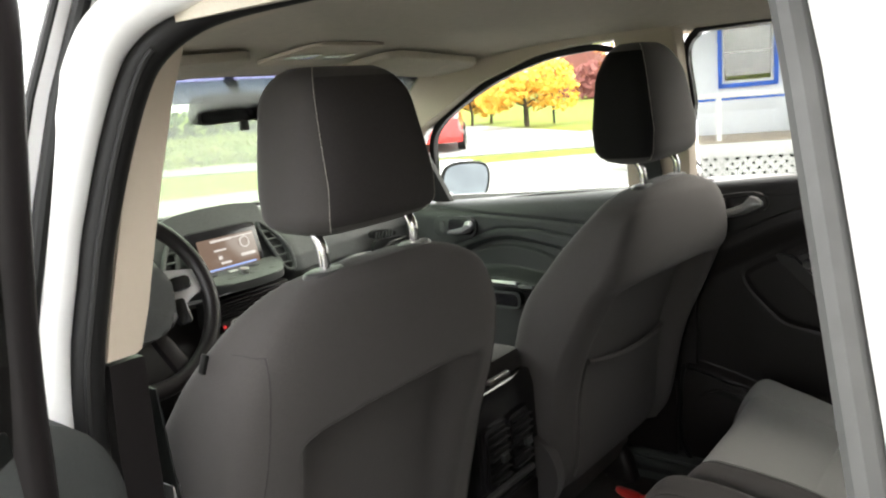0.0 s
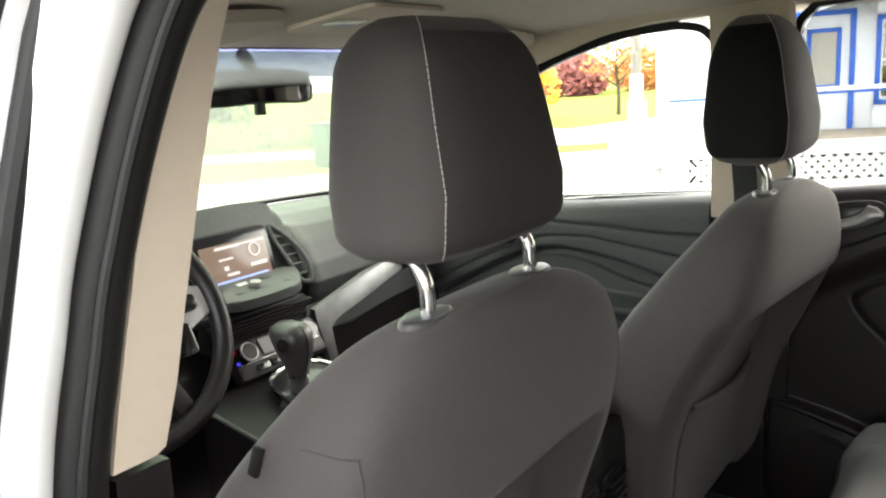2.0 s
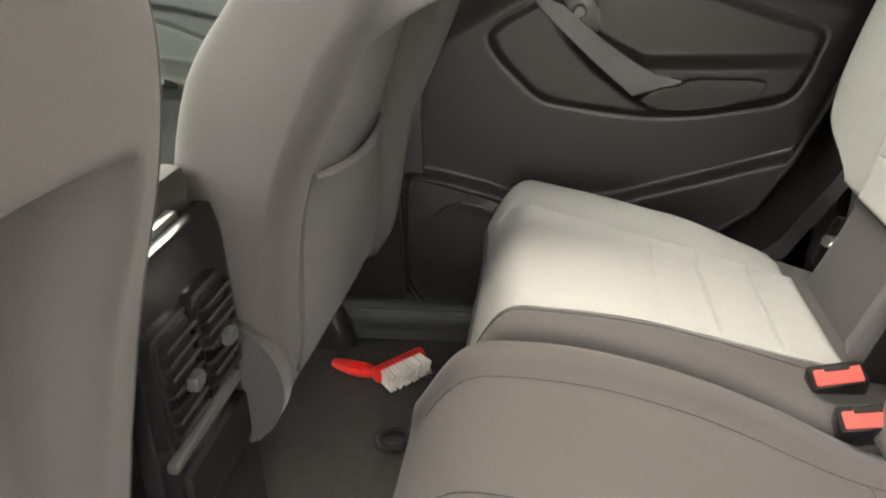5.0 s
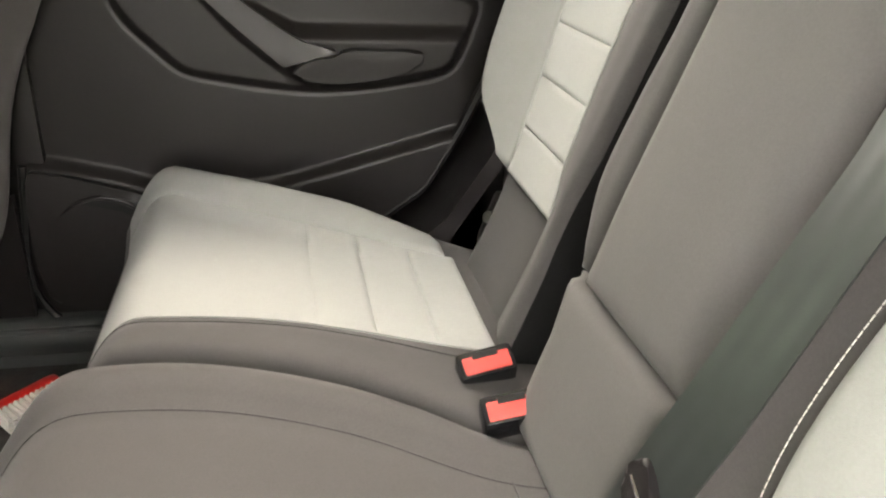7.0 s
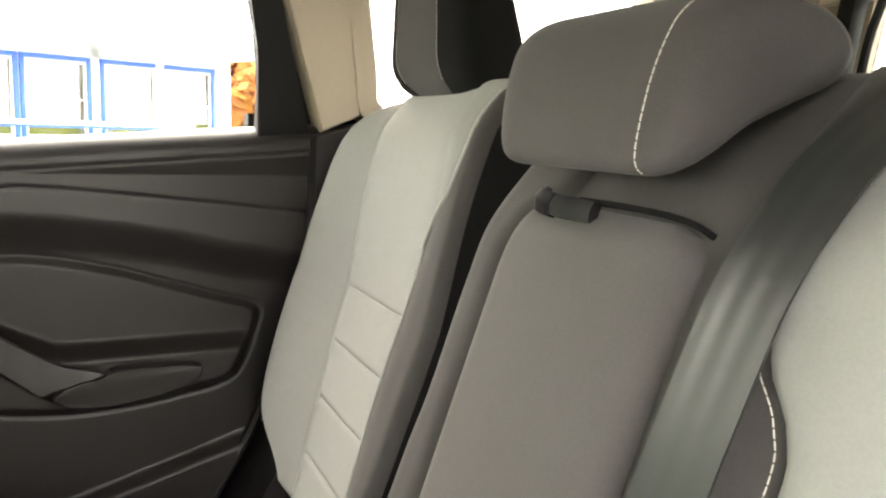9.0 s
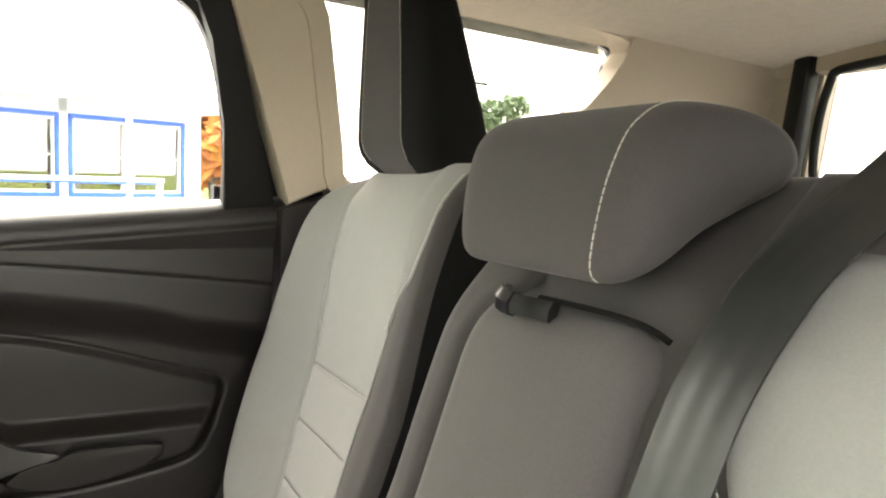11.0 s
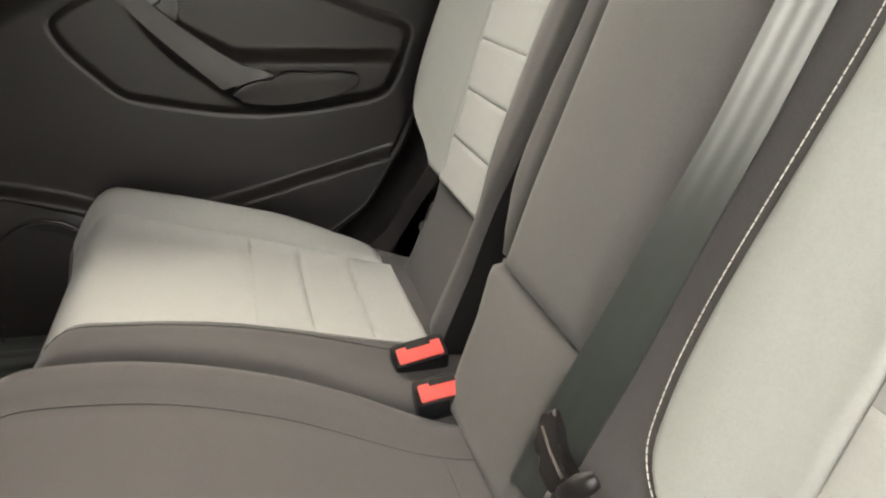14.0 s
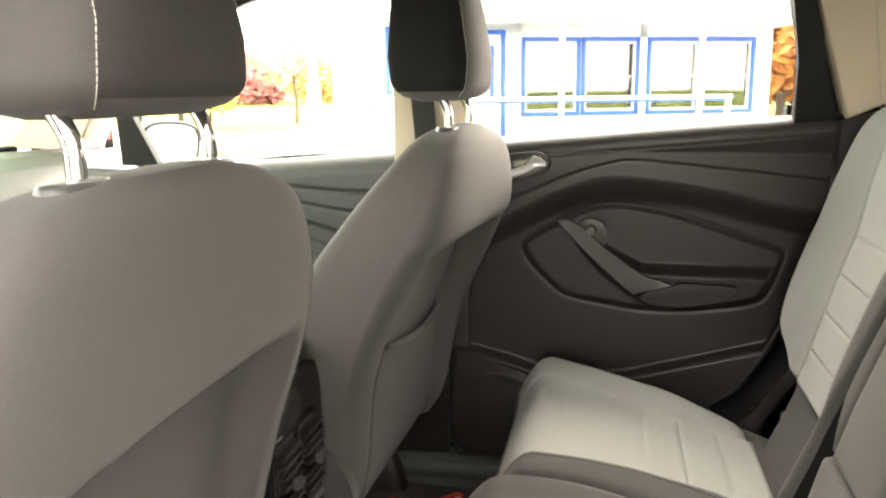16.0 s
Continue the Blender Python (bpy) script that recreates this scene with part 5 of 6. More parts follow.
part("lower_panel", box(B(), (0.018, -0.028, 0.60), (0.15, 0.012, 0.06), 0.006), PLASTIC, co_, "black lower panel")

sp_ = thing("sill_plate", "black plastic door sill plate with a raised lip", "sill plate", (0.64, -0.08, 0.40))
part("plate", sheet(B(), lambda u, v: (0.60 + 0.10 * u, 0.02 - 0.30 * v, 0.412 + 0.030 * smooth(0.25, 0.55, u)), 14, 6, (0, 0, -0.02)), PLASTICD, sp_, "black sill plate", 60)
part("lip", tube(B(), [(0.638, 0.02 - 0.30 * v, 0.432) for v in np.linspace(0, 1, 8)], 0.005, 8), PLASTICD, sp_, "raised lip")
ft_ = thing("rail_cover", "black plastic end cover of the front seat rail", "rail cover", (0.59, 0.01, 0.385))
part("cover", rings(B(), [[(0.59 + x, 0.03 + y - 0.15 * (0.48 - z), z) for x, y in superloop(0, 0, w, d, 24, 3.0)] for z, w, d in ((0.388, 0.030, 0.045), (0.42, 0.028, 0.040), (0.46, 0.022, 0.032), (0.475, 0.012, 0.02))]), PLASTIC, ft_, "black end cover", 60)

# ---- scrub brush on the floor ----
br = thing("scrub_brush", "red plastic scrub brush with white bristles on the carpet", "brush", (0.5, -0.09, 0.385))
pts = [(0.513, -0.005, 0.392), (0.495, -0.04, 0.396), (0.478, -0.075, 0.402), (0.470, -0.092, 0.404)]
part("handle", tube(B(), spline(pts, 5), lambda t: 0.008 + 0.006 * math.sin(math.pi * min(1, t * 1.1)), 10), RED, br, "red handle")
ax, out = Vector((0.73, -0.68, 0)).normalized(), Vector((-0.66, -0.71, -0.18)).normalized()
m = Matrix(((ax.x, out.x, 0, 0.466), (ax.y, out.y, 0, -0.094), (ax.z, out.z, 1, 0.404), (0, 0, 0, 1)))
part("head", box(B(), m @ Vector((0.045, 0.0, 0.0)), (0.105, 0.020, 0.028), 0.008, Matrix.Rotation(math.atan2(ax.y, ax.x), 4, "Z")), RED, br, "red brush head")
bm = B()
for i in range(11):
    for j in range(4):
        p = m @ Vector((0.004 + 0.0078 * i, 0.006, -0.011 + 0.007 * j))
        q = m @ Vector((0.002 + 0.0082 * i + random.uniform(-0.002, 0.002), 0.036 + random.uniform(-0.002, 0.002), -0.010 + 0.007 * j))
        tube(bm, [p, q], 0.0036, 6)
part("bristles", bm, BRISTLE, br, "white bristle tufts")
solid("anchor_ring", tube(B(), [(0.32 + 0.022 * math.cos(a), -0.15 + 0.022 * math.sin(a), 0.388) for a in np.linspace(0, 2 * math.pi, 24)], 0.006, 8, cap=False), RUBBER, "black round floor fastener in the carpet", "fastener")

# ---- dashboard ----
TRIM = material("brushed_trim", (0.24, 0.24, 0.24), 0.42, 0.7, bump=0.06, bscale=1500)
da = thing("dashboard", "grey soft-touch dashboard with centre stack", "dashboard", (0, 0.9, 0.8))


def dash_profile(x):
    bulge = math.exp(-((x - 0.03) / 0.20) ** 4)
    hood = math.exp(-((x + 0.39) / 0.19) ** 4)
    return bulge, hood


def dash_top(u, v):
    x = -0.70 + 1.40 * u
    b, h = dash_profile(x)
    prof = [(1.14, 1.12), (1.0, 1.128), (0.92, 1.120 + 0.01 * b + 0.02 * h), (0.865, 1.094 + 0.03 * b + 0.045 * h), (0.825 - 0.02 * b, 1.055 + 0.015 * b + 0.01 * h), (0.798 - 0.03 * b, 1.012), (0.785 - 0.02 * b, 0.97), (0.80, 0.935)]
    t = v * (len(prof) - 1)
    i = min(int(t), len(prof) - 2)
    f = t - i
    f = f * f * (3 - 2 * f) * 0.5 + f * 0.5
    y, z = (prof[i][k] + (prof[i + 1][k] - prof[i][k]) * f for k in (0, 1))
    y -= 0.10 * (2 * abs(u - 0.5)) ** 2 * smooth(0.0, 1.0, 1 - v)
    y += 0.12 * smooth(0.20, 0.13, abs(x - 0.035)) * smooth(0.40, 0.55, v)
    return (x, y, z)


part("top_pad", sheet(B(), dash_top, 70, 42, (0, 0.02, -0.03)), PLASTICG, da, "grey soft dashboard pad", 60)
part("lower_dash", sheet(B(), lambda u, v: (-0.70 + 1.40 * u, 0.83 - 0.07 * math.sin(math.pi * v), 0.94 - 0.40 * v), 40, 20, (0, 0.04, 0)), PLASTIC, da, "black lower dashboard", 60)
part("glovebox", prism(B(), roundrect(0.40, 0.20, 0.03, 4, 0.44, 0.79), lambda u, v, w: Vector((u, 0.775 - w, v)), 0.02, 0.006), PLASTIC, da, "black glove box lid")
part("silver_trim", prism(B(), [(0.515, 0.968), (0.45, 0.973), (0.38, 0.966), (0.28, 0.946), (0.18, 0.926), (0.186, 0.900), (0.205, 0.835), (0.224, 0.765), (0.250, 0.765), (0.238, 0.82), (0.228, 0.872), (0.240, 0.882), (0.262, 0.889), (0.38, 0.918), (0.515, 0.946)], lambda u, v, w: Vector((u, 0.752 + 0.5 * max(0.0, v - 0.93) - w, v)), 0.014, 0.003), TRIM, da, "satin silver trim band")
part("glovebox_shelf", prism(B(), [(0.262, 0.886), (0.38, 0.915), (0.515, 0.943), (0.66, 0.920), (0.66, 0.890), (0.46, 0.884), (0.30, 0.862), (0.236, 0.868)], lambda u, v, w: Vector((u, 0.757 - w + 0.25 * max(0.0, v - 0.87), v)), 0.016, 0.005), PLASTICD, da, "dark grey shelf edge")
# screen in the centre stack
tilt = pose(0, 0, 0, -14, 0, 0)
part("centre_surround", prism(B(), dense([(-0.185, 0.05), (-0.13, 0.094), (0.0, 0.104), (0.13, 0.094), (0.185, 0.05), (0.182, -0.04), (0.145, -0.105), (0.0, -0.118), (-0.145, -0.105), (-0.182, -0.04)], 5), lambda u, v, w: Vector((0.035, 0.90, 1.06)) + tilt @ Vector((u, -w, v)), 0.066, 0.022, 3), PLASTICG, da, "grey rounded centre surround", 60)
hood = part("screen_housing", box(B(), (0.035, 0.83, 1.065), (0.215, 0.05, 0.122), 0.02, tilt), GLOSSB, da, "black screen housing")
part("screen", box(B(), (0.035, 0.803, 1.064), (0.172, 0.004, 0.084), 0.002, tilt), glow("screen_glow", (0.33, 0.22, 0.16), 0.09), hood, "lit touch screen")
lit = glow("screen_white", (0.9, 0.85, 0.8), 0.12)
blue = glow("screen_blue", (0.35, 0.5, 0.95), 0.15)
for cx, cz, w, h, mt in ((-0.02, 0.043, 0.07, 0.008, lit), (0.04, 0.044, 0.10, 0.004, lit), (-0.03, 0.012, 0.04, 0.006, lit), (0.06, -0.018, 0.05, 0.010, lit), (-0.035, -0.012, 0.012, 0.012, lit), (-0.02, -0.03, 0.035, 0.008, lit), (0.0, -0.046, 0.16, 0.006, blue)):
    p = Vector((0.035, 0.803, 1.064)) + tilt @ Vector((cx * 0.9, -0.003, cz * 0.79))
    part("screen_bar", box(B(), p, (w * 0.9, 0.001, h * 0.75), 0, tilt), mt, hood, "lit screen bar")
for rr in (0.017,):
    part("screen_badge", tube(B(), [Vector((0.035, 0.803, 1.064)) + tilt @ Vector((0.05 + 0.8 * rr * math.cos(a), -0.004, 0.017 + 0.8 * rr * math.sin(a))) for a in np.linspace(0, 2 * math.pi, 24)], 0.0018, 6, cap=False), lit, hood, "round lit badge")
shelf = part("control_shelf", prism(B(), dense([(-0.09, 0.80), (0.16, 0.80), (0.15, 0.74), (0.10, 0.71), (-0.03, 0.71), (-0.08, 0.74)], 4), lambda u, v, w: Vector((u, v, 0.997 + w + 0.25 * (v - 0.76))), 0.02, 0.006), PLASTICD, da, "dark grey audio control shelf")
part("knob", tube(B(), [(0.035, 0.752, 1.012), (0.035, 0.75, 1.026)], 0.0115, 20), SATIN, shelf, "silver audio knob")
for k in range(6):
    part("button", box(B(), (-0.045 + 0.032 * k, 0.775 - 0.035 * (k % 2), 1.020 - 0.01 * (k % 2)), (0.026, 0.012, 0.005), 0.002, pose(0, 0, 0, 14, 0, 0)), SATIN if k == 2 else PLASTIC, shelf)
for sx in (-1, 1):
    bz = part("vent_bezel", tube(B(), spline([(0.035 + sx * 0.135, 0.845, 1.115), (0.035 + sx * 0.17, 0.825, 1.08), (0.035 + sx * 0.195, 0.80, 1.03), (0.035 + sx * 0.19, 0.785, 0.985), (0.035 + sx * 0.165, 0.79, 0.985), (0.035 + sx * 0.15, 0.81, 1.03), (0.035 + sx * 0.13, 0.835, 1.09)], 5, closed=True), 0.006, 8, cap=False), PLASTICG, da, "grey vent bezel")
    part("vent_void", rings(B(), [[(0.035 + sx * a, y, z) for a, y, z in ((x0, yy, zz), (x1, yy - 0.002, zz), (x1, yy + 0.03, zz), (x0, yy + 0.03, zz))] for x0, x1, yy, zz in ((0.128, 0.145, 0.85, 1.11), (0.132, 0.172, 0.835, 1.075), (0.150, 0.192, 0.812, 1.03), (0.163, 0.188, 0.797, 0.988))]), RUBBER, da, "black vent opening")
    for k in range(5):
        z = 1.0 + 0.022 * k
        part("vent_slat", box(B(), (0.035 + sx * interp(z, [0.99, 1.03, 1.11], [0.176, 0.172, 0.137]), interp(z, [0.99, 1.11], [0.790, 0.842]), z), (0.036, 0.006, 0.005), 0.002, pose(0, 0, 0, 25, 0, 0)), PLASTICG, da)
    # outer dash vent: a low opening with fanned slats and a small window vent above it
    pv = part("outer_vent", prism(B(), dense([(0.515, 0.955), (0.512, 0.994), (0.56, 0.998), (0.672, 0.985), (0.674, 0.930)], 4), lambda u, v, w: Vector((sx * u, 0.757 - w, v)), 0.012, 0.004), RUBBER, da, "black side vent")
    for k in range(5):
        part("slat", box(B(), (sx * (0.592 + 0.004 * k), 0.742, 0.950 + 0.009 * k), (0.130 - 0.012 * k, 0.007, 0.0028), 0.001, pose(0, 0, 0, 20, sx * (17 - 5 * k), 0)), PLASTICD, pv)
    part("vane_tab", box(B(), (sx * 0.60, 0.739, 0.972), (0.026, 0.010, 0.007), 0.002, pose(0, 0, 0, 0, sx * 8, 0)), PLASTICG, pv, "grey vane tab")
    wv = part("window_vent", prism(B(), dense([(0.520, 1.004), (0.518, 1.028), (0.604, 1.018), (0.620, 0.998)], 4), lambda u, v, w: Vector((sx * u, 0.768 - w, v)), 0.010, 0.003), RUBBER, da, "black side window vent")
    for k in range(6):
        part("slat", box(B(), (sx * (0.530 + 0.014 * k), 0.756, 1.014 - 0.0015 * k), (0.004, 0.006, 0.018), 0.001, pose(0, 0, 0, 0, sx * 18, 0)), PLASTICG, wv)
part("dash_tray", box(B(), (0.02, 0.93, 1.134), (0.20, 0.06, 0.02), 0.006, pose(0, 0, 0, 0, 0, 0)), RUBBER, da, "black defroster slot")
part("louvre_recess", box(B(), (0.035, 0.765, 0.934), (0.27, 0.03, 0.062), 0.004), RUBBER, da, "black louvre recess")
for k in range(7):
    part("stack_louvre", box(B(), (0.035, 0.742 + 0.003 * k, 0.958 - 0.008 * k), (0.27 - 0.008 * k, 0.03, 0.0036), 0.0014), PLASTIC, da, "black louvre")
HRING = material("ring_satin", (0.20, 0.20, 0.20), 0.45, 0.6)
hv = part("climate_panel", box(B(), (0.055, 0.735, 0.872), (0.24, 0.03, 0.085), 0.01, pose(0, 0, 0, -35, 0, 0)), PLASTIC, da, "black climate control panel")
hm = pose(0, 0, 0, -35, 0, 0)
for s in (-1, 1):
    a = Vector((0.055 + s * 0.085, 0.735, 0.872)) + hm @ Vector((0, -0.016, 0.01))
    part("knob", tube(B(), [a, a + hm @ Vector((0, -0.016, 0))], 0.019, 20), GLOSSB, hv, "black climate knob")
    part("knob_ring", tube(B(), [a + hm @ Vector((0.019 * math.cos(t), -0.015, 0.019 * math.sin(t))) for t in np.linspace(0, 2 * math.pi, 24)], 0.0022, 6, cap=False), HRING, hv, "satin ring")
a = Vector((0.055, 0.735, 0.872)) + hm @ Vector((0, -0.017, 0.014))
# faint emission stands in for the bright reflection on the display
part("display", box(B(), a, (0.085, 0.003, 0.034), 0.001, hm), glow("display_glint_glow", (0.75, 0.72, 0.68), 0.035), hv, "climate display, faint glow in place of a reflection")
for k in range(4):
    a = Vector((-0.005 + 0.04 * k, 0.735, 0.872)) + hm @ Vector((0, -0.017, -0.026))
    part("button", box(B(), a, (0.034, 0.004, 0.014), 0.002, hm), GLOSSB, hv)
for nm, dz, col in (("warm_mark", 0.022, (1.0, 0.05, 0.05)), ("cold_mark", -0.004, (0.05, 0.05, 1.0))):
    a = Vector((-0.057, 0.735, 0.872)) + hm @ Vector((0, -0.017, dz))
    part(nm, box(B(), a, (0.007, 0.003, 0.006), 0.001, hm), glow(nm + "_glow", col, 0.12), hv, "small lit temperature mark")
for k, z in enumerate((-0.010, -0.016)):
    a = Vector((0.055, 0.735, 0.872)) + hm @ Vector((0, -0.0165, z))
    part("trim_line", box(B(), a, (0.22 - 0.1 * k, 0.002, 0.002), 0.0008, hm), SATIN if k == 0 else GLOSSB, hv, "thin trim line")
sh = part("shifter_plate", prism(B(), dense([(-0.075, 0.50), (0.065, 0.50), (0.075, 0.62), (0.04, 0.67), (-0.05, 0.67), (-0.085, 0.62)], 4), lambda u, v, w: Vector((u + 0.035, v, 0.815 + w + 0.22 * (v - 0.58))), 0.014, 0.004), GLOSSB, co_, "gloss black shifter plate")
part("plate_ring", tube(B(), [(u + 0.035, v, 0.829 + 0.22 * (v - 0.58)) for u, v in dense([(-0.075, 0.50), (0.065, 0.50), (0.075, 0.62), (0.04, 0.67), (-0.05, 0.67), (-0.085, 0.62)], 4)] + [(-0.040, 0.50, 0.8114)], 0.004, 6, cap=False), CHROME, sh, "chrome plate ring")
part("gaiter", tube(B(), [(-0.01, 0.60, 0.825), (-0.01, 0.60, 0.85), (-0.01, 0.598, 0.872)], lambda t: 0.024 - 0.010 * t, 14), CHARD, co_, "black shifter gaiter")
kn = part("shift_knob", rings(B(), [[(-0.012 + x, 0.598 + y + dy, z) for x, y in superloop(0, 0, w, d, 32, 3.0)] for z, w, d, dy in ((0.862, 0.019, 0.019, 0), (0.880, 0.021, 0.024, 0), (0.905, 0.027, 0.034, 0.002), (0.930, 0.033, 0.040, 0.006), (0.948, 0.034, 0.041, 0.010), (0.960, 0.029, 0.036, 0.013), (0.967, 0.016, 0.022, 0.015))]), HANDLE, co_, "black leather shift knob", 60)
part("knob_seam", tube(B(), spline([(-0.012, 0.598 - 0.0195, 0.866), (-0.012, 0.600 - 0.0345, 0.905), (-0.012, 0.604 - 0.0405, 0.932), (-0.012, 0.608 - 0.0408, 0.950), (-0.012, 0.612 - 0.030, 0.964)], 5), 0.0012, 6), RUBBER, kn, "sewn leather seam")
part("knob_collar", tube(B(), [(-0.012, 0.598, 0.860), (-0.012, 0.598, 0.870)], 0.021, 18), CHROME, kn, "chrome collar")
part("knob_side", tube(B(), [(-0.050, 0.592, 0.934), (-0.040, 0.596, 0.934)], 0.013, 16), CHROME, kn, "chrome release button")
part("console_front", sheet(B(), lambda u, v: (-0.15 + 0.32 * u, 0.44 + 0.288 * v, 0.752 + 0.060 * v + 0.022 * (1 - (2 * u - 1) ** 4)), 16, 10, (0, 0, -0.35)), PLASTIC, co_, "black console front", 60)
for sx in (-1, 1):
    part("edge_trim", tube(B(), [(0.01 + sx * 0.157, 0.44 + 0.288 * v, 0.757 + 0.060 * v) for v in np.linspace(0, 1, 8)], 0.0045, 8), PLASTICG, co_, "grey console edge trim")

# ---- steering wheel ----
SPOKE = material("silver_paint", (0.50, 0.50, 0.50), 0.4, 0.3)
sw = thing("steering_wheel", "black steering wheel with silver spokes", "steering wheel", (-0.39, 0.55, 1.03))
W = Matrix.Translation((-0.370, 0.595, 1.055)) @ pose(0, 0, 0, 90 - 24, 0, 0)
part("rim", tube(B(), [W @ Vector((0.183 * math.cos(a), 0.183 * math.sin(a), 0)) for a in np.linspace(0, 2 * math.pi, 65)], 0.0175, 14, cap=False), PLASTIC, sw, "black leather rim")
part("hub", prism(B(), dense([(-0.09, 0.05), (0, 0.075), (0.09, 0.05), (0.085, -0.03), (0.05, -0.08), (-0.05, -0.08), (-0.085, -0.03)], 4), lambda u, v, w: W @ Vector((u, v, -0.03 + w)), 0.05, 0.015), PLASTICD, sw, "black airbag hub")
part("badge", prism(B(), [(0.024 * math.cos(a), 0.012 * math.sin(a) + 0.01) for a in np.linspace(0, 2 * math.pi, 20, endpoint=False)], lambda u, v, w: W @ Vector((u, v, 0.02 + w)), 0.003, 0.001), SATIN, sw, "plain oval badge")
for s in (-1, 1):
    sp = part("spoke", prism(B(), [(s * 0.075, 0.052), (s * 0.175, 0.036), (s * 0.175, -0.012), (s * 0.11, -0.03), (s * 0.075, -0.07)], lambda u, v, w: W @ Vector((u, v, -0.02 + w)), 0.022, 0.005), SPOKE, sw, "silver spoke")
    part("switch_pad", prism(B(), roundrect(0.05, 0.03, 0.012, 4, s * 0.12, 0.012), lambda u, v, w: W @ Vector((u, v, 0.0 + w)), 0.01, 0.003), GLOSSB, sp, "black switch pad")
    part("lower_spoke", prism(B(), [(s * 0.02, -0.07), (s * 0.05, -0.06), (s * 0.085, -0.16), (s * 0.055, -0.175)], lambda u, v, w: W @ Vector((u, v, -0.02 + w)), 0.018, 0.004), PLASTIC, sw, "black lower spoke")
    part("switch_column", prism(B(), roundrect(0.03, 0.055, 0.008, 3, s * 0.105, -0.045), lambda u, v, w: W @ Vector((u, v, -0.01 + w)), 0.014, 0.003), GLOSSB, sw, "black switch column")
part("column", tube(B(), [W @ Vector((0, 0, -0.02)), W @ Vector((0, 0, -0.28))], 0.05, 16), PLASTIC, sw, "black steering column cover")
ib = part("instrument_hood", sheet(B(), lambda u, v: (lambda a: (-0.39 + 0.17 * math.cos(a), 0.72 + 0.16 * v, 1.04 + 0.115 * math.sin(a) ** 0.8))(math.pi * (0.001 + 0.998 * u)), 24, 6, (0, 0, 0.01)), PLASTIC, da, "black instrument hood", 60)
part("instrument_face", box(B(), (-0.39, 0.86, 1.06), (0.32, 0.01, 0.14), 0.004), GLOSSB, da, "black instrument face")

# ---- mirror and visors ----
rm = thing("rearview_mirror", "black rear-view mirror on the windshield", "mirror", (0.04, 0.70, 1.42))
mm = Matrix.Translation((0.04, 0.685, 1.418)) @ pose(0, 0, 0, 10, 0, -2)
rr_ = dense([(-0.13, -0.018), (-0.125, 0.018), (-0.10, 0.03), (0, 0.033), (0.10, 0.03), (0.125, 0.018), (0.13, -0.018), (0.115, -0.032), (0, -0.03), (-0.115, -0.032)], 4)
shell = part("shell", prism(B(), rr_, lambda u, v, w: mm @ Vector((u, 0.02 - w, v)), 0.035, 0.008), PLASTIC, rm, "black mirror shell")
part("glass", prism(B(), [(u * 0.93, v * 0.84) for u, v in rr_], lambda u, v, w: mm @ Vector((u, -0.0155 - w, v)), 0.002, 0), DARKMIRROR, shell, "mirror glass")
part("day_night_tab", box(B(), mm @ Vector((0.0, -0.008, -0.042)), (0.022, 0.012, 0.022), 0.003), PLASTIC, shell, "black tab")
part("arm", tube(B(), spline([mm @ Vector((0, 0.01, 0.02)), mm @ Vector((0.0, 0.03, 0.045)), mm @ Vector((0.0, 0.05, 0.06))], 4), 0.013, 10), PLASTIC, rm, "black mirror arm")

for cx in (-0.36, 0.36):
    vz = thing("sun_visor", "beige sun visor folded up against the headliner", "sun visor", (cx, 0.42, 1.47), "sun visors")
    def vis(u, v, w, cx=cx):
        y = 0.42 + v
        return Vector((cx + u, y, headliner_z(cx + u, y) - 0.005 - w - 0.006 * (v + 0.09)))
    part("panel", prism(B(), roundrect(0.36, 0.18, 0.05, 5), vis, 0.016, 0.007, 3), HEADLINER, vz, "beige visor panel")
    part("mirror_flap", prism(B(), roundrect(0.14, 0.085, 0.015, 4, 0.03, -0.005), lambda u, v, w: vis(u, v, 0.016 + w), 0.003, 0.001), BEIGE, vz, "beige mirror flap")
    part("pivot", tube(B(), [vis(math.copysign(0.17, cx), 0.085, 0.012), vis(math.copysign(0.19, cx), 0.085, 0.0)], 0.012, 10), BEIGE, vz, "beige pivot")
ohc = thing("overhead_console", "beige overhead lamp console on the headliner", "lamp", (0, 0.3, 1.49))
oc = lambda u, v, w: Vector((0.0 + u, 0.36 + v, headliner_z(u, 0.36 + v) - 0.002 - w))
part("housing", prism(B(), roundrect(0.20, 0.20, 0.03, 4), oc, 0.007, 0.003), BEIGE, ohc, "beige housing")
for s in (-1, 1):
    part("lens", prism(B(), roundrect(0.07, 0.05, 0.01, 3, s * 0.05, 0.0), lambda u, v, w: oc(u, v, 0.007 + w), 0.003, 0.001), GLASS, ohc, "clear lamp lens")
# front passenger belt hanging on the pillar
pb = thing("pillar_belt", "dark seat belt hanging down the middle pillar", "seat belt", (0.66, -0.06, 1.0))
part("webbing", sheet(B(), lambda u, v: (side_x(0.7 + 0.75 * v) - 0.05, -0.035 - 0.048 * u - 0.01 * v, 0.7 + 0.75 * v), 4, 20, (0.002, 0, 0)), BELT, pb, "dark woven webbing")
part("height_guide", box(B(), (0.585, -0.07, 1.43), (0.03, 0.05, 0.07), 0.01), BEIGE, pb, "beige belt guide")
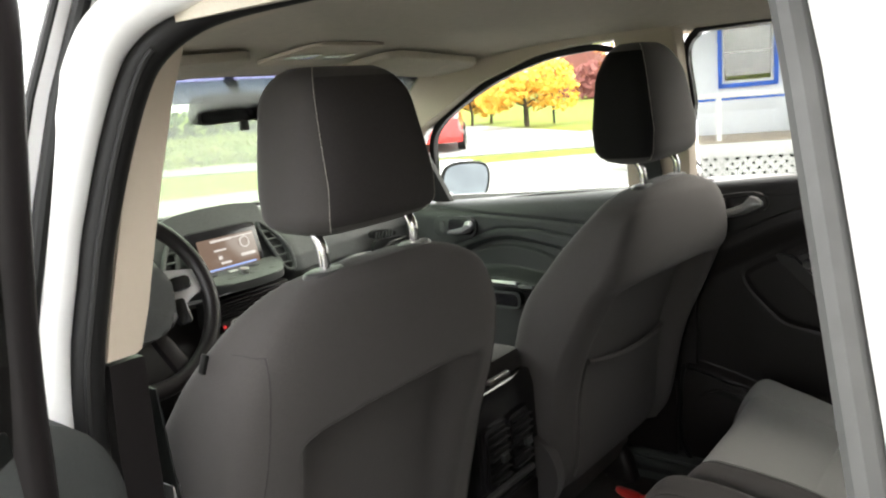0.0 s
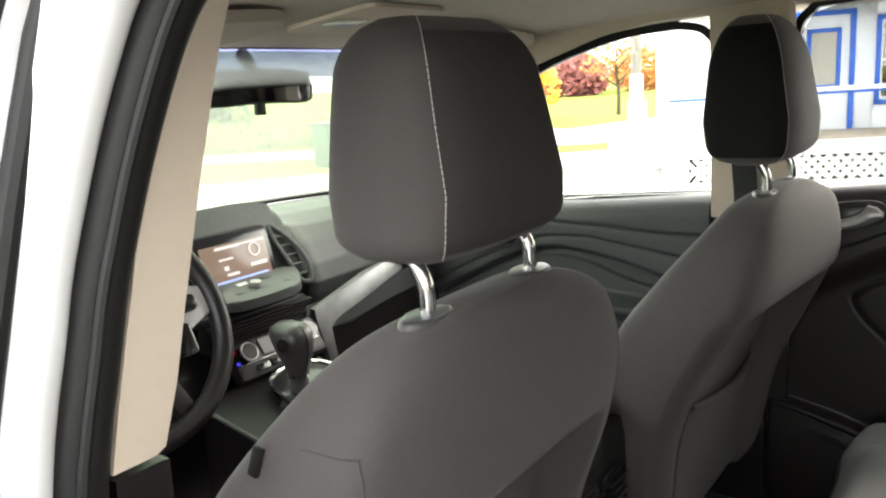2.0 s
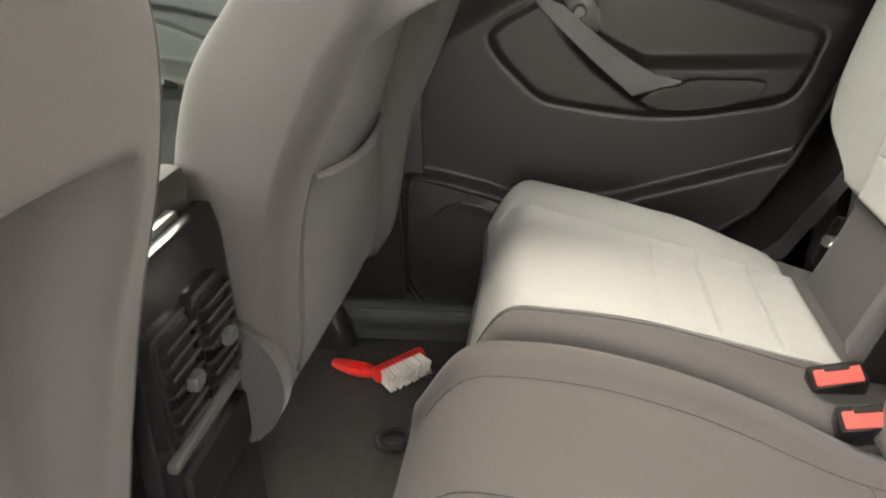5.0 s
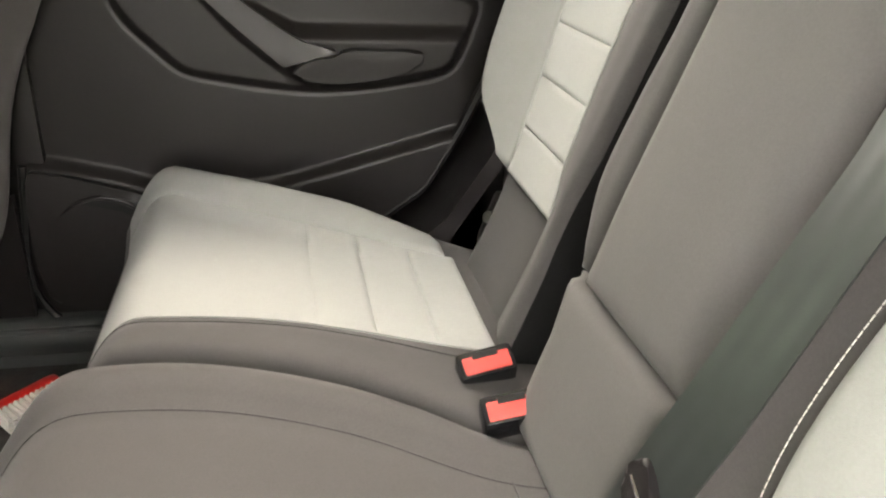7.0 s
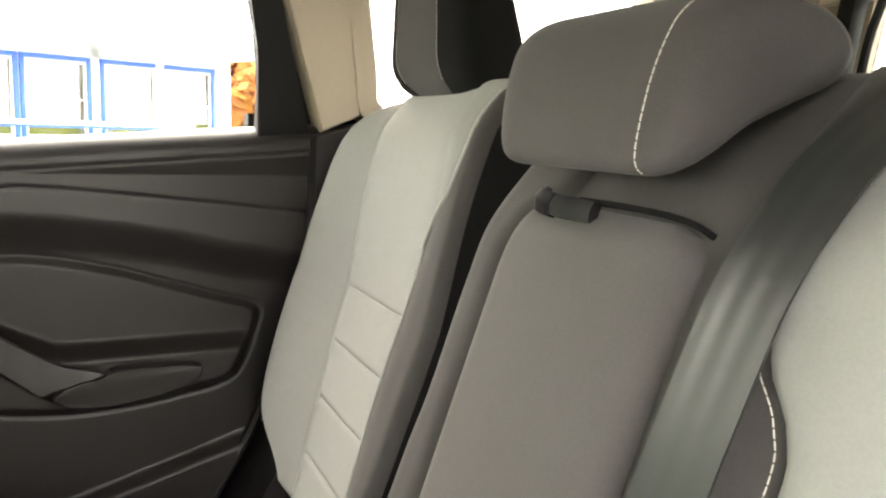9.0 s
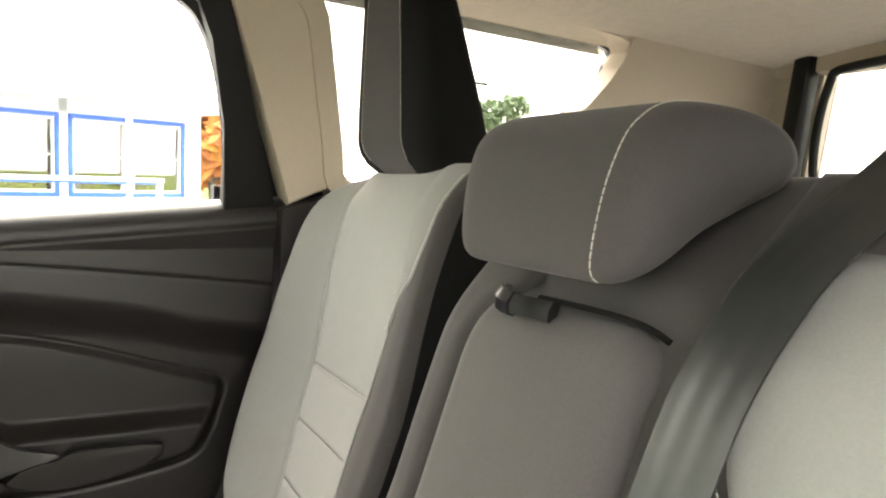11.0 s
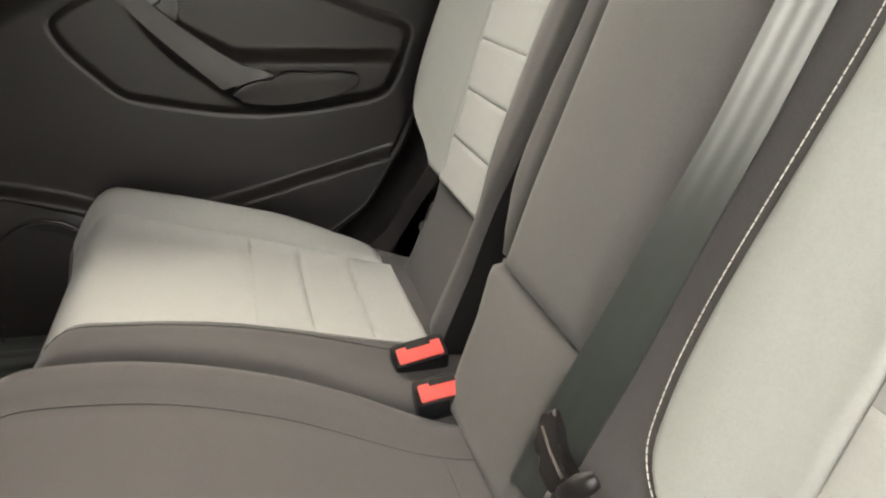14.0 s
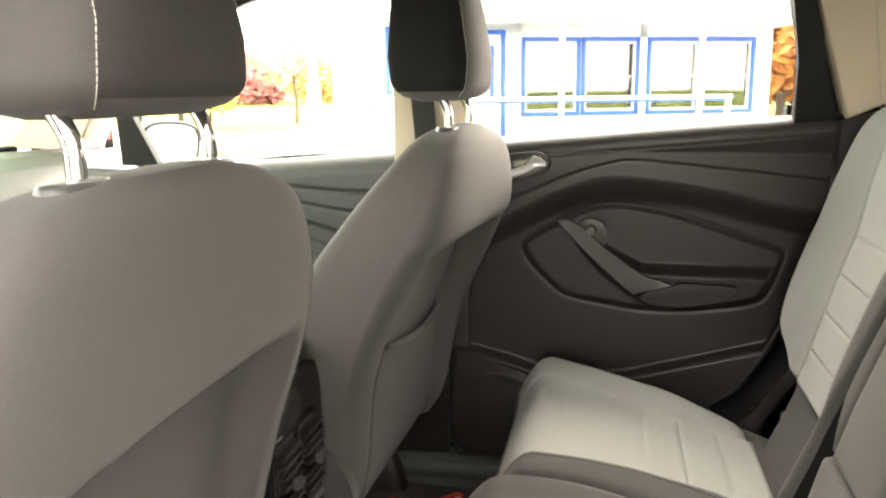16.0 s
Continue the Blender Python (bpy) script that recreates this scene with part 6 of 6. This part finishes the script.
# driver belt beside the seat
db = thing("pillar_belt", "dark seat belt along the driver pillar with steel buckle", "seat belt", (-0.70, 0.02, 0.9))
part("webbing", sheet(B(), lambda u, v: (-0.690 + 0.05 * (1 - v), 0.03 - 0.048 * u + 0.03 * (1 - v), 0.55 + 0.55 * v), 4, 20, (0.002, 0, 0)), BELT, db, "dark woven webbing")
part("tongue", box(B(), (-0.675, 0.02, 0.955), (0.012, 0.05, 0.03), 0.005, pose(0, 0, 0, 0, 0, 0)), SATIN, db, "steel tongue")

# ---- outside mirror ----
om = thing("side_mirror", "white door mirror with reflecting glass", "mirror", (0.93, 0.70, 1.1))
OM = Matrix.Translation((0.965, 0.73, 1.12)) @ pose(0, 0, 0, 7, 0, -14)
oo = dense([(-0.10, -0.045), (-0.10, 0.03), (-0.06, 0.062), (0.06, 0.055), (0.10, 0.02), (0.09, -0.05), (0.03, -0.068), (-0.06, -0.065)], 4)
bm = B()
rings(bm, [[OM @ Vector((u * k, y, v * k)) for u, v in oo] for y, k in ((-0.004, 1.0), (0.03, 1.06), (0.07, 1.0), (0.10, 0.75), (0.115, 0.3))])
oh = part("housing", bm, WHITEPAINT, om, "white housing")
part("rim", tube(B(), [OM @ Vector((u, -0.006, v)) for u, v in oo + oo[:1]], 0.006, 6, cap=False), RUBBER, oh, "black rim")
part("glass", prism(B(), [(u * 0.97, v * 0.96) for u, v in oo], lambda u, v, w: OM @ Vector((u, -0.006 - w, v)), 0.003, 0), DMIRROR, oh, "mirror glass")
part("stalk", box(B(), (0.84, 0.75, 1.06), (0.12, 0.06, 0.04), 0.015), RUBBER, om, "black stalk")
sail = part("sail", prism(B(), [(0.60, 1.09), (0.70, 1.09), (0.665, 1.30)], on_side(1, 0.005), 0.02, 0.003), RUBBER, om, "black sail panel")

# ---- outside ----
ASPHALT = material("pale_asphalt", (0.30, 0.30, 0.29), 0.9, color2=(0.24, 0.24, 0.235), scale=8, bump=0.5, bscale=120, stain=0.3)
GRASS = material("lawn", (0.14, 0.19, 0.03), 0.95, color2=(0.20, 0.23, 0.045), scale=3, bump=1.0, bscale=60, spec=0.1, stain=0.3)
SIDING = material("white_siding", (0.75, 0.77, 0.80), 0.5, color2=(0.70, 0.72, 0.76), scale=6, stain=0.1)
BLUE = material("blue_paint", (0.03, 0.14, 0.62), 0.5, color2=(0.025, 0.11, 0.5), scale=10)
WOODW = material("white_painted_wood", (0.78, 0.77, 0.74), 0.6, color2=(0.72, 0.71, 0.68), scale=12, stain=0.15)
DECKW = material("weathered_deck", (0.42, 0.36, 0.28), 0.85, color2=(0.33, 0.28, 0.22), scale=14, stain=0.3)
ROOM = material("dim_room", (0.46, 0.42, 0.36), 0.8, color2=(0.30, 0.27, 0.24), scale=2.5)
PANE = glass("reflecting_pane", (0.75, 0.76, 0.74), 0.20)
BLIND = material("pale_blind", (0.45, 0.43, 0.38), 0.8)
BARK = material("bark", (0.10, 0.075, 0.055), 0.95, color2=(0.06, 0.045, 0.035), scale=30, bump=1, bscale=80)
YELLOW = material("yellow_leaves", (0.80, 0.46, 0.05), 0.8, color2=(0.85, 0.56, 0.10), scale=3)
PALEGREEN = material("pale_green_leaves", (0.20, 0.26, 0.16), 0.85, color2=(0.15, 0.20, 0.12), scale=3)
ORANGE = material("orange_leaves", (0.52, 0.24, 0.05), 0.8, color2=(0.42, 0.15, 0.05), scale=3)
REDLEAF = material("red_leaves", (0.30, 0.08, 0.07), 0.8, color2=(0.22, 0.08, 0.07), scale=3)
GREEN = material("hedge_leaves", (0.06, 0.10, 0.035), 0.85, color2=(0.10, 0.14, 0.06), scale=3)
CONCRETE = material("concrete", (0.42, 0.41, 0.38), 0.9, color2=(0.36, 0.35, 0.33), scale=6, bump=0.4, bscale=60, stain=0.2)
POLEM = material("weathered_pole", (0.24, 0.22, 0.19), 0.9, color2=(0.18, 0.165, 0.145), scale=20, bump=0.6, bscale=60)
METALBOX = material("painted_metal", (0.50, 0.50, 0.47), 0.5, color2=(0.44, 0.44, 0.42), scale=5)
CARRED = material("red_car_paint", (0.55, 0.02, 0.02), 0.25, clear=0.6)
BRICK = material("brown_house", (0.30, 0.12, 0.09), 0.9, color2=(0.24, 0.10, 0.08), scale=4)
ROOFM = material("red_roof", (0.28, 0.10, 0.09), 0.9, color2=(0.22, 0.09, 0.08), scale=4)


def ground_z(x, y):
    d = math.hypot(x, y)
    return 0.012 * max(0.0, d - 45) if y > -20 else 0.0


gr = solid("ground", sheet(B(), lambda u, v: (lambda x, y: (x, y, ground_z(x, y) - 0.03))(400 * (2 * u - 1) ** 3, 400 * (2 * v - 1) ** 3), 90, 90, (0, 0, -0.5)), GRASS, "green mown lawn reaching to the distance", "lawn", kind="structure")


def slab(name, pts, z, mat, label, cat, h=0.06):
    return solid(name, prism(B(), pts, lambda u, v, w: Vector((u, v, z - h + w)), h, 0.0), mat, label, cat, kind="structure")


slab("parking_lot", [(-14, -30), (9.0, -30), (24, 1.5), (13.9, 6.1), (12.1, 8.4), (6.6, 11.8), (-14, 20)], 0.0, ASPHALT, "pale asphalt parking lot", "parking lot")
slab("road", [(21.5, 3.5), (60, -10), (64, 4), (20.9, 10.6), (29.1, 20.4), (24.5, 22.0), (14.9, 13.9), (13.7, 17.0), (9.5, 25.5), (-10, 35), (-60, 52), (-60, 42), (4, 24), (10.5, 16.8), (14.0, 9.8), (15.6, 7.2)], 0.0, ASPHALT, "pale asphalt road", "road")

# diner-like building with blue window frames
D0, DU, DN = Vector((10.48, -0.41, 0)), Vector((-0.376, 0.927, 0)), Vector((-0.927, -0.376, 0))


def on_wall(u, z, out=0.0):
    return D0 + DU * u + DN * out + Vector((0, 0, z))


WALLROT = Matrix.Rotation(math.atan2(DU.y, DU.x), 4, "Z")


def wall_box(bm, u0, u1, z0, z1, o0, o1, bevel=0.004):
    return box(bm, on_wall((u0 + u1) / 2, (z0 + z1) / 2, (o0 + o1) / 2), (abs(u1 - u0), abs(o1 - o0), abs(z1 - z0)), bevel, WALLROT)


bd = thing("building", "white trailer diner with blue window frames and a porch", "building", tuple(on_wall(0, 0)))
WINS = [(0.50, 1.34), (-0.37, 0.47), (-1.30, -0.50), (-2.14, -1.32), (2.50, 3.22)]
WZ0, WZ1 = 0.90, 1.96
edges = sorted([(a, b) for a, b in WINS])
cur = -2.30
for a, b in edges + [(3.75, 3.75)]:
    if a > cur:
        part("wall", wall_box(B(), cur, a, 0.35, 2.15, 0, -0.12), SIDING, bd, "white corrugated siding")
    cur = b
part("wall_below", wall_box(B(), 2.5, 3.22, WZ0, 1.23, -0.01, -0.12), SIDING, bd, "white corrugated siding")
part("wall_base", wall_box(B(), -2.30, 3.75, 0.05, WZ0, 0.0, -0.12), SIDING, bd, "white corrugated siding")
part("wall_head", wall_box(B(), -2.30, 3.75, WZ1, 2.20, 0.0, -0.12), SIDING, bd, "white fascia")
for k in range(60):
    u = -2.25 + k * 0.1
    part("siding_rib", wall_box(B(), u - 0.008, u + 0.008, 0.36, WZ0 - 0.06, 0.0, 0.012, 0.003), SIDING, bd)
part("end_wall", box(B(), on_wall(-2.36, 1.2, -1.6), (0.12, 3.2, 2.0), 0.01, WALLROT), SIDING, bd, "white end wall")
part("far_end_wall", box(B(), on_wall(3.78, 1.2, -1.6), (0.12, 3.2, 2.0), 0.01, WALLROT), SIDING, bd, "white end wall")
part("back_wall", wall_box(B(), -2.3, 3.75, 0.2, 2.2, -3.1, -3.2), ROOM, bd, "dim back wall")
part("room_floor", wall_box(B(), -2.3, 3.75, 0.40, 0.45, -0.12, -3.1), ROOM, bd, "dim room floor")
part("roof", wall_box(B(), -3.3, 3.95, 2.20, 2.42, 0.9, -3.3, 0.03), SIDING, bd, "white overhanging roof")
part("eaves", wall_box(B(), -3.3, 3.95, 2.10, 2.22, 0.75, 0.70), SIDING, bd, "white eaves board")
random.seed(4)
for a, b in WINS:
    WZ0, WZ1 = (1.22, 2.10) if a > 2 else (0.90, 1.96)
    wn_ = part("window", wall_box(B(), a, b, (WZ0 + WZ1) / 2 - 0.014, (WZ0 + WZ1) / 2 + 0.014, -0.02, -0.06), WOODW, bd, "white sash rail")
    for z0, z1, u0, u1 in ((WZ0 - 0.005, WZ0 + 0.05, a, b), (WZ1 - 0.05, WZ1 + 0.005, a, b), (WZ0, WZ1, a - 0.005, a + 0.045), (WZ0, WZ1, b - 0.045, b + 0.005)):
        part("blue_frame", wall_box(B(), u0, u1, z0, z1, 0.03, -0.03), BLUE, wn_, "blue painted frame")
    for z0, z1, u0, u1 in ((WZ0 + 0.05, WZ0 + 0.085, a + 0.045, b - 0.045), (WZ1 - 0.085, WZ1 - 0.05, a + 0.045, b - 0.045), (WZ0 + 0.05, WZ1 - 0.05, a + 0.045, a + 0.075), (WZ0 + 0.05, WZ1 - 0.05, b - 0.075, b - 0.045)):
        part("white_sash", wall_box(B(), u0, u1, z0, z1, 0.0, -0.05), WOODW, wn_, "white sash")
    part("pane", wall_box(B(), a, b, WZ0, WZ1, -0.045, -0.05, 0), PANE, wn_)
    part("blind", wall_box(B(), a + 0.06, b - 0.06, WZ1 - 0.30, WZ1 - 0.05, -0.10, -0.105, 0), BLIND, wn_, "pale roller blind")
    part("booth", wall_box(B(), a + 0.1, b - 0.15, 0.5, WZ0 + random.uniform(0.2, 0.45), -0.5, -0.9, 0.05), ROOM, wn_, "dim booth behind the glass")
# door
dr = part("door", wall_box(B(), 1.62, 2.26, 0.38, 2.02, 0.01, -0.05), SIDING, bd, "white door")
for u0, u1, z0, z1 in ((1.58, 1.64, 0.38, 2.05), (2.24, 2.30, 0.38, 2.05), (1.58, 2.30, 2.0, 2.06), (1.74, 1.79, 1.14, 1.84), (2.08, 2.13, 1.14, 1.84), (1.74, 2.13, 1.80, 1.85), (1.74, 2.13, 1.12, 1.17)):
    part("blue_trim", wall_box(B(), u0, u1, z0, z1, 0.04, 0.0), BLUE, dr, "blue trim")
part("door_pane", wall_box(B(), 1.79, 2.08, 1.17, 1.80, 0.02, 0.015, 0), BLIND, dr, "grey door pane")

# porch: deck, lattice skirt, posts and rail
po = thing("porch", "white painted porch with lattice skirt and handrail", "porch", tuple(on_wall(1.0, 0, 1.0)))
part("deck", wall_box(B(), -1.2, 3.9, 0.58, 0.62, 0.05, 1.15, 0.01), DECKW, po, "weathered deck boards")
part("rim_board", wall_box(B(), -1.2, 3.9, 0.42, 0.59, 1.13, 1.17), WOODW, po, "white rim board")
part("foot_board", wall_box(B(), -1.2, 3.9, 0.0, 0.14, 1.13, 1.17), WOODW, po, "white foot board")
part("end_board", wall_box(B(), 3.60, 3.9, 0.14, 0.42, 1.13, 1.17), WOODW, po, "white end board")
part("lattice_shade", wall_box(B(), -1.2, 3.9, 0.05, 0.42, 1.08, 1.07), RUBBER, po, "dark space behind the lattice")
for d in (-1, 1):
    bm = B()
    for k in range(39):
        u = -1.04 + 0.12 * k - 0.0
        c = on_wall(u, 0.28, 1.145 + 0.006 * d)
        m = WALLROT @ Matrix.Rotation(radians(45 * d), 4, "Y")
        box(bm, c, (0.056, 0.006, 0.38), 0, m)
    part("lattice", bm, WOODW, po, "white diagonal lattice laths")["kind"] = "stuff"
for u in (-1.15, -0.75, 1.12, 3.3, 3.85):
    part("post", wall_box(B(), u - 0.03, u + 0.03, 0.0, 1.16 if u not in (-0.75, 1.12) else 2.2, 1.06, 1.12), WOODW, po, "white post")
part("handrail", wall_box(B(), -1.2, 3.9, 1.12, 1.17, 1.05, 1.13), WOODW, po, "white handrail")
part("blue_rail", wall_box(B(), -1.2, 3.9, 1.09, 1.12, 1.07, 1.11), BLUE, po, "blue lower rail")


# trees and bushes
def leaves(bm, centre, rad, count, size, rng, squash=0.8):
    for _ in range(count):
        v = Vector((rng.gauss(0, 1), rng.gauss(0, 1), rng.gauss(0, 1))).normalized() * rad * rng.uniform(0.45, 1.05) ** 0.6
        v.z *= squash
        c = Vector(centre) + v
        a = Vector((rng.gauss(0, 1), rng.gauss(0, 1), rng.gauss(0, 1))).normalized()
        b = a.orthogonal().normalized()
        s = size * rng.uniform(0.6, 1.3)
        vs = [bm.verts.new(c + a * s), bm.verts.new(c + b * s * 0.6), bm.verts.new(c - a * s), bm.verts.new(c - b * s * 0.6)]
        bm.faces.new(vs)


def tree(x, y, h, r, mat, label, seed, count=1600, size=0.28, trunk=0.16, sparse=1.0):
    rng = random.Random(seed)
    z0 = ground_z(x, y) - 0.05
    th = thing("tree", label, "tree", (x, y, z0), "trees")
    bm = B()
    tube(bm, spline([(x, y, z0), (x + 0.05, y, z0 + h * 0.25), (x - 0.05, y + 0.05, z0 + h * 0.55), (x, y, z0 + h * 0.9)], 5), lambda t: trunk * (1 - 0.8 * t), 8)
    tips = []
    for k in range(9):
        a = 2.4 * k
        zb = z0 + h * (0.28 + 0.05 * k)
        tip = (x + math.cos(a) * r * rng.uniform(0.5, 0.8), y + math.sin(a) * r * rng.uniform(0.5, 0.8), zb + h * rng.uniform(0.12, 0.28))
        tube(bm, spline([(x, y, zb), ((x + tip[0]) / 2, (y + tip[1]) / 2, zb + h * 0.1), tip], 4), lambda t: trunk * 0.4 * (1 - 0.8 * t), 6)
        tips.append(tip)
    part("trunk", bm, BARK, th, "grey-brown trunk and limbs")
    bm = B()
    for tip in tips + [(x, y, z0 + h * 0.85)]:
        leaves(bm, tip, r * 0.42, int(count * sparse / 10), size, rng)
    part("crown", bm, mat, th, "autumn leaves")


tree(26.0, 15.7, 2.5, 2.0, YELLOW, "yellow autumn tree beside the road", 1, 3000, 0.13, 0.09)
tree(28.8, 20.4, 2.2, 1.5, YELLOW, "yellow autumn tree on the lawn", 2, 2000, 0.13, 0.08)
tree(31.0, 20.8, 2.3, 1.6, YELLOW, "golden autumn tree on the lawn", 4, 2000, 0.13, 0.08)
tree(30, 12.7, 3.6, 1.4, ORANGE, "thin orange autumn tree nearly bare", 5, 500, 0.14, 0.10, 0.7)
tree(19, -4.3, 3.0, 1.5, ORANGE, "orange autumn tree behind the building", 6, 2200, 0.22)
tree(22, -5.2, 3.2, 1.6, ORANGE, "orange autumn tree behind the building", 7, 2000, 0.22)
tree(44, -27, 7.0, 2.6, PALEGREEN, "green tree in the distance", 8, 1600, 0.3)
rng = random.Random(11)


def bush(name, x, y, r, mat, label, count, size, seed, squash=0.7, z=None):
    bm = B()
    leaves(bm, (x, y, (ground_z(x, y) if z is None else z) + r * squash * 0.75), r, count, size, random.Random(seed), squash)
    return solid(name, bm, mat, label, "bush", "bushes")


bush("bush", 62, 30, 2.6, REDLEAF, "red autumn bush by a house", 700, 0.4, 21)
bush("bush", 70, 27, 3.0, ORANGE, "russet autumn bush by the far lawn", 700, 0.4, 22)
# hedge and tall grass bank in front
bm = B()
r2 = random.Random(31)
for k in range(44):
    x = -22 + 1.3 * k
    leaves(bm, (x, 52 - 0.30 * x, 0.75 + r2.uniform(-0.15, 0.25)), 1.15, 150, 0.26, r2, 0.75)
tagged(finish("hedge", bm, GREEN), "long grey-green hedge beyond the road", "hedge", kind="stuff")
# tall grass field beyond the road
TALL = material("tall_grass", (0.13, 0.17, 0.045), 0.95, color2=(0.22, 0.22, 0.08), scale=0.8)
bm = B()
r2 = random.Random(33)
for k in range(260):
    a, d = radians(r2.uniform(22, 52)), r2.uniform(22.5, 46)
    x, y = d * math.sin(a), d * math.cos(a)
    if y < 17 - 3.5 * (x - 13.7) and y < 18:
        continue
    leaves(bm, (x, y, 0.16), 0.75, 26, 0.20, r2, 0.35)
tagged(finish("tall_grass", bm, TALL), "tall yellow-green grass in the field beyond the road", "grass", kind="stuff")
gbn = thing("green_box", "green metal utility box on the verge", "cabinet", (11.0, 11.1, 0))
BINM = material("green_painted_metal", (0.07, 0.13, 0.08), 0.5, color2=(0.06, 0.11, 0.07), scale=6)
part("body", box(B(), (11.0, 11.1, 0.42), (0.58, 0.50, 0.84), 0.03), BINM, gbn, "green box body")
part("lid", box(B(), (11.0, 11.1, 0.87), (0.64, 0.56, 0.07), 0.02), BINM, gbn, "green lid")
# far woods and houses
bm = B()
r2 = random.Random(32)
for k in range(52):
    a = radians(54 + 1.0 * k)
    d = 120 + r2.uniform(-10, 25)
    leaves(bm, (d * math.sin(a), d * math.cos(a), ground_z(d * math.sin(a), d * math.cos(a)) + 1.2), 2.6, 90, 0.6, r2, 0.7)
tagged(finish("far_woods", bm, ORANGE), "russet woods along the horizon", "woods", kind="stuff")


def house(x, y, w, d, h, yaw, label):
    z = ground_z(x, y) - 0.1
    th = thing("house", label, "house", (x, y, z), "distant houses")
    m = pose(x, y, z, 0, 0, yaw)
    part("wall", box(B(), m @ Vector((0, 0, h / 2)), (w, d, h), 0.02, pose(0, 0, 0, 0, 0, yaw)), BRICK, th, "brown brick walls")
    part("roof", rings(B(), [[m @ Vector((sx, -d * 0.55, h)), m @ Vector((sx, 0, h + d * 0.35)), m @ Vector((sx, d * 0.55, h))] for sx in (-w * 0.54, w * 0.54)]), ROOFM, th, "red-brown roof")
    for k in range(3):
        part("window", box(B(), m @ Vector((-w * 0.3 + w * 0.3 * k, -d / 2 - 0.02, h * 0.55)), (w * 0.12, 0.06, h * 0.4), 0.01, pose(0, 0, 0, 0, 0, yaw)), SIDING, th, "white framed window")


house(75, 38, 10, 8, 2.6, 25, "brown brick house with white gable in the distance")
house(85, 20, 14, 8, 2.6, 10, "long brick house in the distance")
house(50, 12, 5, 4, 1.6, 10, "orange-brown shed on the lawn")

# utility pole with a meter box, pale ground box
up_ = thing("utility_pole", "grey wooden utility pole with meter boxes", "pole", (21.0, 8.3, 0))
part("pole", tube(B(), [(21.0, 8.3, -0.1), (21.0, 8.3, 8.0)], lambda t: 0.15 - 0.04 * t, 12), POLEM, up_, "weathered pole")
part("meter_box", box(B(), (20.75, 8.2, 1.15), (0.35, 0.30, 0.75), 0.02), METALBOX, up_, "grey meter box")
part("lower_box", box(B(), (20.8, 8.2, 0.45), (0.5, 0.4, 0.6), 0.02), METALBOX, up_, "grey lower box")
gb = thing("utility_box", "pale utility cabinet on a concrete base", "cabinet", (10.9, 4.1, 0))
part("base", box(B(), (11.0, 4.1, 0.03), (0.9, 1.3, 0.10), 0.01), CONCRETE, gb, "concrete base")
part("cabinet", box(B(), (11.05, 4.1, 0.36), (0.75, 1.15, 0.62), 0.03), WOODW, gb, "pale cabinet")


def post(name, x, y, h, label, lamp):
    th = thing(name, label, "street lamp" if lamp else "sign", (x, y, ground_z(x, y)))
    part("pole", tube(B(), [(x, y, ground_z(x, y) - 0.05), (x, y, h)], 0.05, 8), PLASTIC, th, "dark pole")
    if lamp == 2:
        part("arm", tube(B(), [(x, y, h), (x + 0.4, y - 1.6, h)], 0.05, 8), PLASTIC, th, "dark lamp arm")
    elif lamp:
        part("lantern", box(B(), (x, y, h + 0.12), (0.22, 0.22, 0.3), 0.04), METALBOX, th, "pale lantern")
    else:
        part("panel", box(B(), (x, y, h), (0.4, 0.03, 0.5), 0.01, pose(0, 0, 0, 0, 0, 30)), WOODW, th, "plain white sign panel")


post("street_lamp", 27.0, 16.4, 2.9, "dark street lamp beside the yellow tree", 1)
post("sign", 27.5, 15.3, 1.25, "plain white sign on the verge", 0)
post("street_lamp", 20.0, -11.2, 4.3, "tall lamp post in the parking lot", 2)
post("street_lamp", 30.0, 24.0, 2.0, "dark street lamp on the lawn", 1)

# red car on the road
rc_ = thing("car", "red car driving lane far along the road", "car", (16.35, 12.95, 0))
cm_ = pose(16.35, 12.95, 0, 0, 0, 35)
def car_ring(x, zs, w):
    return [cm_ @ Vector((x, -w, zs[0])), cm_ @ Vector((x, -w * 1.02, (zs[0] + zs[1]) / 2)), cm_ @ Vector((x, -w * 0.9, zs[1])), cm_ @ Vector((x, w * 0.9, zs[1])), cm_ @ Vector((x, w * 1.02, (zs[0] + zs[1]) / 2)), cm_ @ Vector((x, w, zs[0]))]
part("body", rings(B(), [car_ring(x, (0.25, z), 0.85) for x, z in ((-2.1, 0.6), (-2.0, 0.85), (-0.9, 0.95), (0.9, 0.98), (1.9, 0.95), (2.1, 0.7))]), CARRED, rc_, "red painted body")
part("cabin", rings(B(), [car_ring(x, (0.9, z), 0.72) for x, z in ((-0.9, 0.95), (-0.2, 1.40), (0.9, 1.42), (1.7, 0.98))]), GLOSSB, rc_, "dark glazed cabin")
for sx in (-1.3, 1.3):
    for sy in (-0.8, 0.8):
        wh = part("wheel", tube(B(), [cm_ @ Vector((sx, sy - 0.1, 0.32)), cm_ @ Vector((sx, sy + 0.1, 0.32))], 0.32, 20), RUBBER, rc_, "black tyre")
        part("rim", tube(B(), [cm_ @ Vector((sx, sy - 0.11, 0.32)), cm_ @ Vector((sx, sy + 0.11, 0.32))], 0.2, 16), SATIN, wh, "grey rim")
